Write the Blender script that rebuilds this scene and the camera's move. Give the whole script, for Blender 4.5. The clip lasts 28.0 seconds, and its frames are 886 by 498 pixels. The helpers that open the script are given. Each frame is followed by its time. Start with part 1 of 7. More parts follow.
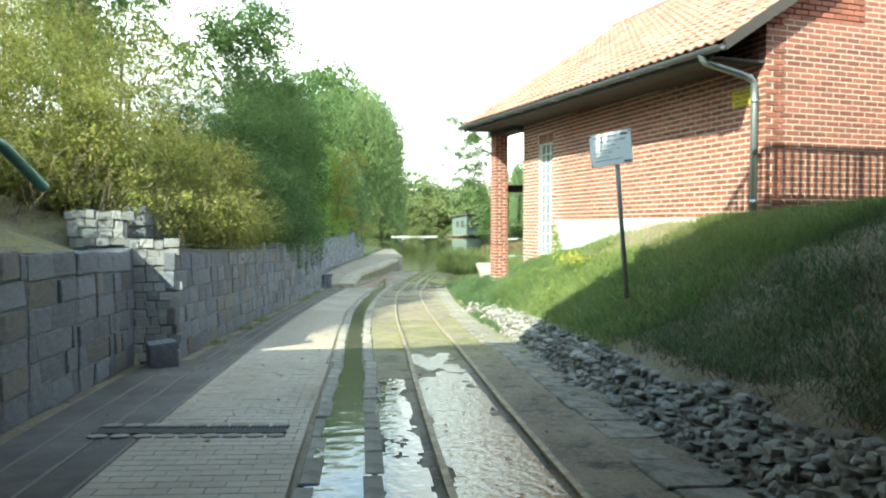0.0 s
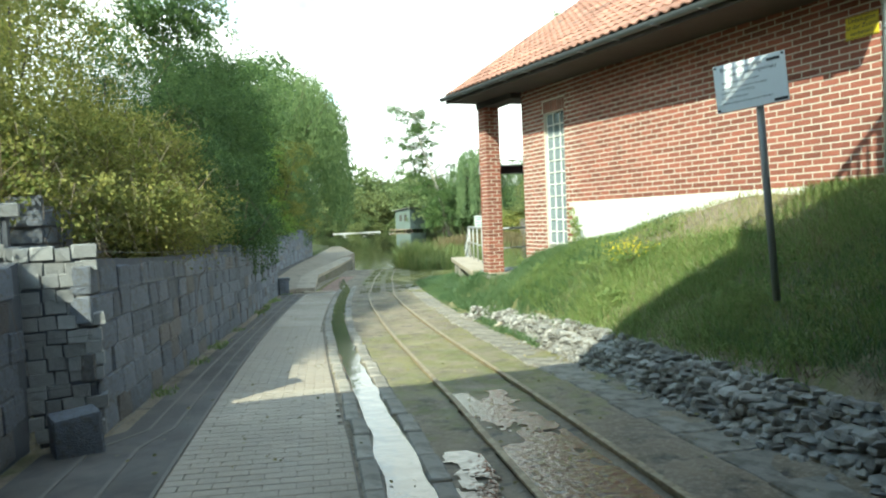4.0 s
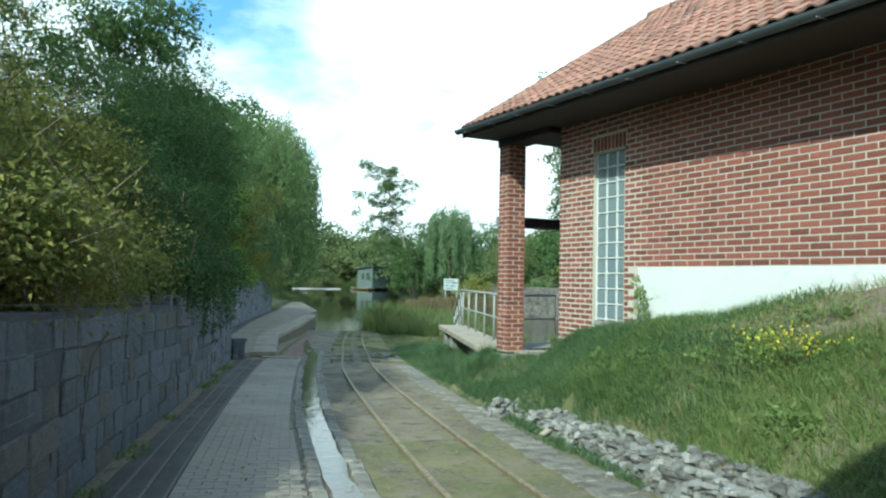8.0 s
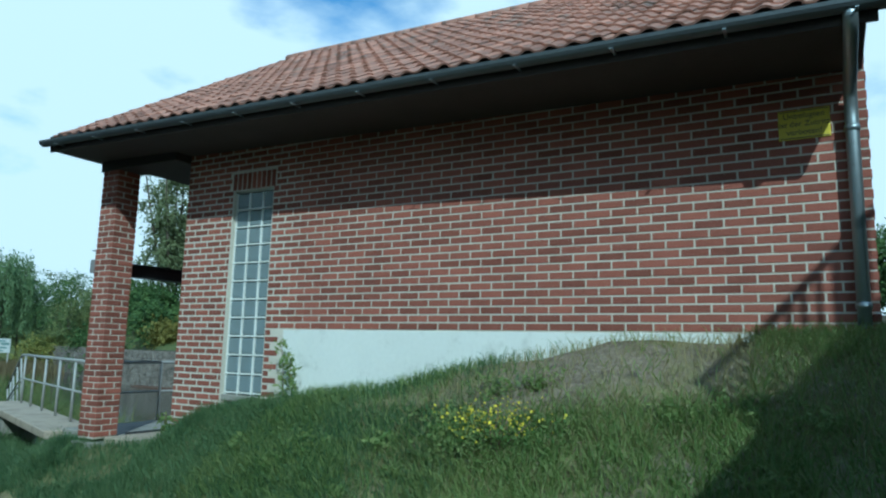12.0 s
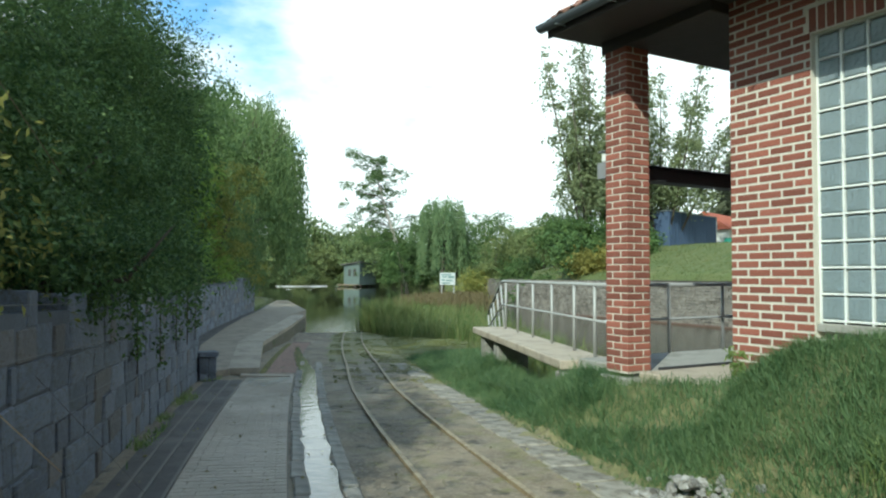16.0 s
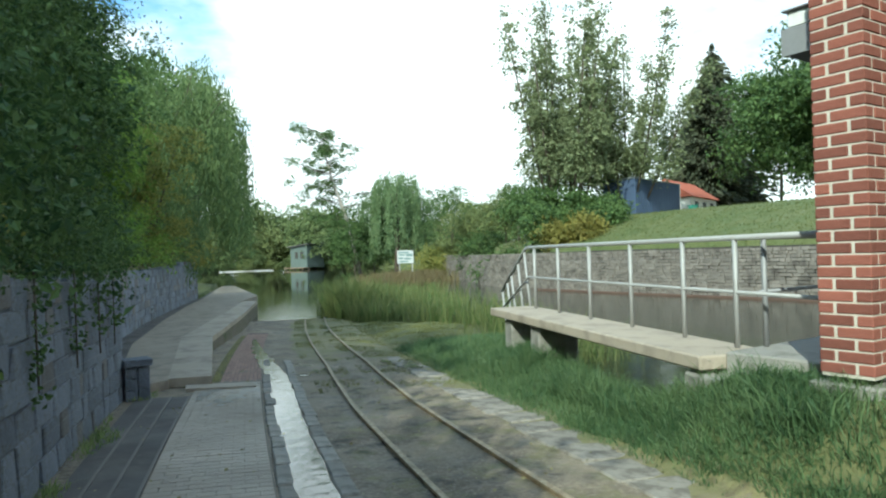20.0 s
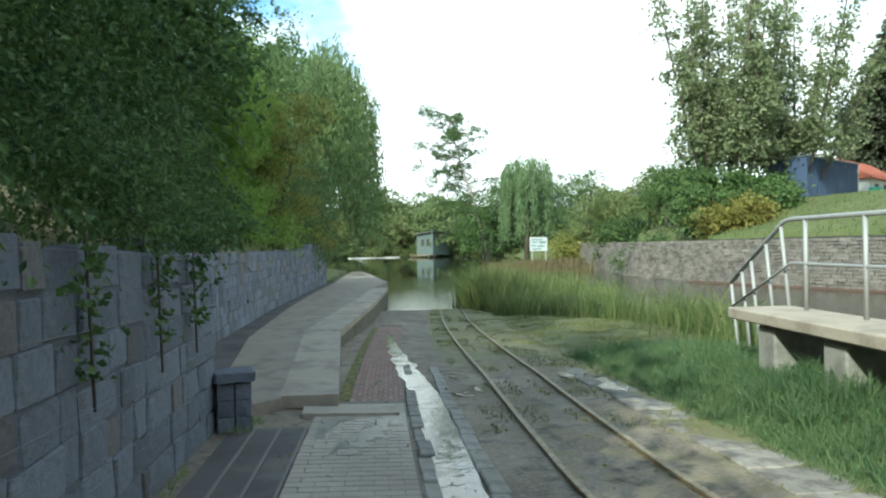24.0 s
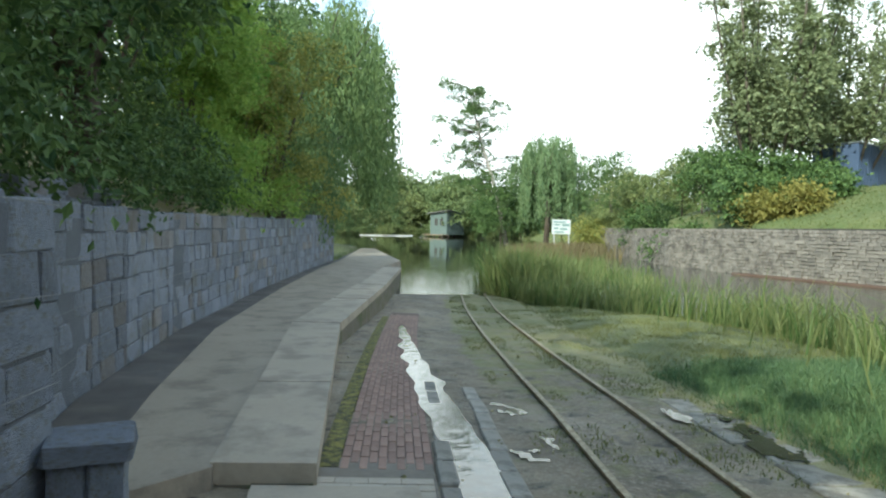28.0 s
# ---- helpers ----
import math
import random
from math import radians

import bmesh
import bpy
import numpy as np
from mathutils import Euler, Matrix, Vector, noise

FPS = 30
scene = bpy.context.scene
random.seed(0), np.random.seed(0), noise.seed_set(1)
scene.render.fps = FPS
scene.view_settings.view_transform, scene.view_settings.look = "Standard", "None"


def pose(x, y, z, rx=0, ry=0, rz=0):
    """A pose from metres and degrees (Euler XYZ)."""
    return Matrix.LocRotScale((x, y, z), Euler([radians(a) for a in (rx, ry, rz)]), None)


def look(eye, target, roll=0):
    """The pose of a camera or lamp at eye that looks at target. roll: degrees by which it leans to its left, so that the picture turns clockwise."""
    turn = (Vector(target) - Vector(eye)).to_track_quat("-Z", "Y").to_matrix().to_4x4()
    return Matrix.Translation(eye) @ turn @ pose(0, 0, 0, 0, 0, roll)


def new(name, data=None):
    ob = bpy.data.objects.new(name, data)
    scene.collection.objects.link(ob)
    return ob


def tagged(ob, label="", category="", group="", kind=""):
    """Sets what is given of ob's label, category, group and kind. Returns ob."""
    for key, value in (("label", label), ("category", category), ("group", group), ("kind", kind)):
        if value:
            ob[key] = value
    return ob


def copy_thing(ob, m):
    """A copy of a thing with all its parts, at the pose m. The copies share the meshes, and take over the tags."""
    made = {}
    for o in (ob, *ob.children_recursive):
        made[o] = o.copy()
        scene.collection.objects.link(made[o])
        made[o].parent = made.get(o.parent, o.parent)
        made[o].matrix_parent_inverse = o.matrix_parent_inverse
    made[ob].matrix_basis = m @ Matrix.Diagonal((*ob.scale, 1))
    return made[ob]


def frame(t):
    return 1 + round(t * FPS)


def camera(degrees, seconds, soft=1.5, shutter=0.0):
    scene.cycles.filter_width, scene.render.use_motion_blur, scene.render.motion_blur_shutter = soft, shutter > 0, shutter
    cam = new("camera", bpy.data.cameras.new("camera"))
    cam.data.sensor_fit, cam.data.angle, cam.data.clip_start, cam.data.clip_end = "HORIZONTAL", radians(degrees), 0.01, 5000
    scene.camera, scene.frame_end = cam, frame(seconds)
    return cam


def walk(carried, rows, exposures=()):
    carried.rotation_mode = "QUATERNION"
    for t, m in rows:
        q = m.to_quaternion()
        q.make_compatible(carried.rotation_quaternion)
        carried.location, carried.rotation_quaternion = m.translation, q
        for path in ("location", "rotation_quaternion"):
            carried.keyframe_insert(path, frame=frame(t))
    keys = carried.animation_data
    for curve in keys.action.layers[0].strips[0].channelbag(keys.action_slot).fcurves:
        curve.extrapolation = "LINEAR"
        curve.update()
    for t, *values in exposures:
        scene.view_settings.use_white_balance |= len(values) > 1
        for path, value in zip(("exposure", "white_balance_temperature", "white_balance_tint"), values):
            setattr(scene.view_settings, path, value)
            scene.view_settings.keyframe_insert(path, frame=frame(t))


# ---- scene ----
cam = camera(66.06, 28.0, soft=2.2)
# seconds, eye x y z, then yaw to the left of +y, pitch up, roll clockwise of the picture (degrees)
PATH = [
    (0.0, 0.609, 1.298, 1.441, -18.38, -1.99, -0.03),
    (0.5, 0.589, 1.701, 1.427, -18.95, -2.14, -0.71),
    (1.0, 0.528, 2.067, 1.431, -18.66, -0.97, -1.95),
    (1.5, 0.474, 2.420, 1.433, -22.29, -1.66, -2.16),
    (2.0, 0.419, 2.853, 1.422, -19.89, -2.75, -0.43),
    (2.5, 0.425, 3.187, 1.410, -21.83, -2.41, -0.96),
    (3.0, 0.438, 3.596, 1.379, -21.05, -4.13, 0.93),
    (3.5, 0.483, 3.979, 1.368, -21.99, -2.64, -1.10),
    (5.5, 0.666, 5.682, 1.353, -26.99, -2.06, -0.90),
    (6.0, 0.699, 6.124, 1.351, -28.01, -0.18, 0.39),
    (6.5, 0.757, 6.517, 1.353, -27.99, -0.06, -0.23),
    (7.0, 0.863, 6.956, 1.320, -26.15, 1.82, 0.45),
    (7.5, 0.944, 7.366, 1.314, -26.08, 1.25, -0.12),
    (8.0, 1.046, 7.748, 1.319, -26.86, 2.59, 1.21),
    (8.5, 1.095, 8.051, 1.323, -34.89, 6.08, -0.64),
    (9.0, 1.173, 8.385, 1.326, -37.09, 9.38, 2.30),
    (9.5, 1.261, 8.678, 1.345, -44.71, 10.26, 2.60),
    (10.0, 1.370, 8.903, 1.350, -50.00, 12.59, 4.36),
    (10.5, 1.444, 9.119, 1.357, -62.52, 12.63, 2.78),
    (11.0, 1.530, 9.205, 1.348, -69.12, 11.08, 2.31),
    (11.5, 1.650, 9.277, 1.346, -67.56, 11.10, 2.78),
    (12.0, 1.726, 9.472, 1.353, -60.31, 8.49, 1.44),
    (12.5, 1.815, 9.767, 1.338, -46.37, 6.49, 2.95),
    (13.0, 1.843, 10.151, 1.302, -37.70, 6.48, 0.69),
    (13.5, 1.870, 10.542, 1.260, -30.66, 3.74, 2.24),
    (15.5, 2.118, 12.046, 1.169, -25.72, 2.73, 0.74),
    (16.0, 2.182, 12.467, 1.147, -28.21, 2.25, 0.28),
    (16.5, 2.252, 12.905, 1.124, -29.20, 2.46, 0.10),
    (17.0, 2.327, 13.364, 1.100, -30.18, 1.36, -1.34),
    (17.5, 2.406, 13.847, 1.077, -27.04, -0.99, 1.01),
    (18.0, 2.481, 14.295, 1.051, -28.23, -0.57, 0.30),
    (18.5, 2.566, 14.726, 1.025, -29.10, 1.80, 0.01),
    (19.0, 2.659, 15.170, 0.999, -29.98, 1.13, -1.80),
    (19.5, 2.784, 15.636, 0.974, -30.73, 1.44, -0.10),
    (20.0, 2.950, 16.148, 0.951, -32.77, 0.48, -1.69),
    (20.5, 3.178, 16.719, 0.932, -29.19, 0.17, 0.30),
    (22.5, 3.566, 18.353, 0.837, -25.29, -2.53, 0.90),
    (23.0, 3.667, 18.763, 0.801, -24.47, -1.75, 0.23),
    (23.5, 3.739, 19.116, 0.807, -22.17, -0.20, 0.45),
    (24.0, 3.802, 19.487, 0.788, -22.47, -0.19, -1.10),
    (24.5, 3.895, 19.839, 0.756, -23.27, -0.40, -0.51),
    (25.0, 4.068, 20.256, 0.746, -26.58, -0.39, -0.42),
    (25.5, 4.212, 20.647, 0.725, -28.70, -1.24, -0.02),
    (26.0, 4.339, 20.982, 0.707, -31.16, -0.29, 0.11),
    (26.5, 4.426, 21.379, 0.699, -27.17, 0.31, 0.21),
    (27.0, 4.531, 21.842, 0.685, -24.59, -0.41, 0.11),
    (27.5, 4.640, 22.293, 0.639, -24.29, -1.15, 0.10),
    (28.0, 4.730, 22.674, 0.632, -21.48, -1.83, 1.17),
]


def heading(yaw, pitch):
    a, b = radians(yaw), radians(pitch)
    return Vector((-math.sin(a) * math.cos(b), math.cos(a) * math.cos(b), math.sin(b)))


# seconds, stops, kelvin, tint: the clip's own camera opens in the dark start and turns bluer under the cloud
EXPOSURES = [(0.0, 1.75, 6600, -11), (3.0, 1.32, 6500, -11), (5.5, 1.02, 6250, -11), (8.0, 0.40, 5550, -14), (9.5, -0.36, 5000, -22), (11.0, -0.55, 4400, -18), (12.3, -0.26, 4950, -15), (13.3, 0.06, 5600, -9),
             (15.5, 0.36, 5950, -9), (20.0, 0.52, 5900, -9), (28.0, 0.84, 6150, -5)]
walk(cam, [(t, look((x, y, z), Vector((x, y, z)) + heading(yaw, pitch), roll)) for t, x, y, z, yaw, pitch, roll in PATH], EXPOSURES)

# ---- sky and sun ----
SUN_WAY = Vector((1.0, 0.773, -0.88)).normalized()
world = bpy.data.worlds.new("sky")
scene.world = world
world.use_nodes = True
nt = world.node_tree
nt.nodes.clear()
w_out = nt.nodes.new("ShaderNodeOutputWorld")
w_bg = nt.nodes.new("ShaderNodeBackground")
w_sky = nt.nodes.new("ShaderNodeTexSky")
w_sky.sky_type, w_sky.sun_disc = "NISHITA", False
w_sky.sun_elevation = math.asin(-SUN_WAY.z)
w_sky.sun_rotation = math.atan2(-SUN_WAY.x, -SUN_WAY.y)
w_tc = nt.nodes.new("ShaderNodeTexCoord")
w_map = nt.nodes.new("ShaderNodeMapping")
w_map.inputs["Scale"].default_value = (1.6, 1.6, 3.6)
w_noise = nt.nodes.new("ShaderNodeTexNoise")
w_noise.inputs["Scale"].default_value = 1.9
w_noise.inputs["Detail"].default_value = 7.0
w_noise.inputs["Roughness"].default_value = 0.52
w_ramp = nt.nodes.new("ShaderNodeValToRGB")
w_ramp.color_ramp.elements[0].position, w_ramp.color_ramp.elements[0].color = 0.41, (0.04, 0.04, 0.04, 1)
w_ramp.color_ramp.elements[1].position, w_ramp.color_ramp.elements[1].color = 0.58, (1, 1, 1, 1)
w_mix = nt.nodes.new("ShaderNodeMix")
w_mix.data_type = "RGBA"
w_mix.inputs["B"].default_value = (12.5, 12.5, 12.8, 1)
nt.links.new(w_tc.outputs["Generated"], w_map.inputs["Vector"])
nt.links.new(w_map.outputs["Vector"], w_noise.inputs["Vector"])
w_sep = nt.nodes.new("ShaderNodeSeparateXYZ")
w_low = nt.nodes.new("ShaderNodeMapRange")
w_low.inputs["From Min"].default_value, w_low.inputs["From Max"].default_value = 0.0, 0.62
w_low.inputs["To Min"].default_value, w_low.inputs["To Max"].default_value = 0.26, -0.06
w_add = nt.nodes.new("ShaderNodeMath")
nt.links.new(w_tc.outputs["Generated"], w_sep.inputs["Vector"])
nt.links.new(w_sep.outputs["Z"], w_low.inputs["Value"])
nt.links.new(w_noise.outputs["Fac"], w_add.inputs[0])
nt.links.new(w_low.outputs["Result"], w_add.inputs[1])
nt.links.new(w_add.outputs["Value"], w_ramp.inputs["Fac"])
nt.links.new(w_ramp.outputs["Color"], w_mix.inputs["Factor"])
w_gain = nt.nodes.new("ShaderNodeVectorMath")
w_gain.operation = "MULTIPLY"
w_gain.inputs[1].default_value = (1.35, 1.95, 2.3)
nt.links.new(w_sky.outputs["Color"], w_gain.inputs[0])
nt.links.new(w_gain.outputs["Vector"], w_mix.inputs["A"])
nt.links.new(w_mix.outputs["Result"], w_bg.inputs["Color"])
nt.links.new(w_bg.outputs["Background"], w_out.inputs["Surface"])
w_bg.inputs["Strength"].default_value = 0.09

sun_data = bpy.data.lights.new("sun", "SUN")
sun_data.energy, sun_data.angle, sun_data.color = 4.0, radians(0.5), (1.0, 0.95, 0.86)
sun = new("sun", sun_data)
sun.matrix_world = look((0, 0, 30), Vector((0, 0, 30)) + SUN_WAY)

# ---- materials ----
def mat(name, base, rough=0.8, metal=0.0, vary=0.25, grain=18.0, stain=1.3, bump=0.25, bump_scale=40.0, second=None, second_at=0.55,
        island=0.0, random=0.0, wet=0.0, spec=0.5, objspace=True, tint=None):
    """Base colour broken by large stains and fine grain, with bump; island or random: change of lightness per piece."""
    m = bpy.data.materials.new(name)
    m.use_nodes = True
    t = m.node_tree
    n, link = t.nodes, t.links.new
    b = n["Principled BSDF"]
    b.inputs["Metallic"].default_value = metal
    b.inputs["Specular IOR Level"].default_value = spec
    tc = n.new("ShaderNodeTexCoord")
    src = tc.outputs["Object"]
    if not objspace:
        geo = n.new("ShaderNodeNewGeometry")
        src = geo.outputs["Position"]

    def noise_tex(scale, detail=4.0, rough_=0.6):
        q = n.new("ShaderNodeTexNoise")
        q.inputs["Scale"].default_value, q.inputs["Detail"].default_value, q.inputs["Roughness"].default_value = scale, detail, rough_
        link(src, q.inputs["Vector"])
        return q.outputs["Fac"]

    def maths(op, a, bb):
        q = n.new("ShaderNodeMath")
        q.operation = op
        for k, v in enumerate((a, bb)):
            if isinstance(v, (int, float)):
                q.inputs[k].default_value = v
            else:
                link(v, q.inputs[k])
        return q.outputs[0]

    big, fine = noise_tex(stain), noise_tex(grain, 5.0)
    val = maths("ADD", maths("MULTIPLY", maths("SUBTRACT", big, 0.5), 2 * vary), maths("MULTIPLY", maths("SUBTRACT", fine, 0.5), 1.6 * vary))
    if island:
        geo2 = n.new("ShaderNodeNewGeometry")
        val = maths("ADD", val, maths("MULTIPLY", maths("SUBTRACT", geo2.outputs["Random Per Island"], 0.5), 2 * island))
    if random:
        info = n.new("ShaderNodeObjectInfo")
        val = maths("ADD", val, maths("MULTIPLY", maths("SUBTRACT", info.outputs["Random"], 0.5), 2 * random))
    factor = maths("ADD", val, 1.0)
    colour = n.new("ShaderNodeMix")
    colour.data_type, colour.blend_type = "RGBA", "MULTIPLY"
    colour.inputs["Factor"].default_value = 1.0
    link(factor, colour.inputs["B"])
    if second:
        mixed = n.new("ShaderNodeMix")
        mixed.data_type = "RGBA"
        ramp = n.new("ShaderNodeValToRGB")
        ramp.color_ramp.elements[0].position, ramp.color_ramp.elements[1].position = second_at - 0.07, second_at + 0.07
        link(noise_tex(stain * 2.3, 6.0, 0.65), ramp.inputs["Fac"])
        link(ramp.outputs["Color"], mixed.inputs["Factor"])
        mixed.inputs["A"].default_value, mixed.inputs["B"].default_value = (*base, 1), (*second, 1)
        link(mixed.outputs["Result"], colour.inputs["A"])
    else:
        colour.inputs["A"].default_value = (*base, 1)
    shown = colour.outputs["Result"]
    if tint:
        pick = (n.new("ShaderNodeNewGeometry").outputs["Random Per Island"] if island else n.new("ShaderNodeObjectInfo").outputs["Random"])
        wrap = maths("FRACT", maths("MULTIPLY", pick, 7.31), 0.0)
        tinted = n.new("ShaderNodeMix")
        tinted.data_type, tinted.blend_type = "RGBA", "MULTIPLY"
        link(maths("GREATER_THAN", wrap, 0.84), tinted.inputs["Factor"])
        link(shown, tinted.inputs["A"])
        tinted.inputs["B"].default_value = (*tint, 1)
        shown = tinted.outputs["Result"]
    link(shown, b.inputs["Base Color"])
    link(maths("ADD", maths("MULTIPLY", maths("SUBTRACT", big, 0.5), -wet * 3.0), rough), b.inputs["Roughness"])
    if bump:
        bp = n.new("ShaderNodeBump")
        bp.inputs["Strength"].default_value, bp.inputs["Distance"].default_value = bump, 0.02
        link(noise_tex(bump_scale, 5.0, 0.7), bp.inputs["Height"])
        link(bp.outputs["Normal"], b.inputs["Normal"])
    return m


def leaf_mat(name, base, other, share=0.5, glow=0.35, rough=0.55, patches=1.1):
    """Leaves: two greens by leaf, part of the light coming through."""
    m = bpy.data.materials.new(name)
    m.use_nodes = True
    t = m.node_tree
    n, link = t.nodes, t.links.new
    n.clear()
    out = n.new("ShaderNodeOutputMaterial")
    d, tr, mx = n.new("ShaderNodeBsdfPrincipled"), n.new("ShaderNodeBsdfTranslucent"), n.new("ShaderNodeMixShader")
    geo, info = n.new("ShaderNodeNewGeometry"), n.new("ShaderNodeObjectInfo")
    tc, noi, add = n.new("ShaderNodeTexCoord"), n.new("ShaderNodeTexNoise"), n.new("ShaderNodeMath")
    noi.inputs["Scale"].default_value, noi.inputs["Detail"].default_value = patches, 4.0
    link(tc.outputs["Object"], noi.inputs["Vector"])
    add.operation = "ADD"
    half = n.new("ShaderNodeMath")
    half.operation, half.inputs[1].default_value = "MULTIPLY", 0.55
    link(geo.outputs["Random Per Island"], half.inputs[0])
    link(half.outputs[0], add.inputs[0])
    link(noi.outputs["Fac"], add.inputs[1])
    ramp = n.new("ShaderNodeValToRGB")
    ramp.color_ramp.elements[0].position, ramp.color_ramp.elements[0].color = share - 0.1, (*base, 1)
    ramp.color_ramp.elements[1].position, ramp.color_ramp.elements[1].color = share + 0.55, (*other, 1)
    link(add.outputs[0], ramp.inputs["Fac"])
    link(ramp.outputs["Color"], d.inputs["Base Color"])
    link(ramp.outputs["Color"], tr.inputs["Color"])
    d.inputs["Roughness"].default_value = rough
    d.inputs["Specular IOR Level"].default_value = 0.3
    mx.inputs["Fac"].default_value = glow
    link(d.outputs[0], mx.inputs[1])
    link(tr.outputs[0], mx.inputs[2])
    link(mx.outputs[0], out.inputs["Surface"])
    return m


BRICK = mat("red_brick", (0.255, 0.088, 0.060), 0.85, vary=0.22, grain=45, stain=5, bump=0.5, bump_scale=90, random=0.28, island=0.0)
BRICK_JOINED = mat("red_brick_joined", (0.255, 0.088, 0.060), 0.85, vary=0.22, grain=45, stain=5, bump=0.5, bump_scale=90, island=0.28)
MORTAR = mat("mortar", (0.62, 0.57, 0.48), 0.95, vary=0.15, grain=60, stain=2, bump=0.5, bump_scale=120)
PLINTH = mat("white_plinth_paint", (0.74, 0.74, 0.70), 0.8, vary=0.08, grain=20, stain=1.5, bump=0.2, bump_scale=60, second=(0.60, 0.60, 0.56), second_at=0.62)
TILE = mat("clay_tile", (0.37, 0.185, 0.13), 0.8, vary=0.25, grain=30, stain=3, bump=0.3, bump_scale=60, random=0.3, second=(0.22, 0.155, 0.125), second_at=0.58)
TILE_JOINED = mat("clay_tile_joined", (0.37, 0.185, 0.13), 0.8, vary=0.25, grain=30, stain=1.2, bump=0.3, bump_scale=60, island=0.3, second=(0.22, 0.155, 0.125), second_at=0.58)
ZINC = mat("zinc", (0.36, 0.40, 0.42), 0.45, 0.8, vary=0.12, grain=15, stain=2, bump=0.08)
DARK_ZINC = mat("weathered_zinc", (0.13, 0.145, 0.155), 0.5, 0.6, vary=0.15, grain=15, stain=2, bump=0.08)
DARK_WOOD = mat("dark_stained_wood", (0.052, 0.042, 0.038), 0.75, vary=0.3, grain=25, stain=2, bump=0.3, bump_scale=30)
CONCRETE = mat("concrete", (0.30, 0.285, 0.25), 0.88, vary=0.2, grain=25, stain=1.1, bump=0.35, bump_scale=60, second=(0.20, 0.19, 0.16), second_at=0.58)
CONCRETE_PALE = mat("pale_concrete", (0.41, 0.345, 0.265), 0.88, vary=0.15, grain=25, stain=0.9, bump=0.3, bump_scale=60, second=(0.29, 0.245, 0.19), second_at=0.56)
SLAB = mat("kerb_slab", (0.315, 0.282, 0.235), 0.85, vary=0.2, grain=30, stain=2, bump=0.4, bump_scale=50, random=0.18, second=(0.19, 0.17, 0.138), second_at=0.54, wet=0.3)
PAVER = mat("paver", (0.35, 0.292, 0.226), 0.6, vary=0.22, grain=40, stain=2, bump=0.4, bump_scale=80, random=0.06, wet=0.4)
PAVER_JOINED = mat("paver_joined", (0.375, 0.316, 0.246), 0.6, vary=0.22, grain=40, stain=0.8, bump=0.4, bump_scale=80, island=0.06, wet=0.4)
KERB = mat("kerb_stone", (0.29, 0.262, 0.215), 0.85, vary=0.2, grain=30, stain=2, bump=0.4, bump_scale=50, random=0.15, second=(0.155, 0.135, 0.105), second_at=0.52, wet=0.2)
RED_PAVER = mat("red_paver", (0.285, 0.178, 0.135), 0.8, vary=0.22, grain=40, stain=1.0, bump=0.4, bump_scale=80, random=0.14, wet=0.3)
ASPHALT = mat("dark_path", (0.092, 0.082, 0.074), 0.75, vary=0.3, grain=60, stain=1.0, bump=0.4, bump_scale=120, second=(0.128, 0.112, 0.096), second_at=0.56, wet=0.3)
STONE = mat("gabion_stone", (0.182, 0.198, 0.236), 0.9, vary=0.34, grain=14, stain=4, bump=0.9, bump_scale=22, random=0.20, second=(0.15, 0.15, 0.145), second_at=0.57, tint=(1.0, 0.87, 0.73))
STONE_JOINED = mat("gabion_stone_joined", (0.182, 0.198, 0.236), 0.9, vary=0.34, grain=14, stain=1.3, bump=0.9, bump_scale=22, island=0.20, second=(0.15, 0.15, 0.145), second_at=0.57, tint=(1.0, 0.87, 0.73))
ROCK = mat("rubble_rock", (0.30, 0.285, 0.26), 0.92, vary=0.3, grain=16, stain=5, bump=0.7, bump_scale=28, random=0.38, second=(0.15, 0.135, 0.11), second_at=0.56)
JOINT = mat("sandy_joint", (0.20, 0.17, 0.135), 0.95, vary=0.3)
DARK_GAP = mat("gap_soil", (0.045, 0.04, 0.034), 0.95, vary=0.3)
STONE_FILL = mat("packed_gravel_fill", (0.12, 0.128, 0.146), 0.95, vary=0.35, grain=40, stain=3, bump=0.8, bump_scale=50)
WIRE = mat("gabion_wire", (0.20, 0.20, 0.20), 0.5, 0.8, vary=0.2, bump=0)
RUST = mat("rusty_rail", (0.27, 0.205, 0.125), 0.6, 0.35, vary=0.3, grain=40, stain=6, bump=0.4, bump_scale=60, second=(0.40, 0.325, 0.21), second_at=0.5)
GALV = mat("galvanised_steel", (0.40, 0.395, 0.38), 0.6, 0.3, vary=0.12, grain=30, stain=3, bump=0.08)
STEEL_GREY = mat("grey_painted_steel", (0.30, 0.30, 0.30), 0.55, 0.3, vary=0.15, grain=20, stain=2, bump=0.1)
STEEL_DARK = mat("dark_steel", (0.05, 0.05, 0.055), 0.6, 0.4, vary=0.25, grain=20, stain=3, bump=0.15)
GREEN_PAINT = mat("pale_green_paint", (0.32, 0.42, 0.28), 0.6, 0.1, vary=0.12, bump=0.05)
GREEN_RAIL = mat("green_rail_paint", (0.05, 0.26, 0.19), 0.5, 0.1, vary=0.12, bump=0.05)
SIGN_WHITE = mat("sign_white", (0.70, 0.72, 0.74), 0.5, 0.0, vary=0.05, bump=0.02)
SIGN_YELLOW = mat("sign_yellow", (0.62, 0.50, 0.03), 0.5, 0.0, vary=0.06, bump=0.02)
INK = mat("sign_ink", (0.03, 0.03, 0.035), 0.6, vary=0.05, bump=0)
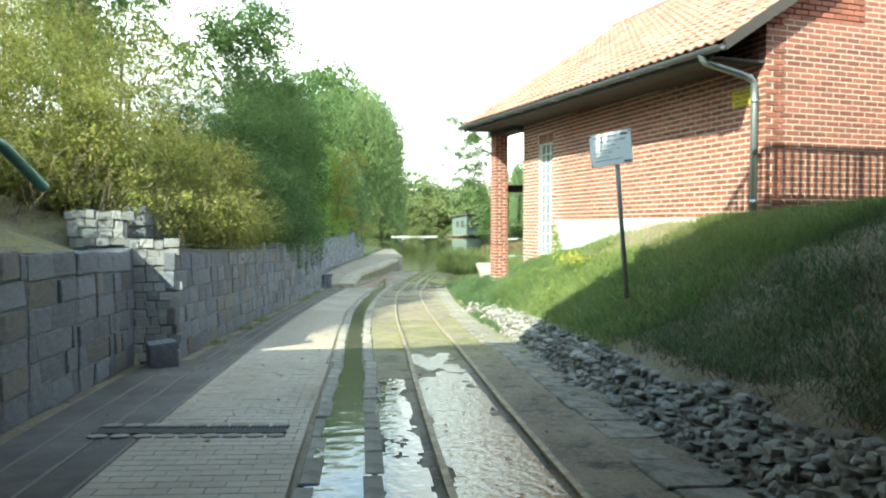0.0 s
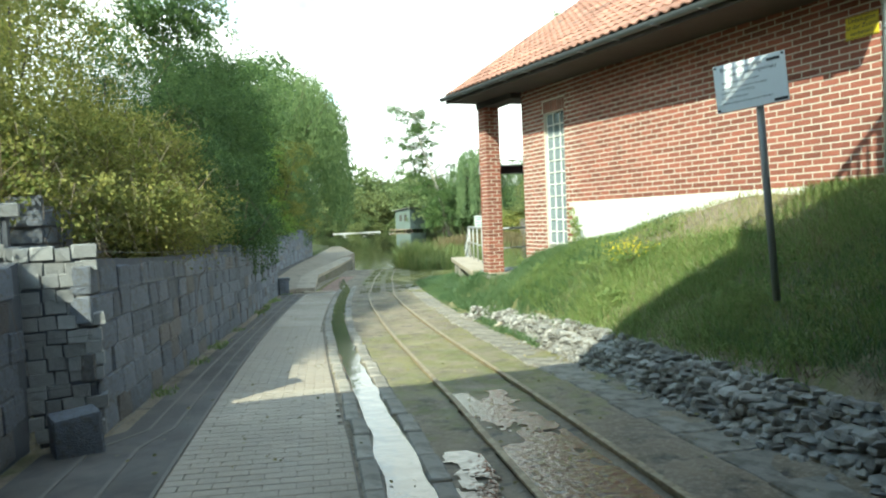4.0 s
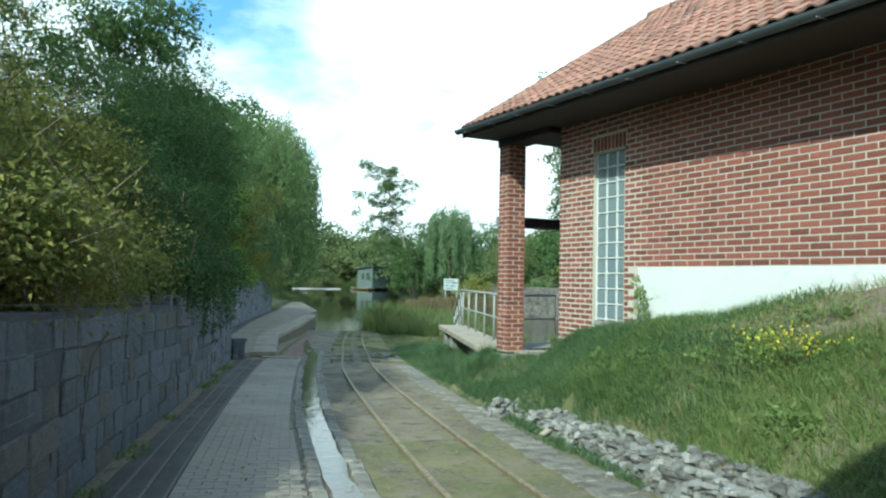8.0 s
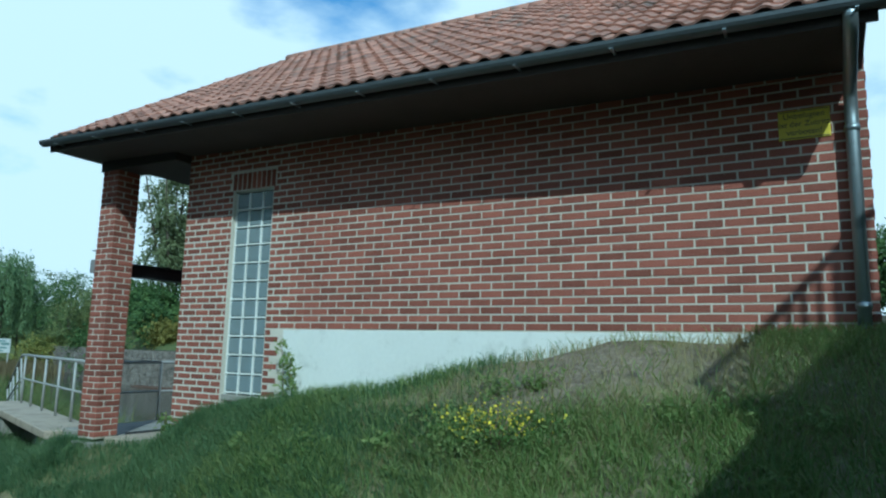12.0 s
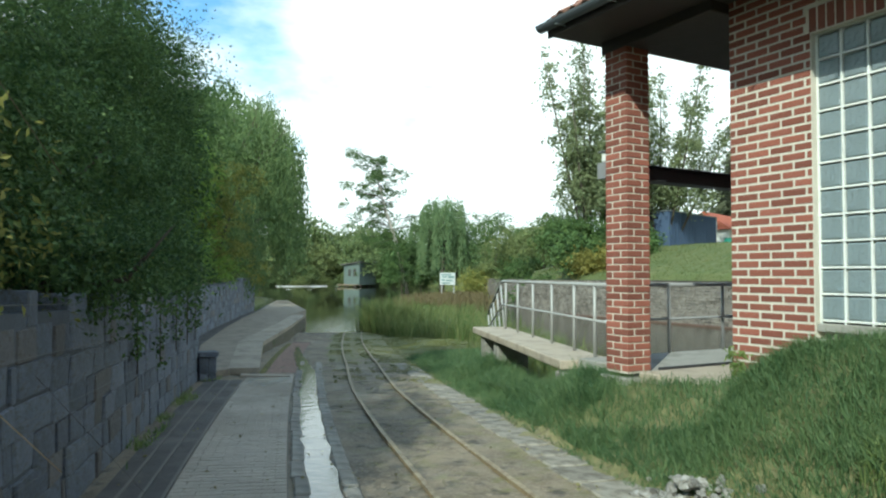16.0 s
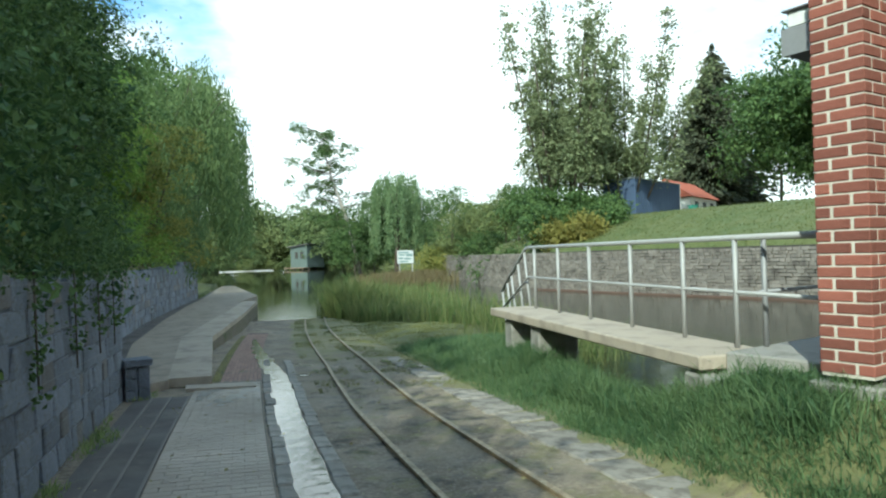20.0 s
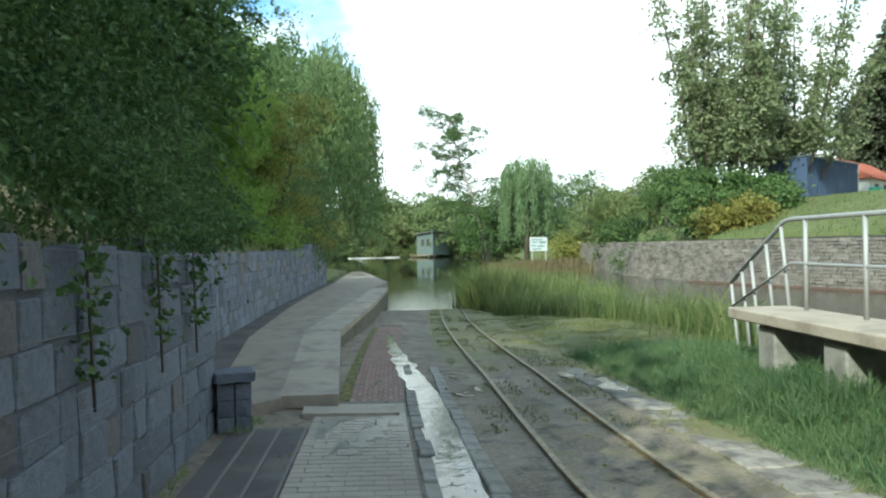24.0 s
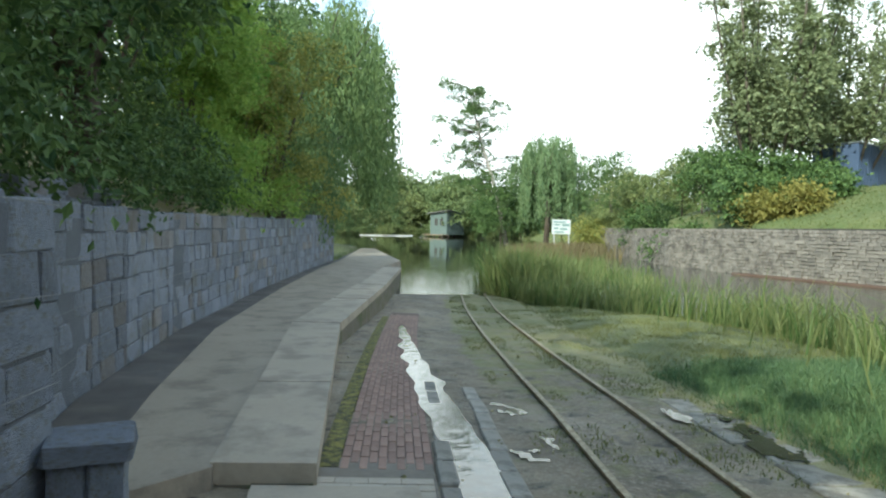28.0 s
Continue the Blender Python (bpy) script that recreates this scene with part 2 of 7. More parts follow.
BLUE_SHED = mat("blue_shed_paint", (0.055, 0.085, 0.15), 0.6, 0.1, vary=0.18, grain=8, stain=0.6, bump=0.1)
ROOF_RED = mat("red_roof", (0.42, 0.12, 0.07), 0.8, vary=0.2, grain=6, stain=0.8, bump=0.2)
HOUSE_WHITE = mat("house_render", (0.66, 0.65, 0.61), 0.85, vary=0.08)
BOATHOUSE = mat("boathouse_boards", (0.040, 0.058, 0.054), 0.8, vary=0.2, grain=3, stain=0.5)
BARK = mat("bark", (0.10, 0.08, 0.06), 0.95, vary=0.35, grain=14, stain=3, bump=0.8, bump_scale=25)
BIRCH_BARK = mat("pale_bark", (0.42, 0.38, 0.33), 0.9, vary=0.3, grain=10, stain=3, bump=0.5, bump_scale=20, second=(0.12, 0.10, 0.09), second_at=0.62)
TWIG = mat("dry_twig", (0.17, 0.13, 0.085), 0.9, vary=0.3, island=0.3, bump=0)
LEAF_HEDGE = leaf_mat("hedge_leaves", (0.085, 0.142, 0.034), (0.355, 0.335, 0.092), 0.42, 0.46)
LEAF_DARK = leaf_mat("dark_leaves", (0.034, 0.074, 0.027), (0.135, 0.205, 0.062), 0.52, 0.33)
LEAF_WILLOW = leaf_mat("willow_leaves", (0.085, 0.145, 0.058), (0.21, 0.285, 0.11), 0.45, 0.48)
LEAF_POPLAR = leaf_mat("poplar_leaves", (0.12, 0.155, 0.078), (0.29, 0.325, 0.165), 0.5, 0.45)
LEAF_GOLD = leaf_mat("golden_leaves", (0.15, 0.28, 0.055), (0.36, 0.47, 0.115), 0.45, 0.6)
LEAF_SPRUCE = leaf_mat("spruce_needles", (0.042, 0.054, 0.032), (0.10, 0.108, 0.062), 0.5, 0.1)
LEAF_FAR = leaf_mat("far_leaves", (0.085, 0.125, 0.052), (0.26, 0.29, 0.11), 0.45, 0.4)
LEAF_SHORE = leaf_mat("shore_leaves", (0.075, 0.115, 0.05), (0.21, 0.26, 0.10), 0.48, 0.4)
LEAF_YELLOW = leaf_mat("yellow_leaves", (0.15, 0.16, 0.04), (0.33, 0.29, 0.08), 0.45, 0.45)
GRASS = leaf_mat("grass_blades", (0.105, 0.205, 0.048), (0.32, 0.38, 0.14), 0.45, 0.5)
LUSH = leaf_mat("lush_grass", (0.056, 0.120, 0.050), (0.175, 0.25, 0.108), 0.5, 0.42)
LEAF_PALE = leaf_mat("pale_willow_leaves", (0.11, 0.18, 0.08), (0.22, 0.30, 0.14), 0.45, 0.4)
STRAW = leaf_mat("dry_grass", (0.18, 0.18, 0.07), (0.38, 0.33, 0.17), 0.45, 0.3)
REED = leaf_mat("reed_blades", (0.062, 0.125, 0.03), (0.215, 0.235, 0.09), 0.5, 0.4)
FLOWER = mat("yellow_petals", (0.70, 0.58, 0.04), 0.7, vary=0.15, island=0.15, bump=0)


def glass_mat(name, tint, rough):
    m = bpy.data.materials.new(name)
    m.use_nodes = True
    b = m.node_tree.nodes["Principled BSDF"]
    b.inputs["Base Color"].default_value = (*tint, 1)
    b.inputs["Roughness"].default_value = rough
    b.inputs["Transmission Weight"].default_value = 0.35
    b.inputs["IOR"].default_value = 1.5
    n, link = m.node_tree.nodes, m.node_tree.links.new
    tc, noi, bp = n.new("ShaderNodeTexCoord"), n.new("ShaderNodeTexNoise"), n.new("ShaderNodeBump")
    noi.inputs["Scale"].default_value = 22.0
    bp.inputs["Strength"].default_value, bp.inputs["Distance"].default_value = 0.7, 0.02
    link(tc.outputs["Object"], noi.inputs["Vector"])
    link(noi.outputs["Fac"], bp.inputs["Height"])
    link(bp.outputs["Normal"], b.inputs["Normal"])
    return m


GLASS_BLOCK = glass_mat("glass_block", (0.31, 0.37, 0.39), 0.06)


def water_mat(name, base, rough, ripple, scale, ior=1.33, calm=None):
    m = bpy.data.materials.new(name)
    m.use_nodes = True
    n, link = m.node_tree.nodes, m.node_tree.links.new
    b = n["Principled BSDF"]
    b.inputs["Base Color"].default_value = (*base, 1)
    b.inputs["Roughness"].default_value = rough
    b.inputs["IOR"].default_value = ior
    b.inputs["Specular IOR Level"].default_value = 0.8
    geo, noi, bp = n.new("ShaderNodeNewGeometry"), n.new("ShaderNodeTexNoise"), n.new("ShaderNodeBump")
    noi.inputs["Scale"].default_value, noi.inputs["Detail"].default_value = scale, 3.0
    bp.inputs["Strength"].default_value, bp.inputs["Distance"].default_value = ripple, 0.05
    link(geo.outputs["Position"], noi.inputs["Vector"])
    link(noi.outputs["Fac"], bp.inputs["Height"])
    link(bp.outputs["Normal"], b.inputs["Normal"])
    if calm:
        sep, far_ = n.new("ShaderNodeSeparateXYZ"), n.new("ShaderNodeMapRange")
        link(geo.outputs["Position"], sep.inputs["Vector"])
        link(sep.outputs["Y"], far_.inputs["Value"])
        far_.inputs["From Min"].default_value, far_.inputs["From Max"].default_value = calm
        far_.inputs["To Min"].default_value, far_.inputs["To Max"].default_value = ripple, ripple * 0.15
        link(far_.outputs["Result"], bp.inputs["Strength"])
    return m


WATER = water_mat("pond_water", (0.030, 0.033, 0.024), 0.012, 0.16, 5.0, 1.6, (50.0, 70.0))
PUDDLE = water_mat("puddle_water", (0.05, 0.045, 0.035), 0.05, 0.14, 11.0, 1.36)
WET_FILM = water_mat("wet_film", (0.20, 0.178, 0.15), 0.30, 0.2, 18.0, 1.4)
WET_MUD = water_mat("wet_mud", (0.055, 0.046, 0.036), 0.11, 0.30, 16.0, 1.5)
STREAM = water_mat("running_water", (0.085, 0.08, 0.07), 0.08, 0.15, 5.0, 1.5)


def ground_mat():
    """Bare wet soil and grass, told apart by the sheet's own cover map."""
    m = bpy.data.materials.new("ground_cover")
    m.use_nodes = True
    n, link = m.node_tree.nodes, m.node_tree.links.new
    b = n["Principled BSDF"]
    geo = n.new("ShaderNodeNewGeometry")
    at = n.new("ShaderNodeAttribute")
    at.attribute_name = "cover"

    def noi(scale, detail=5.0):
        q = n.new("ShaderNodeTexNoise")
        q.inputs["Scale"].default_value, q.inputs["Detail"].default_value, q.inputs["Roughness"].default_value = scale, detail, 0.65
        link(geo.outputs["Position"], q.inputs["Vector"])
        return q.outputs["Fac"]

    def mix(fac, a, bb):
        q = n.new("ShaderNodeMix")
        q.data_type = "RGBA"
        link(fac, q.inputs["Factor"])
        for key, v in (("A", a), ("B", bb)):
            if isinstance(v, tuple):
                q.inputs[key].default_value = (*v, 1)
            else:
                link(v, q.inputs[key])
        return q.outputs["Result"]

    def ramp(v, lo, hi):
        q = n.new("ShaderNodeMapRange")
        q.inputs["From Min"].default_value, q.inputs["From Max"].default_value = lo, hi
        link(v, q.inputs["Value"])
        return q.outputs["Result"]

    soil = mix(ramp(noi(1.1), 0.38, 0.62), (0.265, 0.212, 0.145), (0.16, 0.128, 0.09))
    soil = mix(ramp(noi(26.0, 6.0), 0.48, 0.70), soil, (0.34, 0.285, 0.21))
    soil = mix(ramp(noi(4.5, 7.0), 0.54, 0.66), soil, (0.088, 0.074, 0.056))
    green = mix(ramp(noi(0.9), 0.35, 0.65), (0.165, 0.165, 0.062), (0.255, 0.225, 0.105))
    green = mix(ramp(noi(9.0), 0.5, 0.75), green, (0.13, 0.105, 0.06))
    add = n.new("ShaderNodeMath")
    add.operation = "ADD"
    link(at.outputs["Fac"], add.inputs[0])
    centred = n.new("ShaderNodeMapRange")
    centred.inputs["To Min"].default_value, centred.inputs["To Max"].default_value = -0.75, 0.75
    link(noi(3.0, 6.0), centred.inputs["Value"])
    link(centred.outputs["Result"], add.inputs[1])
    lawn = mix(ramp(noi(0.5), 0.35, 0.65), (0.080, 0.105, 0.03), (0.12, 0.13, 0.045))
    near_cover = mix(ramp(add.outputs[0], 0.30, 0.62), soil, green)
    link(mix(ramp(at.outputs["Fac"], 0.92, 1.05), near_cover, lawn), b.inputs["Base Color"])
    q = n.new("ShaderNodeMapRange")
    q.inputs["From Min"].default_value, q.inputs["From Max"].default_value = 0.35, 0.6
    q.inputs["To Min"].default_value, q.inputs["To Max"].default_value = 0.62, 0.95
    link(noi(1.7), q.inputs["Value"])
    link(q.outputs["Result"], b.inputs["Roughness"])
    bp = n.new("ShaderNodeBump")
    bp.inputs["Strength"].default_value, bp.inputs["Distance"].default_value = 0.8, 0.04
    link(noi(14.0, 8.0), bp.inputs["Height"])
    link(bp.outputs["Normal"], b.inputs["Normal"])
    return m


GROUND = ground_mat()

# ---- mesh helpers ----
RNG = np.random.default_rng(7)


def thing(name, label, category, group="", at=(0, 0, 0)):
    ob = new(name)
    ob.location = at
    ob.empty_display_size = 0.2
    return tagged(ob, label, category, group)


def link_mesh(name, me, material, parent=None, label="", m=None):
    ob = new(name, me)
    if material and not me.materials:
        me.materials.append(material)
    if parent:
        ob.parent = parent
        ob.matrix_parent_inverse = Matrix.Translation(-parent.location) if parent.parent is None else Matrix()
    if m is not None:
        ob.matrix_basis = m
    if label:
        ob["label"] = label
    return ob


def part(name, bm, material, parent=None, label="", m=None, smooth=False):
    me = bpy.data.meshes.new(name)
    bm.to_mesh(me)
    bm.free()
    if smooth:
        me.polygons.foreach_set("use_smooth", [True] * len(me.polygons))
    return link_mesh(name, me, material, parent, label, m)


def quads(name, verts, faces, material, parent=None, label="", smooth=False):
    """One mesh from arrays of corners and four-cornered faces."""
    verts, faces = np.asarray(verts, np.float32), np.asarray(faces, np.int32)
    me = bpy.data.meshes.new(name)
    me.vertices.add(len(verts))
    me.vertices.foreach_set("co", verts.ravel())
    k = faces.shape[1]
    me.loops.add(faces.size)
    me.loops.foreach_set("vertex_index", faces.ravel())
    me.polygons.add(len(faces))
    me.polygons.foreach_set("loop_start", np.arange(0, faces.size, k, dtype=np.int32))
    me.polygons.foreach_set("loop_total", np.full(len(faces), k, np.int32))
    me.polygons.foreach_set("use_smooth", np.full(len(faces), smooth))
    me.update(calc_edges=True)
    me.validate()
    return link_mesh(name, me, material, parent, label)


BOX_F = np.array([[0, 3, 2, 1], [4, 5, 6, 7], [0, 1, 5, 4], [1, 2, 6, 5], [2, 3, 7, 6], [3, 0, 4, 7]])


def boxes(name, lo, hi, material, parent=None, label="", jitter=0.0):
    """Many boxes in one mesh, each an island of its own."""
    lo, hi = np.asarray(lo, float), np.asarray(hi, float)
    c = np.array([[0, 0, 0], [1, 0, 0], [1, 1, 0], [0, 1, 0], [0, 0, 1], [1, 0, 1], [1, 1, 1], [0, 1, 1]], float)
    v = lo[:, None] + c[None] * (hi - lo)[:, None]
    if jitter:
        v = v + RNG.normal(0, jitter, v.shape)
    f = BOX_F[None] + 8 * np.arange(len(lo))[:, None, None]
    return quads(name, v.reshape(-1, 3), f.reshape(-1, 4), material, parent, label)


def bm_box(bm, lo, hi, bevel=0.0):
    made = bmesh.ops.create_cube(bm, size=1.0, matrix=Matrix.Translation((Vector(lo) + Vector(hi)) / 2) @ Matrix.Diagonal((*(Vector(hi) - Vector(lo)), 1)))
    if bevel:
        edges = list({e for v in made["verts"] for e in v.link_edges})
        bmesh.ops.bevel(bm, geom=edges, offset=bevel, segments=1, profile=0.5, affect="EDGES")
    return bm


def box(name, lo, hi, material, parent=None, label="", bevel=0.01, m=None):
    return part(name, bm_box(bmesh.new(), lo, hi, bevel), material, parent, label, m)


def tube(name, points, radius, material, parent=None, label="", sides=8, closed_ends=True):
    """A round bar along a line of points; radius may be one number or one for each point."""
    pts = [Vector(p) for p in points]
    radii = radius if isinstance(radius, (list, tuple)) else [radius] * len(pts)
    verts, faces = [], []
    for i, p in enumerate(pts):
        way = (pts[min(i + 1, len(pts) - 1)] - pts[max(i - 1, 0)]).normalized()
        side = way.cross(Vector((0, 0, 1)) if abs(way.z) < 0.9 else Vector((1, 0, 0))).normalized()
        up = side.cross(way)
        for k in range(sides):
            a = 2 * math.pi * k / sides
            verts.append(p + (side * math.cos(a) + up * math.sin(a)) * radii[i])
    for i in range(len(pts) - 1):
        for k in range(sides):
            a, b = i * sides + k, i * sides + (k + 1) % sides
            faces.append((a, b, b + sides, a + sides))
    me = bpy.data.meshes.new(name)
    ends = [tuple(range(sides))[::-1], tuple(range((len(pts) - 1) * sides, len(pts) * sides))] if closed_ends else []
    me.from_pydata(verts, [], faces + ends)
    me.polygons.foreach_set("use_smooth", [True] * len(faces) + [False] * len(ends))
    return link_mesh(name, me, material, parent, label)


# ---- the plan: the rails' curve, heights of the ground ----
def rail_x(y):
    return 1.87 + 0.205 * (y - 5.1) + 0.0026 * (y - 5.1) ** 2


def rail_way(y):
    s = 0.205 + 0.0052 * (y - 5.1)
    n = np.sqrt(1 + s * s)
    return s / n, 1 / n


def beside(y, d):
    """The place d metres to the right of the left rail at y."""
    sx, sy = rail_way(y)
    return rail_x(y) + d * sy, y - d * sx


def offset_of(x, y):
    """How far a place lies to the right of the left rail."""
    f = y
    for _ in range(2):
        sx, sy = rail_way(f)
        f = f + (x - rail_x(f)) * sx + (y - f) * sy
    sx, sy = rail_way(f)
    return (x - rail_x(f)) * sy - (y - f) * sx


def smooth(v):
    v = np.clip(v, 0, 1)
    return v * v * (3 - 2 * v)


def slip_z(x, y):
    along = (x - 0.6) * 0.19 + (y - 1.3) * 0.98
    return np.maximum(-0.0378 * along, np.interp(y, [37.0, 38.5, 42.4, 44.0], [-9.0, -1.44, -1.485, -2.4])) + 0.03 * np.maximum(0, rail_x(y) - x)


def wall_offset(y):
    return np.interp(y, [-6, 4, 9.58, 9.6, 18, 25.15, 25.3, 27.4, 30.8, 36.7, 43.1], [-3.0, -3.05, -3.24, -2.8, -2.75, -2.93, -3.47, -3.92, -4.34, -4.68, -4.99])


def wall_top(y):
    return np.interp(y, [-6, 5.3, 5.5, 8.2, 8.6, 9.58, 9.6, 12, 21, 25.9, 26.1, 40.4], [1.95, 1.72, 1.32, 1.27, 1.10, 1.08, 1.25, 1.13, 0.84, 0.76, 0.70, 0.82])


WATER_Z = -1.5
SHORE_Y = [17, 20, 22, 26, 30, 33, 36, 38, 40.3, 42, 44]
SHORE_X = [30, 9.4, 10.0, 12.2, 15.2, 16.3, 16.2, 15.4, 14.3, 13.6, 13.6]
EAST_Y = [0, 18.9, 19.6, 45, 57, 65, 69, 92, 116, 140, 400]
EAST_X = [9, 9, 32, 32, 33.3, 37, 40, 46, 63, 75, 76]
WEST_Y = [40, 50, 67, 80, 110, 150, 165]
WEST_X = [8.4, 11.0, 16.4, 16.0, 12.0, 4.0, -10.0]


QUAY_WALL_Y = [26.0, 28.6, 32.2, 38.3, 45.0, 51.0]
QUAY_WALL_X = [3.70, 4.0, 4.75, 6.55, 8.8, 10.95]
QUAY_WALL_TOP = [0.70, 0.69, 0.71, 0.79, 0.87, 0.94]


def ground_z(x, y):
    x, y = np.asarray(x, float), np.asarray(y, float)
    d = offset_of(x, np.clip(y, -6, 45))
    z = np.maximum(slip_z(x, y), -2.4)
    # the bank behind the long gabion wall
    dw = wall_offset(y + np.clip(d, -8, 0) * 0.23)
    back = wall_top(y) - 0.12 + 0.45 * np.clip(dw - 0.5 - d, 0, 5)
    z = np.where((d < dw - 0.35) & (y < 26.6), back, z)
    qx = np.interp(y, QUAY_WALL_Y, QUAY_WALL_X)
    behind_quay = np.interp(y, QUAY_WALL_Y, QUAY_WALL_TOP) - 0.12 + 0.45 * np.clip(qx - 0.5 - x, 0, 5)
    z = np.where((x < qx - 0.3) & (y >= 26.6) & (y < 51), behind_quay, z)
    # the bank below the house
    house = np.interp(y, [-6, 3, 9.2, 11.2, 12.3, 13.6, 15.2, 16.3, 17.1, 18, 19.5, 20.3, 21], [2.3, 1.9, 1.52, 1.46, 1.25, 0.91, 0.72, 0.50, 0.06, -0.06, -0.10, -0.25, -0.55])
    rock = np.interp(y, [0, 13, 15, 16.4], [0.48, 0.44, 0.36, 0.0])
    edge = np.interp(y, [12, 17], [2.35, 1.75])
    ex, _ = beside(y, edge)
    u = np.clip((x - ex) / np.maximum(7.8 - ex, 0.9), 0, 1)
    full = smooth((16.5 - y) / 2.5) * smooth((y - 8.0) / 2.5)
    rise = (smooth(u) * 0.45 + u * 0.55) * (1 - full) + (1 - (1 - u) ** 1.28) * full
    base = slip_z(ex, y)
    bank = base + rock * smooth((d - 1.95) / 0.3) + (house - base - rock) * rise
    bank = bank + np.clip(x - 8.5, 0, 8) * 0.08 * (y < 9)
    z = np.where((d > np.minimum(1.9, edge)) & (y < 21), bank, z)
    # the grass beside the lower slip, down to the basin
    sx = np.interp(y, SHORE_Y, SHORE_X)
    low = slip_z(x, y) + 0.10 * smooth((d - 1.7) / 0.8) + 0.20 * smooth((d - 2.1) / 0.9) * smooth((29 - y) / 3)
    low = low + (WATER_Z - 0.1 - low) * smooth((x - sx + 1.6) / 1.7)
    low = low - np.clip(x - sx, 0, 2) * 0.35
    z = np.where((d > 1.7) & (y >= 21), low, z)
    mix_ = smooth((y - 19.2) / 1.8)
    z = np.where((d > 1.7) & (y > 19.2) & (y < 21), bank * (1 - mix_) + low * mix_, z)
    # the basin and the pond
    z = np.where((y > 20.5) & (x > sx + 0.4), np.minimum(z, -2.1), z)
    z = np.where(y > 43, -2.3, z)
    # land round the water
    ex2, wx2 = np.interp(y, EAST_Y, EAST_X), np.interp(y, WEST_Y, WEST_X)
    lawn = 0.85 + np.clip(x - ex2 - 0.8, 0, 9) * 0.30 + np.clip(x - ex2 - 10, 0, 60) * 0.03
    far_bank = -1.2 + np.clip(x - ex2, 0, 12) * 0.18
    east = np.where(y < 66, lawn, np.where(y < 76, lawn * (76 - y) / 10 + far_bank * (y - 66) / 10, far_bank))
    z = np.where((x > ex2 + 1.0 + 1.8 * smooth((y - 50) / 6)) & (y > 19.6), east, z)
    z = np.where((x < wx2 - 0.2) & (y > 51), -0.75 + np.clip(wx2 - x - 3.0, 0, 6) * 0.4, z)
    z = np.where(y > 172, -1.42 + np.clip(y - 185, 0, 30) * 0.06, z)
    return z


# ---- the ground sheet and the water ----
def steps(*runs):
    out = []
    for a, b, s in runs:
        out.append(np.arange(a, b, s))
    return np.concatenate(out)


gx = steps((-900, -100, 100), (-100, -20, 10), (-20, -4, 1.0), (-4, 12, 0.16), (12, 20, 0.4), (20, 60, 1.0), (60, 120, 5), (120, 1000, 80))
gy = steps((-400, -40, 60), (-40, -6, 4), (-6, 30, 0.2), (30, 48, 0.4), (48, 80, 1.0), (80, 200, 4), (200, 1500, 100))
GX, GY = np.meshgrid(gx, gy)
GZ = ground_z(GX, GY)
D = offset_of(GX, np.clip(GY, -6, 45))
near = (np.abs(GX) < 30) & (GY > -6) & (GY < 60)
rough_ = np.array([noise.noise((a * 1.3, b * 1.3, 0.0)) * 0.03 + noise.noise((a * 5, b * 5, 3.0)) * 0.012 if q else 0.0 for a, b, q in zip(GX.ravel(), GY.ravel(), near.ravel())]).reshape(GX.shape)
GZ = GZ + rough_ * np.where((D > -2.8) & (D < 1.7), 0.55, 1.6)
nx_, ny_ = len(gx), len(gy)
ii = (np.arange(ny_ - 1)[:, None] * nx_ + np.arange(nx_ - 1)[None]).ravel()
ground = quads("ground", np.stack([GX, GY, GZ], -1).reshape(-1, 3), np.stack([ii, ii + 1, ii + nx_ + 1, ii + nx_], -1), GROUND, smooth=True)
tagged(ground, "muddy slipway and grassy banks round the pond", "ground", kind="structure")
cover = np.where(D > 2.0, 0.85, 0.12)
cover = np.where((D <= 2.0) & (D > -0.5), 0.10 + 0.18 * smooth((GY - 8) / 3) + 0.34 * smooth((GY - 27) / 5) + 0.28 * smooth((D - 0.9) / 0.6) * (GY > 14), cover)
cover = np.where((D <= 2.0) & (D > -0.7) & (GY > 9) & (GY < 15), cover + 0.22, cover)
cover = np.where((GX > 6.75) & (GX < 8.1) & (GY > 10.2) & (GY < 12.8), 0.22, cover)
cover = np.where((D > 1.4) & (GY > 24), 0.72, cover)
cover = np.where((D > 1.75) & (GY > 16), 0.85 + 0.17 * smooth((GY - 16) / 3), cover)
cover = np.where(D < wall_offset(GY) - 0.3, 0.5, cover)
cover = np.where((GX > 28) & (GY > 19) | (GY > 48) | (GY < -6), 1.1, cover)
cover = np.where((D > 2.0) & (GY < 14), 0.40 + 0.40 * smooth((GY - 8) / 6) - 0.45 * np.exp(-((GX - 7.4) / 0.8) ** 2 - ((GY - 11.6) / 1.2) ** 2), cover)
layer = ground.data.attributes.new("cover", "FLOAT", "POINT")
layer.data.foreach_set("value", cover.ravel().astype(np.float32))

water = quads("water", [(-300, 20.2, WATER_Z), (900, 20.2, WATER_Z), (900, 400, WATER_Z), (-300, 400, WATER_Z)], [(0, 1, 2, 3)], WATER)
tagged(water, "still dark green pond water with reflections", "water", kind="structure")


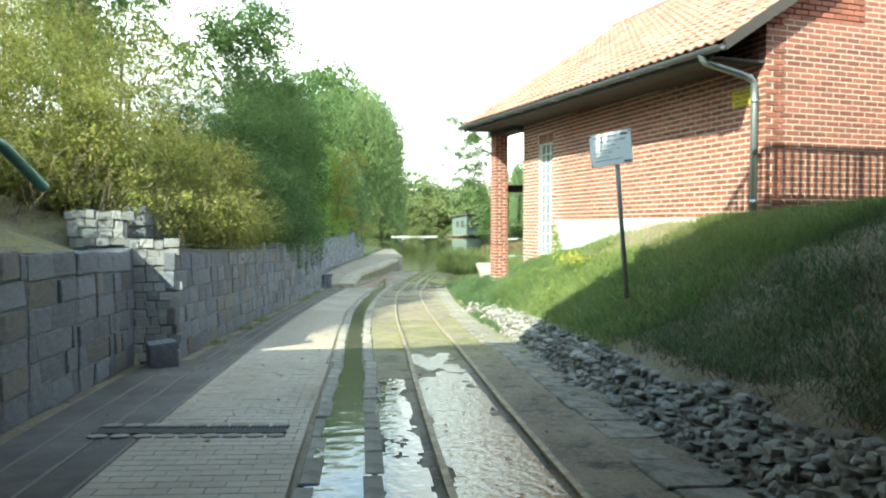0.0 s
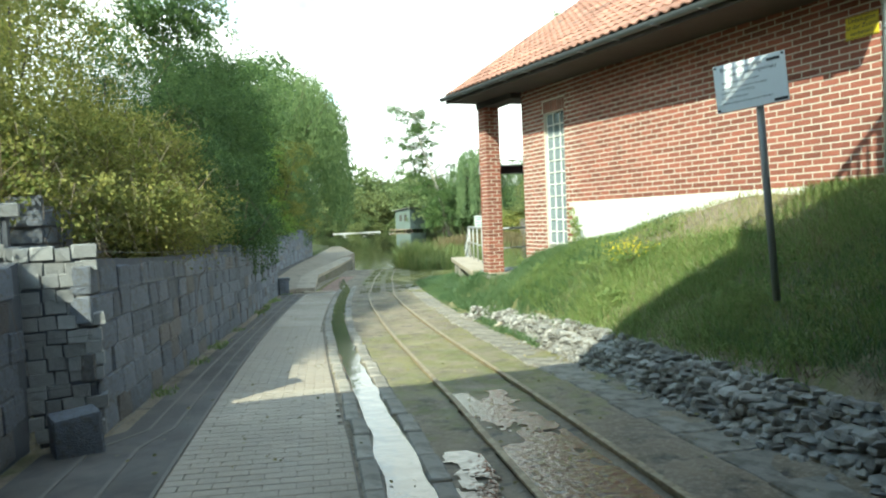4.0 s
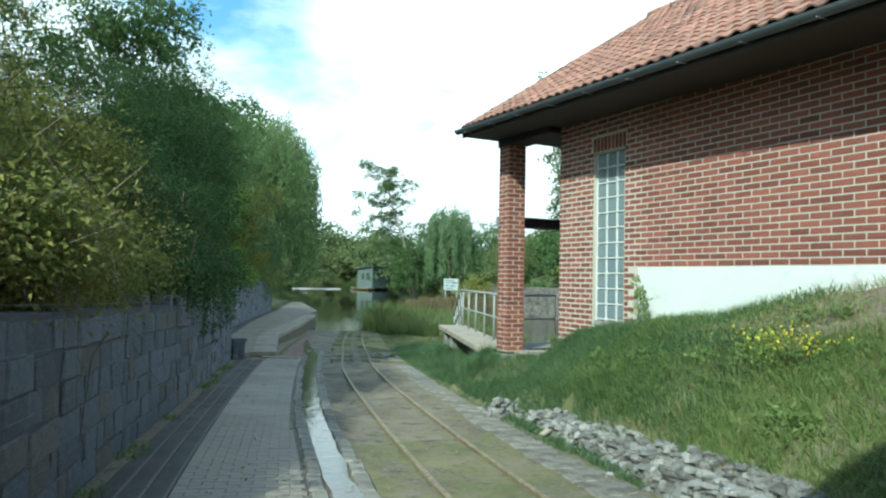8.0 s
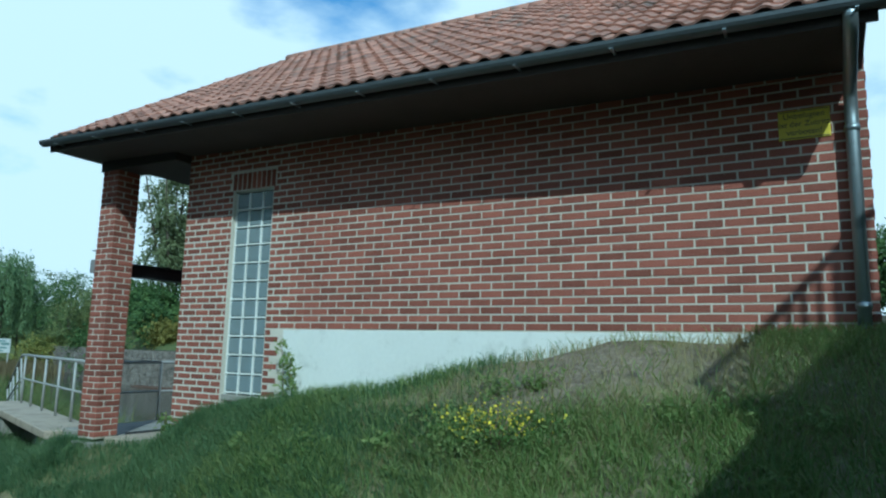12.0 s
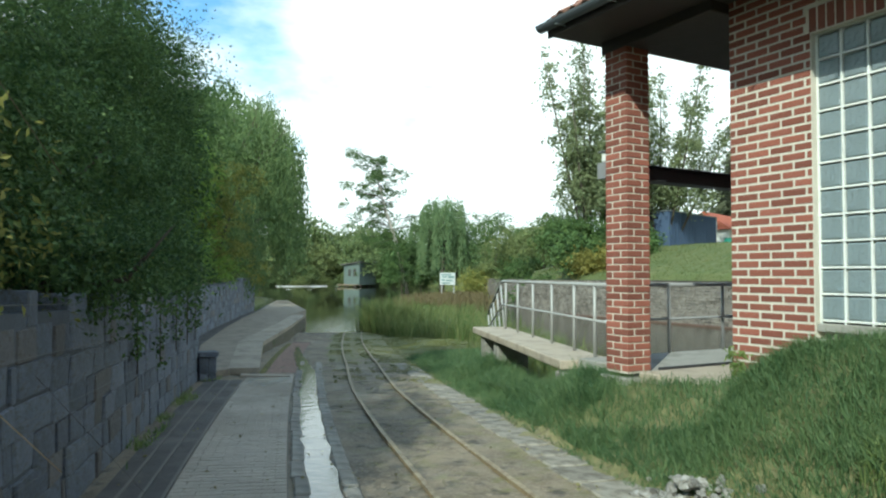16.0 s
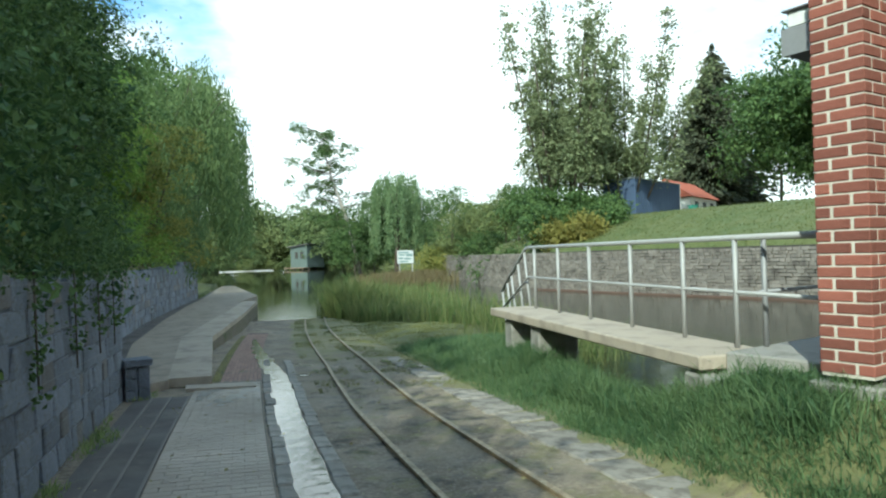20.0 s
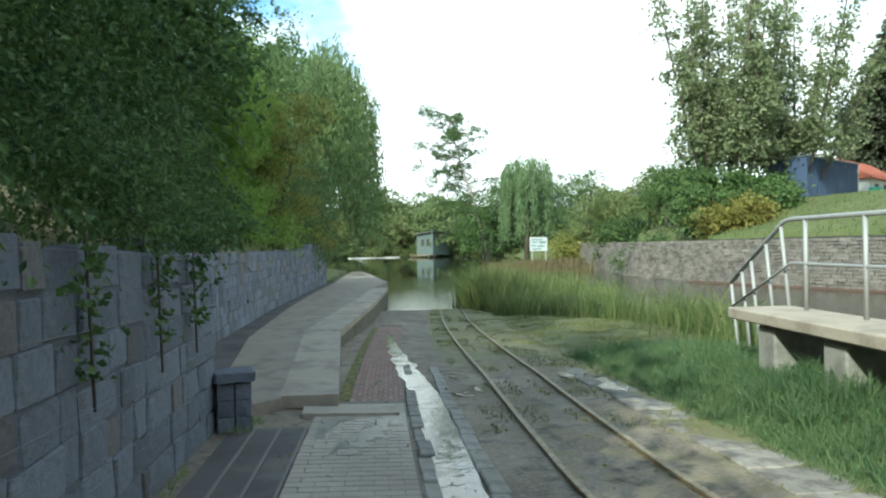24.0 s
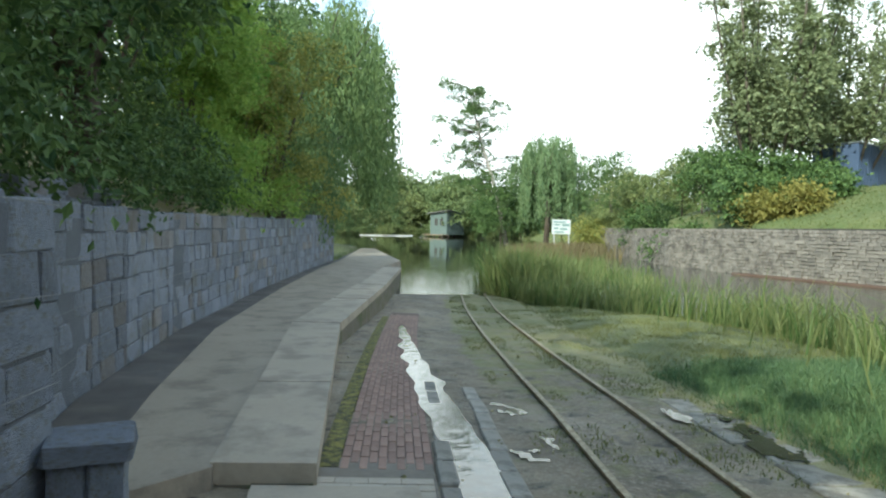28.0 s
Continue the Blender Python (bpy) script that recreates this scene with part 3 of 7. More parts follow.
# ---- bands along the rails ----
def band(name, d0, d1, y0, y1, lift, thick, material, parent=None, label="", step=0.5):
    """A strip of even thickness that follows the rails between two offsets."""
    ys = np.linspace(y0, y1, max(2, int((y1 - y0) / step)))
    d0 = d0(ys) if callable(d0) else np.full_like(ys, d0)
    d1 = d1(ys) if callable(d1) else np.full_like(ys, d1)
    ax, ay = beside(ys, d0)
    bx, by = beside(ys, d1)
    za, zb = slip_z(ax, ay) + lift, slip_z(bx, by) + lift
    v = np.stack([np.stack([ax, ay, za], -1), np.stack([bx, by, zb], -1), np.stack([bx, by, zb - thick], -1), np.stack([ax, ay, za - thick], -1)], 1).reshape(-1, 3)
    f = []
    for i in range(len(ys) - 1):
        for k in range(4):
            a, b = 4 * i + k, 4 * i + (k + 1) % 4
            f.append((a, b, b + 4, a + 4))
    f += [(0, 3, 2, 1), (len(v) - 4, len(v) - 3, len(v) - 2, len(v) - 1)]
    return quads(name, v, f, material, parent, label)


def gutter_left(y):
    return np.interp(y, [0, 9, 17, 40], [-0.86, -0.88, -1.14, -1.14])


EDGING = mat("path_edging", (0.19, 0.172, 0.148), 0.85, vary=0.25, grain=30, stain=1.5, bump=0.3)
side_path = thing("side_path", "dark worn side path with pale edging lines along the gabion wall", "path")
side_path["kind"] = "structure"
for k in range(3):
    band("path_strip", lambda y, k=k: wall_offset(y) + 0.12 + (-2.12 - wall_offset(y) - 0.12) * (k / 3) + 0.03, lambda y, k=k: wall_offset(y) + 0.12 + (-2.12 - wall_offset(y) - 0.12) * ((k + 1) / 3), 0.0, 25.15, 0.016, 0.10, ASPHALT, side_path)
    band("path_edging", lambda y, k=k: wall_offset(y) + 0.12 + (-2.12 - wall_offset(y) - 0.12) * ((k + 1) / 3) - 0.001, lambda y, k=k: wall_offset(y) + 0.12 + (-2.12 - wall_offset(y) - 0.12) * ((k + 1) / 3) + 0.024, 0.0, 25.15, 0.020, 0.12, EDGING, side_path)

pavement = thing("pavement", "damp grey-brown brick pavement beside the wet gutter", "pavement")
pavement["kind"] = "structure"
band("paving_bed", -2.085, lambda y: gutter_left(y) - 0.03, 0.0, 26.6, 0.008, 0.1, JOINT, pavement)

gutter = thing("gutter", "concrete drainage gutter with water running down it", "gutter")
gutter["kind"] = "structure"
band("gutter_bed", lambda y: gutter_left(y) + 0.10, lambda y: gutter_left(y) + 0.43, 0.0, 29.0, -0.012, 0.08, CONCRETE, gutter)
GUTTER_SLABS = []
for side, a, b in ((0, 0.0, 0.13), (1, 0.40, 0.54)):
    y = 0.3
    while y < 29:
        length = random.uniform(0.45, 0.62)
        wob = random.uniform(-0.015, 0.015)
        GUTTER_SLABS.append((y, y + length - 0.02, a + wob, b + wob, random.uniform(0.012, 0.028)))
        y += length
# ---- running water and puddles ----
def puddle(name, label, outline, lift, material):
    """A flat pool with a given outline, resting just above the ground."""
    bm = bmesh.new()
    vs = [bm.verts.new((x, y, float(slip_z(x, y)) + lift)) for x, y in outline]
    bm.faces.new(vs)
    bmesh.ops.triangulate(bm, faces=bm.faces[:])
    ob = part(name, bm, material)
    return tagged(ob, label, "puddle", "puddles on the slipway", "stuff")


def stream_at(y):
    """Middle and half width of the running water."""
    return np.interp(y, [0, 9, 17, 22, 26.5, 28.6, 30.5, 34.4], [-0.60, -0.62, -0.88, -0.90, -0.89, -1.06, -1.22, -1.47]), np.interp(y, [0, 4, 7, 10, 24, 27, 29, 32, 34.4], [0.27, 0.24, 0.16, 0.11, 0.15, 0.17, 0.15, 0.11, 0.04])


ys = np.linspace(1.0, 34.4, 190)
wl = [beside(y, stream_at(y)[0] - stream_at(y)[1] + (0.04 if y < 25 else 0.08) * noise.noise((0, y * 1.9, 0))) for y in ys]
wr = [beside(y, stream_at(y)[0] + stream_at(y)[1] + (0.05 if y < 25 else 0.11) * noise.noise((5, y * 1.9, 0))) for y in ys]
puddle("gutter_water", "thin bright film of water in the gutter", wl + wr[::-1], 0.016, STREAM)


def mud_water(name, label, y0, y1, d0, d1, thresh, lift, seed, step=0.032, water=PUDDLE):
    """Ragged shallow water: the cells of a fine sheet in which the ground lies low."""
    ys, ds = np.arange(y0, y1, step), np.arange(d0, d1, step * 0.7)
    v, f, at = [], [], {}

    def corner(i, j):
        if (i, j) not in at:
            x_, y_ = beside(y0 + i * step, d0 + j * step * 0.7)
            at[i, j] = len(v)
            v.append((float(x_), float(y_), float(slip_z(x_, y_)) + lift))
        return at[i, j]

    for i in range(len(ys)):
        for j in range(len(ds)):
            u, w = (i + 0.5) / len(ys), (j + 0.5) / len(ds)
            edge = min(u, 1 - u, 0.25) * 2 + min(w, 1 - w, 0.25) * 2
            q = noise.noise((ys[i] * 1.4, ds[j] * 3.2, seed)) * 0.55 + noise.noise((ys[i] * 6, ds[j] * 9, seed + 3.0)) * 0.28 + noise.noise((ys[i] * 17, ds[j] * 21, seed + 5.0)) * 0.16
            if q + edge * 0.55 > thresh:
                f.append((corner(i, j), corner(i, j + 1), corner(i + 1, j + 1), corner(i + 1, j)))
    return tagged(quads(name, v, f, water), label, "puddle", "puddles on the slipway", "stuff")


mud_water("puddle", "shallow ragged puddles in the mud between the rails", 2.4, 9.6, 0.06, 0.70, 0.86, 0.012, 1.0)
mud_water("puddle", "sheen of water over the mud between the rails", 2.0, 10.4, 0.05, 0.72, 0.22, 0.0085, 6.0, water=WET_MUD)
mud_water("puddle", "wet streak of water beside the gutter", 2.0, 8.6, -0.38, -0.06, 0.30, 0.014, 2.0)
mud_water("puddle", "muddy puddle beside the gutter", 26.6, 28.6, -0.75, -0.12, 0.66, 0.014, 3.0)
mud_water("puddle", "small puddles over the sunken kerb", 26.4, 28.5, 0.86, 1.75, 0.70, 0.022, 4.0)
mud_water("puddle", "thin sheet of water on the pavers", 24.2, 26.0, -2.0, -1.2, 0.50, 0.0275, 5.0, water=WET_FILM)


# ---- rails ----
def rail(name, d):
    ys = np.linspace(-1.0, 44.0, 130)
    prof = [(-0.045, -0.05), (-0.045, -0.035), (-0.010, -0.028), (-0.010, 0.020), (-0.024, 0.026), (-0.024, 0.044), (0.024, 0.044), (0.024, 0.026), (0.010, 0.020), (0.010, -0.028), (0.045, -0.035), (0.045, -0.05)]
    v, f, k = [], [], len(prof)
    for y in ys:
        bend = float(np.interp(y, [0, 4, 8, 10, 12, 14.5, 17.5, 20, 23.5, 26, 28], [0.0, 0.03, 0.07, 0.09, 0.06, 0.0, -0.05, -0.10, -0.13, -0.06, 0.0]))
        for off, h in prof:
            x_, y_ = beside(y, d + bend + off)
            v.append((x_, y_, slip_z(x_, y_) + h))
    for i in range(len(ys) - 1):
        for j in range(k):
            a, b = i * k + j, i * k + (j + 1) % k
            f.append((a, b, b + k, a + k))
    return tagged(quads(name, v, f, RUST), "rusty narrow-gauge steel rail set in the mud", "rail", "rails of the slipway")


rail("rail", 0.0)
rail("rail", 0.75)

# ---- quay beside the lower slip ----
quay = thing("quay", "raised concrete quay walkway with a mossy side wall", "quay")
quay["kind"] = "structure"
QUAY_R = [(5.50, 26.55, -0.745), (6.02, 28.6, -0.755), (6.95, 32.3, -0.775), (9.6, 38.9, -0.82), (12.45, 46.4, -0.86)]
QUAY_L = [(4.92, 26.75, -0.745), (5.42, 28.8, -0.755), (6.32, 32.6, -0.775), (8.95, 39.2, -0.82), (11.8, 46.7, -0.86)]


def ribbon(name, right, left, depth, material, parent, label=""):
    v = []
    for a, b in zip(right, left):
        v += [a, b, (b[0], b[1], b[2] - depth), (a[0], a[1], a[2] - depth)]
    f = [(4 * i + k, 4 * i + (k + 1) % 4, 4 * i + 4 + (k + 1) % 4, 4 * i + 4 + k) for i in range(len(right) - 1) for k in range(4)]
    f += [(0, 3, 2, 1), (len(v) - 4, len(v) - 3, len(v) - 2, len(v) - 1)]
    return quads(name, v, f, material, parent, label)


MOSSY = mat("mossy_quay_wall", (0.17, 0.145, 0.11), 0.9, vary=0.3, grain=20, stain=1.5, bump=0.6, bump_scale=30, second=(0.10, 0.11, 0.045), second_at=0.55)
ribbon("quay_wall", [(x - 0.02, y, z - 0.12) for x, y, z in QUAY_R], [(x + 0.05, y, z - 0.12) for x, y, z in QUAY_L], 1.6, MOSSY, quay, "stained mossy quay wall")
for i in range(len(QUAY_R) - 1):
    n_ = 1 if i < 2 else 2
    for j in range(n_):
        a, b = j / n_ + 0.004, (j + 1) / n_ - 0.004
        lerp = lambda p, q, s: tuple(np.array(p) * (1 - s) + np.array(q) * s)
        ribbon("coping_slab", [lerp(QUAY_R[i], QUAY_R[i + 1], a), lerp(QUAY_R[i], QUAY_R[i + 1], b)], [lerp(QUAY_L[i], QUAY_L[i + 1], a), lerp(QUAY_L[i], QUAY_L[i + 1], b)], 0.13, CONCRETE_PALE, quay)
walk_l = [(3.72, 26.0, -0.753), (4.02, 28.6, -0.768), (4.77, 32.2, -0.79), (6.57, 38.3, -0.82), (8.82, 45.0, -0.845), (10.97, 51.0, -0.868), (16.4, 67.4, -0.88)]
walk_r = [(4.93, 26.7, -0.753), (5.44, 28.75, -0.768), (6.34, 32.5, -0.79), (8.97, 39.1, -0.82), (11.6, 46.0, -0.845), (13.9, 51.0, -0.868), (17.2, 67.0, -0.88)]
walk_m = [tuple(np.array(a) * s + np.array(b) * (1 - s)) for a, b, s in zip(walk_l, walk_r, (0.6, 0.62, 0.7, 0.82, 0.9, 0.93, 0.95))]
QUAY_GREY = mat("quay_grey", (0.32, 0.268, 0.205), 0.88, vary=0.22, grain=30, stain=1.0, bump=0.35, bump_scale=70, second=(0.22, 0.185, 0.145), second_at=0.56)
ribbon("quay_path", walk_r, walk_m, 1.2, QUAY_GREY, quay, "worn grey walkway of the quay")
ribbon("quay_border", [(x - 0.004, y, z) for x, y, z in walk_m], walk_l, 1.2, ASPHALT, quay, "dark strip at the foot of the wall")
ribbon("threshold_slab", [(5.98, 25.98, -0.868), (6.06, 26.36, -0.88)], [(5.06, 26.24, -0.832), (5.14, 26.60, -0.844)], 0.12, CONCRETE_PALE, quay)

# ---- the brick slip house ----
WX, Y0, Y1 = 8.05, 9.12, 17.2
COURSE, BLEN, ZP = 0.0833, 0.25, 1.565
house = thing("slip_house", "red brick house with a clay tile gable roof", "building", at=(8.05, 9.15, 1.0))
WIN = (15.60, 16.305, 0.60, 3.38)
EAVE_X, EAVE_Z, RIDGE_X, RIDGE_Z = 7.10, 4.17, 11.93, 7.33


def wall_sheet(name, boxes_, material, label):
    lo, hi = zip(*boxes_)
    return boxes(name, lo, hi, material, house, label)


west_wall = wall_sheet("wall", [((WX + 0.004, Y0 + 0.01, 0.0), (WX + 0.32, WIN[0], 4.25)), ((WX + 0.004, WIN[1], -0.2), (WX + 0.32, Y1 - 0.012, 4.25)),
                                ((WX + 0.004, WIN[0], WIN[3]), (WX + 0.32, WIN[1], 4.25)), ((WX + 0.004, WIN[0], -0.2), (WX + 0.32, WIN[1], WIN[2]))], MORTAR, "red brick wall with pale mortar joints")
south_wall = wall_sheet("wall", [((WX + 0.33, Y0 + 0.004, 0.0), (16.0, Y0 + 0.32, 4.4)), ((9.9, Y0 + 0.004, 4.4), (13.95, Y0 + 0.32, 5.4)), ((11.2, Y0 + 0.004, 5.4), (12.65, Y0 + 0.32, 6.4))], MORTAR, "sunlit red brick gable wall")
wall_sheet("wall", [((WX + 0.33, Y1 - 0.32, -0.2), (16.0, Y1 - 0.012, 4.4)), ((9.6, Y1 - 0.32, 4.4), (14.3, Y1 - 0.012, 5.6)), ((10.9, Y1 - 0.32, 5.6), (13.0, Y1 - 0.012, 6.6))], BRICK_JOINED, "brick gable wall behind the porch")
wall_sheet("wall", [((15.7, Y0 + 0.4, -0.2), (16.0, Y1 - 0.4, 4.3))], BRICK_JOINED, "far brick side wall")
box("plinth", (WX + 0.001, Y0 + 0.006, -0.2), (WX + 0.20, 15.30, ZP - 0.004), PLINTH, house, "white painted plinth", 0.008)
box("plinth", (WX + 0.21, Y0 + 0.006, 0.2), (15.9, Y0 + 0.20, ZP - 0.35), PLINTH, house, "", 0.008)

# one brick with softened edges, shared by all the single bricks
brick_me = {}


def brick_mesh(w, l, h):
    key = (round(w, 3), round(l, 3), round(h, 3))
    if key not in brick_me:
        bm = bm_box(bmesh.new(), (0, 0, 0), (w, l, h), 0.006)
        me = bpy.data.meshes.new("brick")
        bm.to_mesh(me)
        bm.free()
        me.materials.append(BRICK)
        brick_me[key] = me
    return brick_me[key]


BRICKS, REST = [], []
for k in range(-17, 33):
    z = ZP + k * COURSE
    shift = (k % 2) * BLEN / 2
    y = Y0 - shift
    while y < Y1:
        a, b = max(y, Y0), min(y + BLEN, Y1)
        y += BLEN
        if b - a < 0.05 or (z < ZP - 0.01 and a < 15.26):
            continue
        spans = [(a, b)]
        lintel = 3.38 - 0.02 < z + COURSE / 2 < 3.63
        w0, w1 = (WIN[0] - 0.04, WIN[1] + 0.04) if lintel else (WIN[0], WIN[1])
        if z + COURSE / 2 > WIN[2] and z + COURSE / 2 < 3.63 and b > w0 and a < w1:
            spans = [(a, w0)] if a < w0 - 0.04 else []
            if b > w1 + 0.04:
                spans.append((w1, b))
        for p, q in spans:
            (BRICKS if p > 15.05 else REST).append((p + 0.0085, q - 0.0085, z + 0.0085, z + COURSE - 0.0085))
lo = [(WX + RNG.normal(0, 0.0012), a, c) for a, b, c, d in REST]
hi = [(WX + 0.11, b, d) for a, b, c, d in REST]
tagged(boxes("wall_bricks", lo, hi, BRICK_JOINED, west_wall, "courses of red brick"), kind="stuff")
lo, hi = [], []
for k in range(-6, 60):
    z = ZP + k * COURSE
    x = WX + 0.125 - (k % 2) * BLEN / 2
    while x < 12.4:
        a, b = max(x, WX + 0.003), x + BLEN
        x += BLEN
        if b - a > 0.06 and z < 4.1 + (a - 7.6) * 0.62:
            lo.append((a + 0.0085, Y0 + RNG.normal(0, 0.001), z + 0.0085))
            hi.append((b - 0.0085, Y0 + 0.10, z + COURSE - 0.0085))
tagged(boxes("wall_bricks", lo, hi, BRICK_JOINED, south_wall, "courses of red brick"), kind="stuff")

# lintel of upright bricks and the glass block window
lintel_bed = box("lintel", (WX + 0.014, WIN[0] - 0.03, 3.385), (WX + 0.10, WIN[1] + 0.03, 3.62), MORTAR, house, "soldier course lintel", 0.004)
window = box("window", (WX + 0.150, WIN[0], WIN[2]), (WX + 0.19, WIN[1], WIN[3] - 0.002), STEEL_GREY, house, "tall narrow glass block window", 0.004)
for r in range(12):
    box("joint", (WX + 0.062, WIN[0], WIN[3] - 0.014 - r * 0.2375), (WX + 0.149, WIN[1], WIN[3] + 0.004 - r * 0.2375), PLINTH, window, "", 0.001)
for c in range(4):
    y_ = min(max(WIN[0] + c * 0.235, WIN[0] + 0.012), WIN[1] - 0.012)
    box("joint", (WX + 0.064, y_ - 0.009, WIN[2] + 0.1), (WX + 0.148, y_ + 0.009, WIN[3] - 0.013), PLINTH, window, "", 0.001)
bmg = bmesh.new()
bm_box(bmg, (0.0, 0.010, 0.006), (0.07, 0.225, 0.2205), 0.022)
glass_me = bpy.data.meshes.new("glass_block")
bmg.to_mesh(glass_me)
bmg.free()
glass_me.materials.append(GLASS_BLOCK)
for r in range(11):
    for c in range(3):
        link_mesh("glass_block", glass_me, GLASS_BLOCK, window, "", Matrix.Translation((WX + 0.068, WIN[0] + c * 0.235, WIN[3] - 0.005 - (r + 1) * 0.2375)))
box("window_sill", (WX + 0.02, WIN[0], 0.66), (WX + 0.14, WIN[1], 0.735), CONCRETE, window, "", 0.008)

# ---- roof: the eaves sink a little towards the bridge ----
SINK = 0.028


def shear(ob):
    co = np.empty(len(ob.data.vertices) * 3, np.float32)
    ob.data.vertices.foreach_get("co", co)
    co = co.reshape(-1, 3)
    co[:, 2] += (co[:, 1] - 19.0) * SINK
    ob.data.vertices.foreach_set("co", co.ravel())
    return ob


RY0, RY1 = 8.89, 19.0
rise = (RIDGE_Z - EAVE_Z) / (RIDGE_X - EAVE_X)


def slope_sheet(name, x0, z0, x1, z1, low, material, parent, label=""):
    v = [(x0, RY0, z0), (x0, RY1, z0), (x1, RY1, z1), (x1, RY0, z1), (x0, RY0, z0 - low), (x0, RY1, z0 - low), (x1, RY1, z1 - low), (x1, RY0, z1 - low)]
    return shear(quads(name, v, [(0, 3, 2, 1), (4, 5, 6, 7), (0, 1, 5, 4), (1, 2, 6, 5), (2, 3, 7, 6), (3, 0, 4, 7)], material, parent, label))


roof = slope_sheet("roof", EAVE_X, EAVE_Z, RIDGE_X, RIDGE_Z, 0.10, DARK_WOOD, house, "weathered red clay tile roof with dark eaves")
slope_sheet("roof_slope", 2 * RIDGE_X - EAVE_X, EAVE_Z, RIDGE_X + 0.002, RIDGE_Z, 0.10, DARK_WOOD, roof, "dark boarding of the far slope")
slope_sheet("tile_cover", 2 * RIDGE_X - EAVE_X + 0.02, EAVE_Z + 0.05, RIDGE_X + 0.004, RIDGE_Z + 0.065, 0.045, TILE_JOINED, roof, "far slope of clay tiles")
slope_len = math.hypot(RIDGE_X - EAVE_X, RIDGE_Z - EAVE_Z)
up = Vector(((RIDGE_X - EAVE_X) / slope_len, 0, (RIDGE_Z - EAVE_Z) / slope_len))
out = Vector((-up.z, 0, up.x))
TW, TL = 0.212, 0.31
cols, rows_n = int((RY1 - RY0) / TW), int(slope_len / TL)


def tile_arrays():
    v, f = [], []
    prof = [(-0.014, 0.024), (0.021, 0.040), (0.056, 0.043), (0.092, 0.024), (0.134, 0.009), (0.177, 0.010), (0.212, 0.021)]
    for s, lift in ((0.0, 0.030), (TL + 0.06, 0.002)):
        for yy, h in prof:
            v.append(Vector((0, yy, 0)) + up * s + out * (h + lift))
    n_ = len(prof)
    for j in range(n_ - 1):
        f.append((j, j + n_, j + n_ + 1, j + 1))
    base_n = len(v)
    for yy, h in prof:
        v.append(Vector((0, yy, 0)) + out * (h + 0.010))
    for j in range(n_ - 1):
        f.append((j, j + 1, base_n + j + 1, base_n + j))
    return np.array([(p.x, p.y, p.z + p.y * SINK) for p in v]), np.array(f)


tv, tf = tile_arrays()
tile_me = bpy.data.meshes.new("roof_tile")
tile_me.from_pydata([tuple(p) for p in tv], [], [tuple(int(k) for k in q) for q in tf])
tile_me.materials.append(TILE)
tv_all, tf_all, n_tile = [], [], 0
for r in range(rows_n):
    for c in range(cols):
        o = Vector((EAVE_X - 0.03, RY0 + c * TW + 0.01, EAVE_Z + (RY0 + c * TW - 19.0) * SINK)) + up * (r * TL) + out * random.uniform(-0.004, 0.006)
        if r < 6:
            link_mesh("roof_tile", tile_me, TILE, roof, "", Matrix.Translation(o))
        else:
            tv_all.append(tv + np.array(o))
            tf_all.append(tf + n_tile * len(tv))
            n_tile += 1
tagged(quads("upper_tiles", np.concatenate(tv_all), np.concatenate(tf_all), TILE_JOINED, roof, "upper rows of clay tiles"), kind="stuff")
for c in range(30):
    y = RY0 + c * 0.342
    shear(tube("ridge_tile", [(RIDGE_X, y, RIDGE_Z + 0.0), (RIDGE_X, y + 0.35, RIDGE_Z + 0.012)], [0.12, 0.105], TILE, roof, sides=10))
for yy in (RY0 - 0.03, RY1):
    v = [(EAVE_X, yy, EAVE_Z + 0.06), (RIDGE_X, yy, RIDGE_Z + 0.06), (RIDGE_X, yy, RIDGE_Z - 0.17), (EAVE_X + 0.04, yy, EAVE_Z - 0.09)]
    w = [(2 * RIDGE_X - x, y_, z_) for x, y_, z_ in v]
    vv = v + [(x, y_ + 0.03, z_) for x, y_, z_ in v] + w + [(x, y_ + 0.03, z_) for x, y_, z_ in w]
    shear(quads("barge_board", vv, [(0, 1, 2, 3), (4, 7, 6, 5), (0, 4, 5, 1), (3, 2, 6, 7), (8, 11, 10, 9), (12, 13, 14, 15), (8, 9, 13, 12), (11, 15, 14, 10)], DARK_WOOD, roof, "dark barge board"))
shear(box("soffit", (EAVE_X + 0.06, Y0 + 0.02, 4.02), (WX + 0.005, RY1 - 0.02, 4.06), DARK_WOOD, roof, "dark boarded eaves", 0.004))
shear(box("fascia", (EAVE_X + 0.0, Y0 - 0.05, 4.0), (EAVE_X + 0.03, RY1, EAVE_Z - 0.02), DARK_WOOD, roof, "", 0.004))
box("porch_ceiling", (WX + 0.02, Y1 + 0.02, 4.05), (15.6, RY1 - 0.05, 4.10), DARK_WOOD, roof, "dark porch ceiling", 0.004)
box("porch_beam", (7.80, Y1 - 0.0, 3.86), (8.20, RY1 - 0.15, 4.045), DARK_WOOD, house, "dark timber beam over the porch", 0.01)
tube("vent_pipe", [(11.3, 9.65, 6.4), (11.3, 9.65, 7.14)], 0.07, STEEL_DARK, roof, "short dark vent pipe")
tube("vent_cap", [(11.3, 9.65, 7.13), (11.3, 9.65, 7.19)], 0.12, STEEL_DARK, roof)

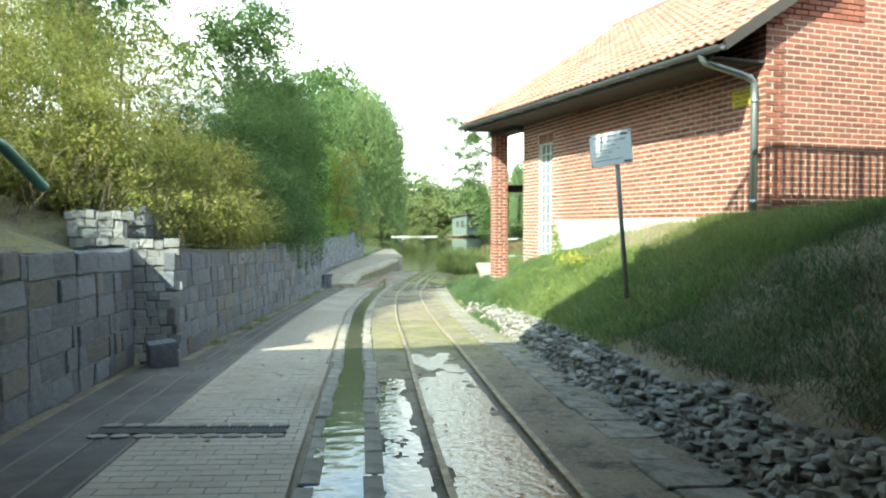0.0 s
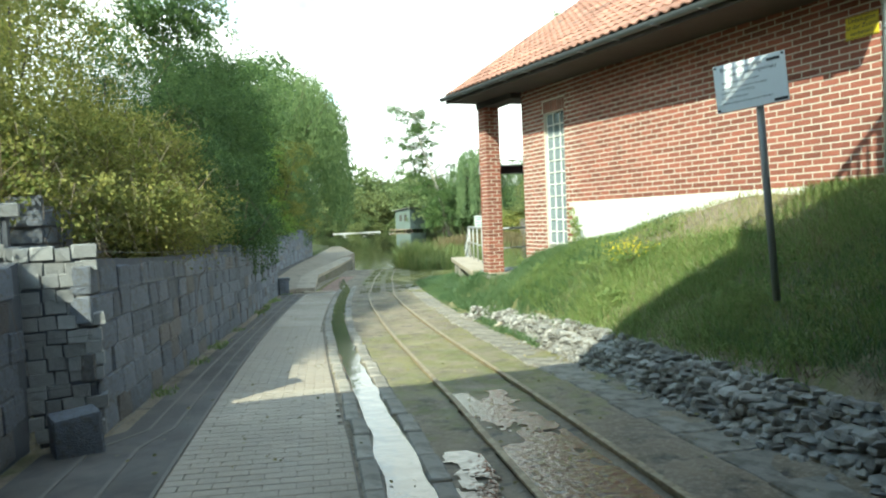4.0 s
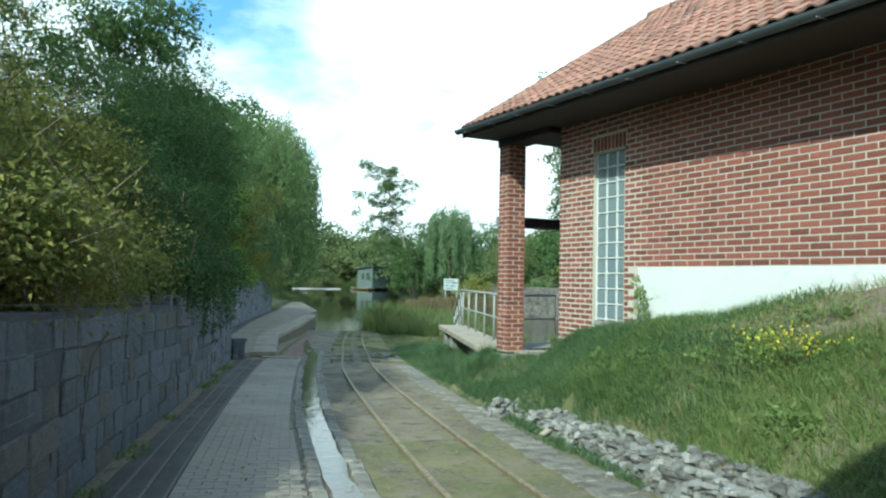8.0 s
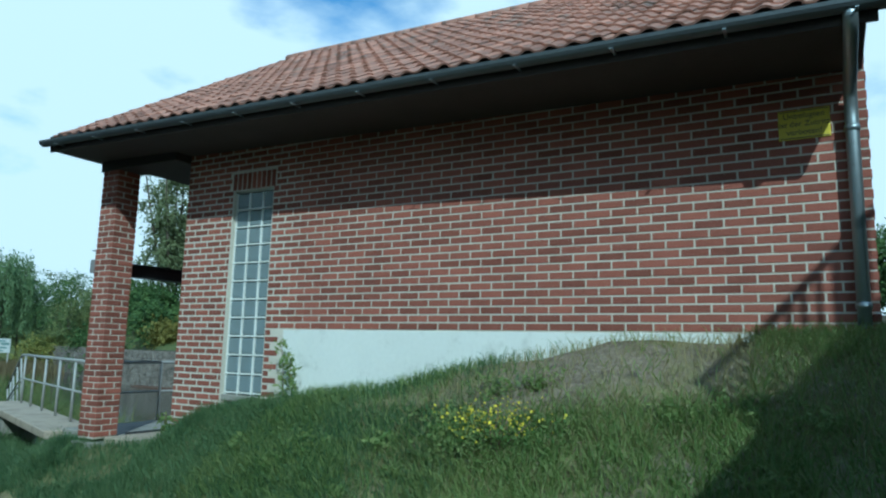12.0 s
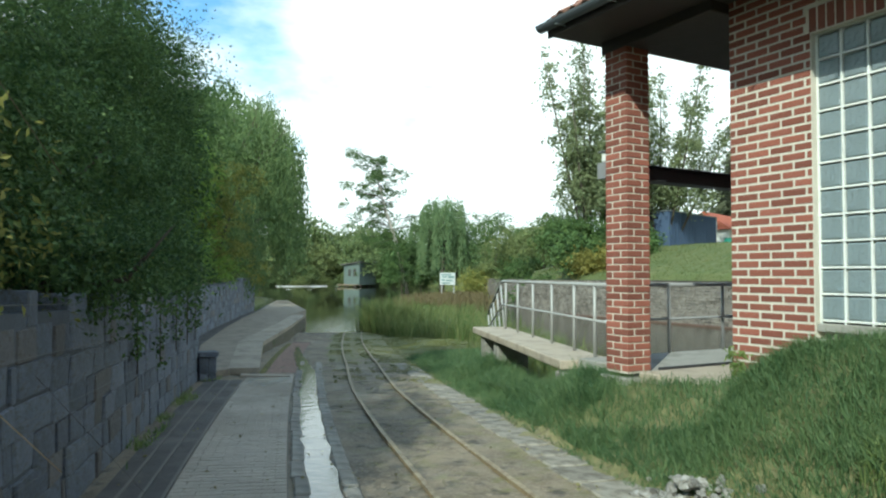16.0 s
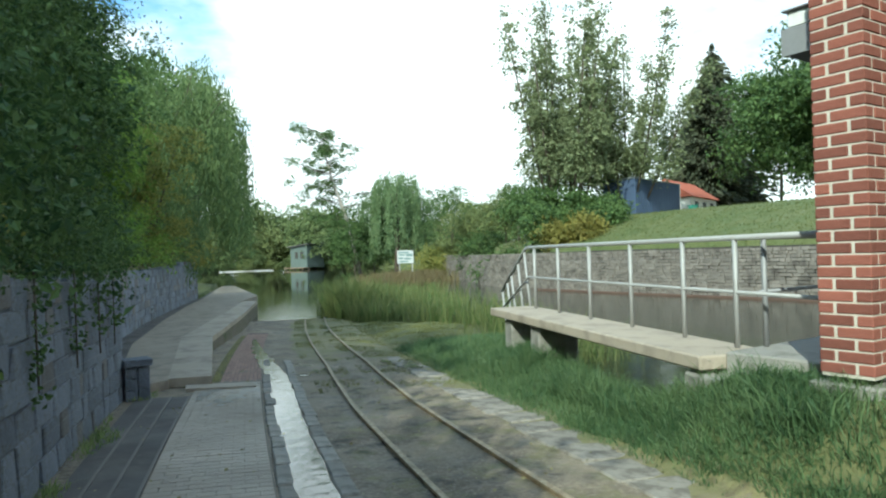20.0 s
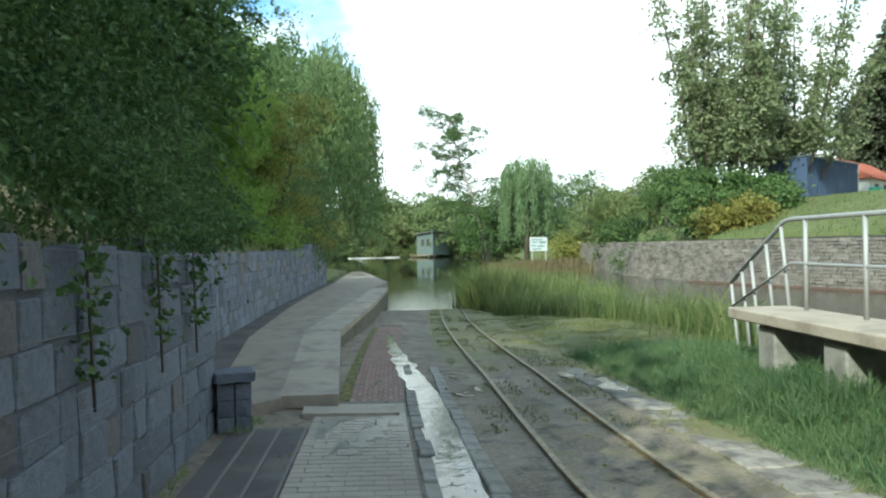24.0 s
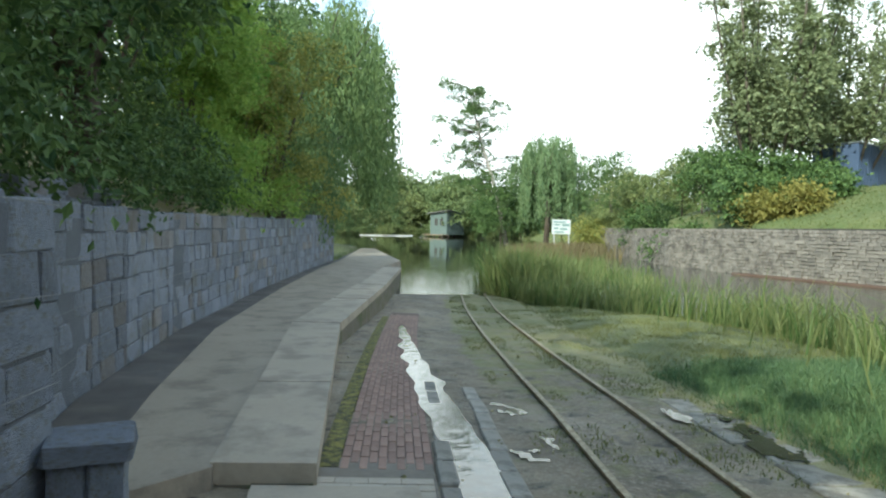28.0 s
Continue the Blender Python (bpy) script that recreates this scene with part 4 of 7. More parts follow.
# gutter: a half round channel, and the downpipe
gv, gf = [], []
for i, y in enumerate((RY0 - 0.06, RY1 + 0.05)):
    for k in range(9):
        a = math.pi + math.pi * k / 8
        gv.append((EAVE_X - 0.07 + 0.075 * math.cos(a), y, 4.135 + 0.075 * math.sin(a)))
    for k in range(9):
        a = 2 * math.pi - math.pi * k / 8
        gv.append((EAVE_X - 0.07 + 0.067 * math.cos(a), y, 4.137 + 0.067 * math.sin(a)))
for k in range(18):
    gf.append((k, (k + 1) % 18, 18 + (k + 1) % 18, 18 + k))
roof_gutter = shear(quads("roof_gutter", gv, gf, DARK_ZINC, house, "dark weathered zinc half-round gutter"))
for i in range(12):
    y = RY0 + 0.3 + i * 0.86
    shear(box("gutter_bracket", (EAVE_X - 0.15, y, 4.052), (EAVE_X + 0.02, y + 0.025, 4.062), ZINC, roof_gutter, "", 0.002))
PY = 9.24
downpipe = tube("downpipe", [(7.04, PY, 3.82), (7.04, PY, 3.77), (7.10, PY, 3.71), (7.55, PY, 3.62), (7.88, PY, 3.55), (7.955, PY, 3.47), (7.965, PY, 3.3), (7.965, PY, 1.35)], 0.05, ZINC, house, "grey zinc downpipe bent back to the wall", 12)
for z in (3.22, 1.78):
    tube("pipe_collar", [(7.965, PY, z - 0.025), (7.965, PY, z + 0.025)], 0.058, ZINC, downpipe, "", 12)

# ---- porch pillar, floor and beam ----
pillar = thing("brick_pillar", "square red brick pillar carrying the porch roof", "pillar", at=(8.0, 18.6, 0.05))
px0, py0, pw = 7.80, 18.42, 0.375
box("mortar_core", (px0 + 0.014, py0 + 0.014, 0.02), (px0 + pw - 0.014, py0 + pw - 0.014, 4.0), MORTAR, pillar, "", 0.004)
for k in range(48):
    z = 0.04 + k * COURSE
    four = [((0, 0), (0.25, 0.115)), ((pw - 0.115, 0), (pw, 0.25)), ((pw - 0.25, pw - 0.115), (pw, pw)), ((0, pw - 0.25), (0.115, pw))]
    if k % 2:
        four = [((pw - 0.25, 0), (pw, 0.115)), ((pw - 0.115, pw - 0.25), (pw, pw)), ((0, pw - 0.115), (0.25, pw)), ((0, 0), (0.115, 0.25))]
    for (a, b), (c, d) in four:
        g = 0.006
        link_mesh("brick", brick_mesh(c - a - 2 * g, d - b - 2 * g, COURSE - 0.012), BRICK, pillar, "", Matrix.Translation((px0 + a + g, py0 + b + g, z + 0.006)))
box("pillar_foot", (px0 - 0.05, py0 - 0.05, -0.6), (px0 + pw + 0.05, py0 + pw + 0.05, -0.02), CONCRETE, pillar, "concrete footing", 0.01)
copy_thing(pillar, Matrix.Translation((15.5, 18.6, 0.05)))

porch = thing("porch_floor", "worn concrete porch floor and landing", "floor")
porch["kind"] = "structure"
box("floor_slab", (7.95, 17.0, -0.25), (16.0, 18.40, 0.045), CONCRETE_PALE, porch, "", 0.015)
box("floor_slab", (8.24, 18.41, -0.5), (16.0, 19.85, 0.03), CONCRETE, porch, "", 0.015)
box("threshold", (8.28, 18.395, 0.0), (15.9, 18.425, 0.075), STEEL_DARK, porch, "dark steel threshold strip", 0.004)

hoist = thing("hoist_beam", "grey steel hoist beam bolted behind the brick pillar", "beam", at=(8.0, 19.1, 2.4))
for nm, lo_, hi_ in (("lower_flange", (7.93, 18.83, 2.37), (15.4, 19.05, 2.39)), ("upper_flange", (7.93, 18.83, 2.55), (15.4, 19.05, 2.57)), ("web", (7.93, 18.93, 2.39), (15.4, 18.95, 2.55))):
    box(nm, lo_, hi_, STEEL_DARK, hoist, "", 0.003)
box("end_plate", (7.915, 18.82, 2.365), (7.927, 19.06, 2.568), STEEL_GREY, hoist, "grey end plate", 0.002)
box("packing_block", (7.95, 18.83, 2.575), (8.12, 19.03, 2.70), PLINTH, hoist, "pale weathered block on the beam", 0.012)
box("cover_plate", (7.92, 18.81, 2.702), (8.16, 19.06, 2.715), STEEL_GREY, hoist, "", 0.003)

# signs
def flat_text(name, body, size, material, parent, m):
    cu = bpy.data.curves.new(name, "FONT")
    cu.body, cu.size, cu.extrude = body, size, 0.0006
    cu.align_x, cu.align_y = "CENTER", "CENTER"
    tmp = bpy.data.objects.new(name, cu)
    scene.collection.objects.link(tmp)
    dg = bpy.context.evaluated_depsgraph_get()
    me = bpy.data.meshes.new_from_object(tmp.evaluated_get(dg))
    bpy.data.objects.remove(tmp)
    me.materials.clear()
    return link_mesh(name, me, material, parent, "", m)


warning = thing("warning_sign", "yellow enamel warning sign with black lettering on the brick wall", "sign", at=(WX - 0.01, 9.585, 3.33))
box("sign_plate", (WX - 0.012, 9.39, 3.20), (WX - 0.004, 9.78, 3.46), SIGN_YELLOW, warning, "", 0.003)
face = Matrix(((0, 0, -1, 0), (-1, 0, 0, 0), (0, 1, 0, 0), (0, 0, 0, 1)))
for k, line in enumerate(("Unbefugten", "ist der Zutritt", "verboten!")):
    flat_text("lettering", line, 0.068, INK, warning, Matrix.Translation((WX - 0.014, 9.585, 3.405 - 0.072 * k)) @ face)
for lo_, hi_ in (((9.40, 3.445), (9.77, 3.451)), ((9.40, 3.209), (9.77, 3.215))):
    box("border_line", (WX - 0.0145, lo_[0], lo_[1]), (WX - 0.0118, hi_[0], hi_[1]), INK, warning, "", 0)

slip_sign = thing("notice_sign", "white metal notice board with German rules on a leaning post", "sign", at=(5.38, 8.53, 0.7))
along = Vector((0.47, -0.88, 0.0)).normalized()
turn = math.atan2(along.y, along.x)
board_m = Matrix.Translation((5.167, 8.55, 2.37)) @ pose(0, 0, 0, 0, 0, math.degrees(turn)) @ pose(0, 0, 0, 90, 0, 0) @ pose(0, 0, 0, 0, 0, 5)
bm = bm_box(bmesh.new(), (-0.28, -0.20, -0.006), (0.28, 0.20, 0.006), 0.003)
part("board", bm, SIGN_WHITE, slip_sign, "white board", board_m)
lines = [("Boots-Slip-Anlage", 0.046, 0.155, -0.06), ("(Selbstbedienungsanlage)", 0.038, 0.10, 0.02), ("Benutzung auf eigene Gefahr", 0.0255, 0.042, -0.07), ("Nur zulässig bei Booten mit einer", 0.0255, -0.005, -0.045),
         ("Gesamtmasse von 300 kg", 0.0255, -0.040, -0.10), ("Achtung Seilbetrieb!", 0.0255, -0.085, -0.125), ("Bedienungsanweisung an den Winden", 0.0255, -0.130, -0.03)]
for body, size, v_, u_ in lines:
    flat_text("lettering", body, size, INK, slip_sign, board_m @ Matrix.Translation((u_, v_, 0.0075)))
for u_, v_ in ((0.19, 0.155), (0.22, -0.178)):
    bm = bm_box(bmesh.new(), (u_ - 0.05, v_ - 0.012, 0.006), (u_ + 0.05, v_ + 0.012, 0.0075), 0)
    part("writing_bar", bm, INK, slip_sign, "", board_m)
for u_, v_ in ((-0.262, 0.182), (-0.262, -0.18), (0.262, 0.182), (0.262, -0.18)):
    o = board_m @ Vector((u_, v_, 0.0))
    q = board_m @ Vector((u_, v_, 0.014))
    tube("bolt", [o, q], 0.011, STEEL_DARK, slip_sign, "", 8)
tube("post", [(5.215, 8.525, 2.52), (5.30, 8.53, 1.6), (5.40, 8.53, 0.55)], 0.03, STEEL_GREY, slip_sign, "grey steel post", 10)

# ---- gabion walls on the left ----
def rough_block(seed, dims):
    """A squared stone with chipped corners and a bulging face."""
    r = np.random.default_rng(seed)
    bm = bmesh.new()
    bmesh.ops.create_cube(bm, size=1.0)
    bmesh.ops.bevel(bm, geom=bm.edges[:], offset=0.055, segments=1, profile=0.5, affect="EDGES")
    for v in bm.verts:
        v.co += Vector(r.normal(0, 0.020, 3))
        v.co = Vector((v.co.x * dims[0], v.co.y * dims[1], v.co.z * dims[2]))
    me = bpy.data.meshes.new("stone")
    bm.to_mesh(me)
    bm.free()
    me.materials.append(STONE)
    return me


STONE_ME = [rough_block(k, (1, 1, 1)) for k in range(6)]
STONE_V = []
for me in STONE_ME:
    v = np.array([p.co[:] for p in me.vertices])
    STONE_V.append((v, [tuple(p.vertices) for p in me.polygons]))


# paler copy of the gabion stone: sunlight on the wall ends put into colour
STONE_SUNLIT = mat("sunlit_gabion_stone", (0.33, 0.33, 0.325), 0.9, vary=0.2, grain=14, stain=4, bump=0.6, bump_scale=30, random=0.25)
SUNLIT_ME = []
for me in STONE_ME:
    SUNLIT_ME.append(me.copy())
    SUNLIT_ME[-1].materials.clear()
    SUNLIT_ME[-1].materials.append(STONE_SUNLIT)


def gabion(name, label, foot, top, ends, parts_from, thick=0.5, rows_h=0.225, wires=True, stones=None, wide=(0.15, 0.66)):
    """A run of stacked stones in wire baskets. foot, top: functions of the distance along; ends: the two ends in plan."""
    ob = thing(name, label, "wall")
    ob["kind"] = "structure"
    pts = ends
    seg = [0.0]
    for a, b in zip(pts, pts[1:]):
        seg.append(seg[-1] + math.hypot(b[0] - a[0], b[1] - a[1]))

    def at(s):
        return (np.interp(s, seg, [p[0] for p in pts]), np.interp(s, seg, [p[1] for p in pts]))

    total = seg[-1]
    core_v = []
    n_ = max(2, int(total / 1.0))
    for i in range(n_ + 1):
        s = total * i / n_
        x, y = at(s)
        x2, y2 = at(min(total, s + 0.1)) if s < total else at(total)
        x0, y0 = at(max(0, s - 0.1))
        wx, wy = x2 - x0, y2 - y0
        l = math.hypot(wx, wy)
        nx, ny = wy / l, -wx / l
        zf, zt = foot(s) - 0.3, top(s) - 0.05
        a, b = (x - 0.013 * nx, y - 0.013 * ny), (x - thick * nx, y - thick * ny)
        core_v += [(*a, zf), (*a, zt), (*b, zt), (*b, zf)]
    f = [(4 * i + k, 4 * i + (k + 1) % 4, 4 * i + 4 + (k + 1) % 4, 4 * i + 4 + k) for i in range(n_) for k in range(4)]
    f += [(0, 3, 2, 1), (4 * n_, 4 * n_ + 1, 4 * n_ + 2, 4 * n_ + 3)]
    quads("core", core_v, f, STONE_FILL, ob)
    singles, vs, fs, count = 0, [], [], 0
    h_max = max(top(s) - foot(s) for s in np.linspace(0, total, 20))
    for r in range(int(h_max / rows_h) + 1):
        s = -random.uniform(0, 0.2)
        while s < total:
            w = random.uniform(*wide)
            seam = (math.floor(s / 1.02 + 1e-6) + 1) * 1.02
            gap = 0.0
            if wires and s + w > seam - 0.09:
                w, gap = max(seam - s - 0.02, 0.05), 0.02
            m_ = min(max(s + w / 2, 0.0), total)
            h = rows_h * random.uniform(0.93, 1.03)
            z = foot(m_) + r * rows_h + random.uniform(-0.014, 0.014)
            if z + h * 0.6 < top(m_) and s + w < total + 0.12:
                x, y = at(m_)
                x2, y2 = at(min(total, m_ + 0.2))
                x0, y0 = at(max(0, m_ - 0.2))
                ang = math.atan2(y2 - y0, x2 - x0)
                nx, ny = math.sin(ang), -math.cos(ang)
                dep = random.uniform(0.22, 0.30)
                push = random.uniform(-0.006, 0.011)
                M = Matrix.Translation((x - nx * (dep / 2 - push), y - ny * (dep / 2 - push), z + h / 2)) @ pose(0, 0, 0, random.uniform(-1.5, 1.5), random.uniform(-1.5, 1.5), math.degrees(ang) + random.uniform(-2, 2)) @ Matrix.Diagonal((w - 0.004, dep, h, 1))
                k = random.randrange(6)
                if parts_from(x, y) and singles < 700:
                    link_mesh("stone", (stones or STONE_ME)[k], STONE, ob, "", M)
                    singles += 1
                else:
                    v, q = STONE_V[k]
                    vv = v @ np.array(M.to_3x3()).T + np.array(M.translation)
                    vs.append(vv)
                    fs += [tuple(i + count for i in p) for p in q]
                    count += len(v)
            s += w + gap
    if vs:
        me = bpy.data.meshes.new("packed_stones")
        me.from_pydata(np.concatenate(vs).tolist(), [], fs)
        tagged(link_mesh("packed_stones", me, STONE_JOINED, ob, "packed grey stones"), kind="stuff")
    if wires:
        for q in range(int(h_max / 0.38) + 1):
            line = []
            for s in np.linspace(0, total, max(3, int(total / 0.5))):
                x, y = at(s)
                x2, y2 = at(min(total, s + 0.1))
                x0, y0 = at(max(0, s - 0.1))
                l = math.hypot(x2 - x0, y2 - y0)
                zz = min(foot(s) + q * 0.38 + 0.02, top(s))
                line.append((x + (y2 - y0) / l * 0.045, y - (x2 - x0) / l * 0.045, zz))
            tube("wire", line, 0.0022, WIRE, ob, "", 4)
    return ob


def along_wall(y0, y1, extra=0.0, n=14):
    return [tuple(float(q) for q in beside(y, wall_offset(y) + extra)) for y in np.linspace(y0, y1, n)]


near_line = along_wall(-3.0, 9.52)
main_line = along_wall(9.68, 25.15)
low_line = list(zip(QUAY_WALL_X, QUAY_WALL_Y))


def profile(line, fn):
    seg = [0.0]
    for a, b in zip(line, line[1:]):
        seg.append(seg[-1] + math.hypot(b[0] - a[0], b[1] - a[1]))
    vals = [float(fn(*p)) for p in line]
    return lambda s: float(np.interp(s, seg, vals))


gabion("wall_gabion_near", "dark gabion stone wall beside the path", profile(near_line, lambda x, y: slip_z(x, y)), profile(near_line, lambda x, y: wall_top(y)), near_line, lambda x, y: 3.0 < y)
gabion("wall_gabion_main", "grey gabion wall of squared stones in wire baskets", profile(main_line, lambda x, y: slip_z(x, y)), profile(main_line, lambda x, y: wall_top(y)), main_line, lambda x, y: True)
gabion("wall_gabion_quay", "grey gabion wall of squared stones behind the quay", profile(low_line, lambda x, y: -0.82), profile(low_line, lambda x, y: np.interp(y, QUAY_WALL_Y, QUAY_WALL_TOP)), low_line, lambda x, y: y < 30)
# stepped ends and upper tiers
end_a = [(-0.38, 10.22), (0.11, 10.27)]
gabion("wall_gabion_end", "end of the stepped gabion wall, sunlight in its colour", lambda s: -0.2, lambda s: 1.25, end_a, lambda x, y: True, 0.3, 0.105, stones=SUNLIT_ME, wide=(0.09, 0.19))
tier = along_wall(10.25, 10.95, -0.55, 3)
gabion("wall_gabion_upper", "upper tier of the gabion wall", lambda s: 1.15, lambda s: 1.66, tier, lambda x, y: True, 0.4, 0.14)
end_b = [(-1.0, 10.27), (-0.42, 10.32)]
gabion("wall_gabion_upper_end", "end of the upper gabion tier, sunlight in its colour", lambda s: 1.20, lambda s: 1.66, end_b, lambda x, y: True, 0.3, 0.105, stones=SUNLIT_ME, wide=(0.09, 0.19))
tier2 = [(3.62, 28.9), (3.85, 30.2), (4.15, 31.5)]
gabion("wall_gabion_quay_upper", "upper tier of the gabion wall behind the quay", lambda s: 0.55, lambda s: 1.02, tier2, lambda x, y: True, 0.4, 0.15)
link_mesh("end_block", STONE_ME[2], STONE, None, "", Matrix.Translation((-0.01, 9.9, -0.10)) @ pose(0, 0, 0, 4, -3, 14) @ Matrix.Diagonal((0.32, 0.30, 0.36, 1)))
tagged(bpy.data.objects["end_block"], "loose squared stone block at the foot of the wall", "block")
# stone post at the quay
post = thing("stone_post", "squat stone post with a flat rough cap stone", "post", at=(4.42, 25.95, -0.84))
for k in range(3):
    for sx in (0, 1):
        link_mesh("stone", STONE_ME[(k + sx) % 6], STONE, post, "", Matrix.Translation((4.31 + 0.155 * sx, 26.0, -0.78 + 0.15 * k)) @ Matrix.Diagonal((0.15, 0.28, 0.15, 1)))
link_mesh("cap_stone", STONE_ME[4], STONE, post, "flat cap stone", Matrix.Translation((4.39, 26.0, -0.35)) @ Matrix.Diagonal((0.36, 0.34, 0.09, 1)))

# ---- rubble edge on the right: two ragged tiers of small dry-laid stones ----
rubble = thing("rubble_edge", "low ragged edge of pale dry-laid rubble below the grassy bank", "rocks")
ROCK_JOINED = mat("rubble_rock_joined", (0.30, 0.285, 0.26), 0.92, vary=0.3, grain=16, stain=2, bump=0.7, bump_scale=28, island=0.38, second=(0.15, 0.135, 0.11), second_at=0.56)
rock_me = []
for k in range(9):
    r = np.random.default_rng(50 + k)
    bm = bmesh.new()
    bmesh.ops.create_cube(bm, size=1.0)
    bmesh.ops.subdivide_edges(bm, edges=bm.edges[:], cuts=1, use_grid_fill=True)
    for v in bm.verts:
        if v.co.length > 0.6:
            v.co *= 0.86 if v.co.length < 0.8 else 0.78
        v.co += Vector(r.normal(0, 0.075, 3))
    me = bpy.data.meshes.new("rock")
    bm.to_mesh(me)
    bm.free()
    me.materials.append(ROCK)
    rock_me.append(me)
ROCK_V = [(np.array([p.co[:] for p in me.vertices]), [tuple(p.vertices) for p in me.polygons]) for me in rock_me]
vs, fs, count, singles = [], [], 0, 0


def set_rock(x_, y_, z_, dims, turn, tilt, single):
    global count, singles
    M = Matrix.Translation((x_, y_, z_)) @ pose(0, 0, 0, random.uniform(-tilt, tilt), random.uniform(-tilt, tilt), turn) @ Matrix.Diagonal((*dims, 1))
    k = random.randrange(9)
    if single and singles < 300:
        link_mesh("rock", rock_me[k], ROCK, rubble, "", M)
        singles += 1
        return
    vv, q = ROCK_V[k]
    vs.append(vv @ np.array(M.to_3x3()).T + np.array(M.translation))
    fs.extend(tuple(i + count for i in p) for p in q)
    count += len(vv)


for r_ in range(11):
    y = 2.5 + random.uniform(0, 0.1)
    while y < 16.3:
        w = random.uniform(0.05, 0.135)
        high = float(np.interp(y, [0, 13, 15, 16.3], [0.47, 0.44, 0.36, 0.05])) * (0.86 + 0.28 * noise.noise((y * 0.8, 3.0, 0.0)))
        z_ = 0.02 + r_ * 0.044
        if z_ < high and random.random() > 0.04:
            tier_ = 0.06 if r_ > 5 else 0.0
            d = 1.90 + 0.30 * z_ / 0.47 + tier_ + 0.06 * noise.noise((y * 1.7, r_ * 0.4, 1.0)) + random.uniform(-0.025, 0.025)
            x_, y_ = beside(y, d)
            sx, sy = rail_way(y)
            e_, _ = beside(y, 2.0)
            set_rock(float(x_), float(y_), float(slip_z(e_, y)) + z_, (random.uniform(0.16, 0.24), w * 1.12, random.uniform(0.042, 0.075)), -math.degrees(math.atan2(sx, sy)) + random.uniform(-20, 20), 13, 8.6 < y < 14.5 and r_ % 2 == 0)
        y += w
for k in range(150):
    y = random.uniform(3, 15.6)
    x_, y_ = beside(y, random.gauss(1.85, 0.05))
    q = random.uniform(0.03, 0.075)
    set_rock(float(x_), float(y_), float(ground_z(x_, y_)) + q * 0.2, (q * 1.3, q, q * 0.7), random.uniform(0, 360), 25, False)
for k in range(90):
    x_, y_ = 6.27 + random.gauss(0, 0.12), 16.15 + random.gauss(0, 0.22)
    q = random.uniform(0.035, 0.08)
    heap = 0.22 * math.exp(-((x_ - 6.27) / 0.17) ** 2 - ((y_ - 16.15) / 0.3) ** 2)
    set_rock(x_, y_, float(ground_z(x_, y_)) + heap * random.uniform(0.0, 1.0), (q * 1.4, q, q * 0.75), random.uniform(0, 360), 25, k < 40)
me = bpy.data.meshes.new("rubble_fill")
me.from_pydata(np.concatenate(vs).tolist(), [], fs)
tagged(link_mesh("rubble_fill", me, ROCK_JOINED, rubble, "small dry-laid rubble"), kind="stuff")

# ---- concrete jetty with a railing ----
jetty = thing("jetty", "narrow concrete jetty slab on short piers above the grass", "jetty", at=(9.0, 22.5, -0.2))
JA, JB = Vector((8.02, 19.95, 0.0)), Vector((10.07, 25.74, 0.0))
jway = (JB - JA).normalized()
jright = Vector((jway.y, -jway.x, 0))
JW = 0.78
bm = bm_box(bmesh.new(), (0, 0, -0.13), (JW, (JB - JA).length, 0.0), 0.015)
jm = Matrix.Translation(JA) @ Matrix(((jright.x, jway.x, 0, 0), (jright.y, jway.y, 0, 0), (0, 0, 1, 0), (0, 0, 0, 1)))
part("slab", bm, CONCRETE_PALE, jetty, "pale concrete slab", jm)
for s in (4.05, 5.25):
    part("pier", bm_box(bmesh.new(), (0.08, s, -1.9), (0.70, s + 0.35, -0.162), 0.02), CONCRETE, jetty, "stained concrete pier", jm)
part("abutment", bm_box(bmesh.new(), (0.02, -0.45, -1.2), (0.85, 0.30, -0.165), 0.03), CONCRETE, jetty, "stained concrete abutment", jm)

railing = thing("railing", "grey galvanised tubular railing along the jetty", "railing", at=(9.5, 22.5, 0))


def on_jetty(s, off=0.62, z=0.0):
    return tuple(JA + jway * s + jright * off + Vector((0, 0, z)))


post_s = [0.32, 1.18, 2.3, 3.45, 4.55, 5.55]
for s_ in post_s:
    tube("post", [on_jetty(s_), on_jetty(s_, z=1.02)], 0.024, GALV, railing, "", 8)
tube("handrail", [on_jetty(-0.9, z=1.03), on_jetty(5.85, z=1.03), on_jetty(6.0, z=1.0), on_jetty(7.35, z=0.20)], 0.027, GALV, railing, "", 8)
tube("mid_rail", [on_jetty(-0.9, z=0.52), on_jetty(5.85, z=0.52), on_jetty(7.33, z=-0.12)], 0.018, GALV, railing, "", 8)
for s_, zt in ((6.05, 0.95), (6.4, 0.76), (6.77, 0.54), (7.02, 0.39), (7.32, 0.21)):
    tube("post", [on_jetty(s_, 0.75, z=-0.45 - 0.55 * (s_ - 6.0)), on_jetty(s_, z=zt)], 0.02, GALV, railing, "", 8)
side_rail = thing("railing", "grey tubular railing along the porch landing", "railing", at=(11, 19.8, 0))
for k in range(7):
    x = 8.75 + k * 1.15
    tube("post", [(x, 19.78, 0.03), (x, 19.78, 1.02)], 0.024, STEEL_GREY, side_rail, "", 8)
tube("handrail", [(8.65, 19.78, 1.03), (15.9, 19.78, 1.03)], 0.027, STEEL_GREY, side_rail, "", 8)
tube("mid_rail", [(8.65, 19.78, 0.53), (15.9, 19.78, 0.53)], 0.018, STEEL_GREY, side_rail, "", 8)

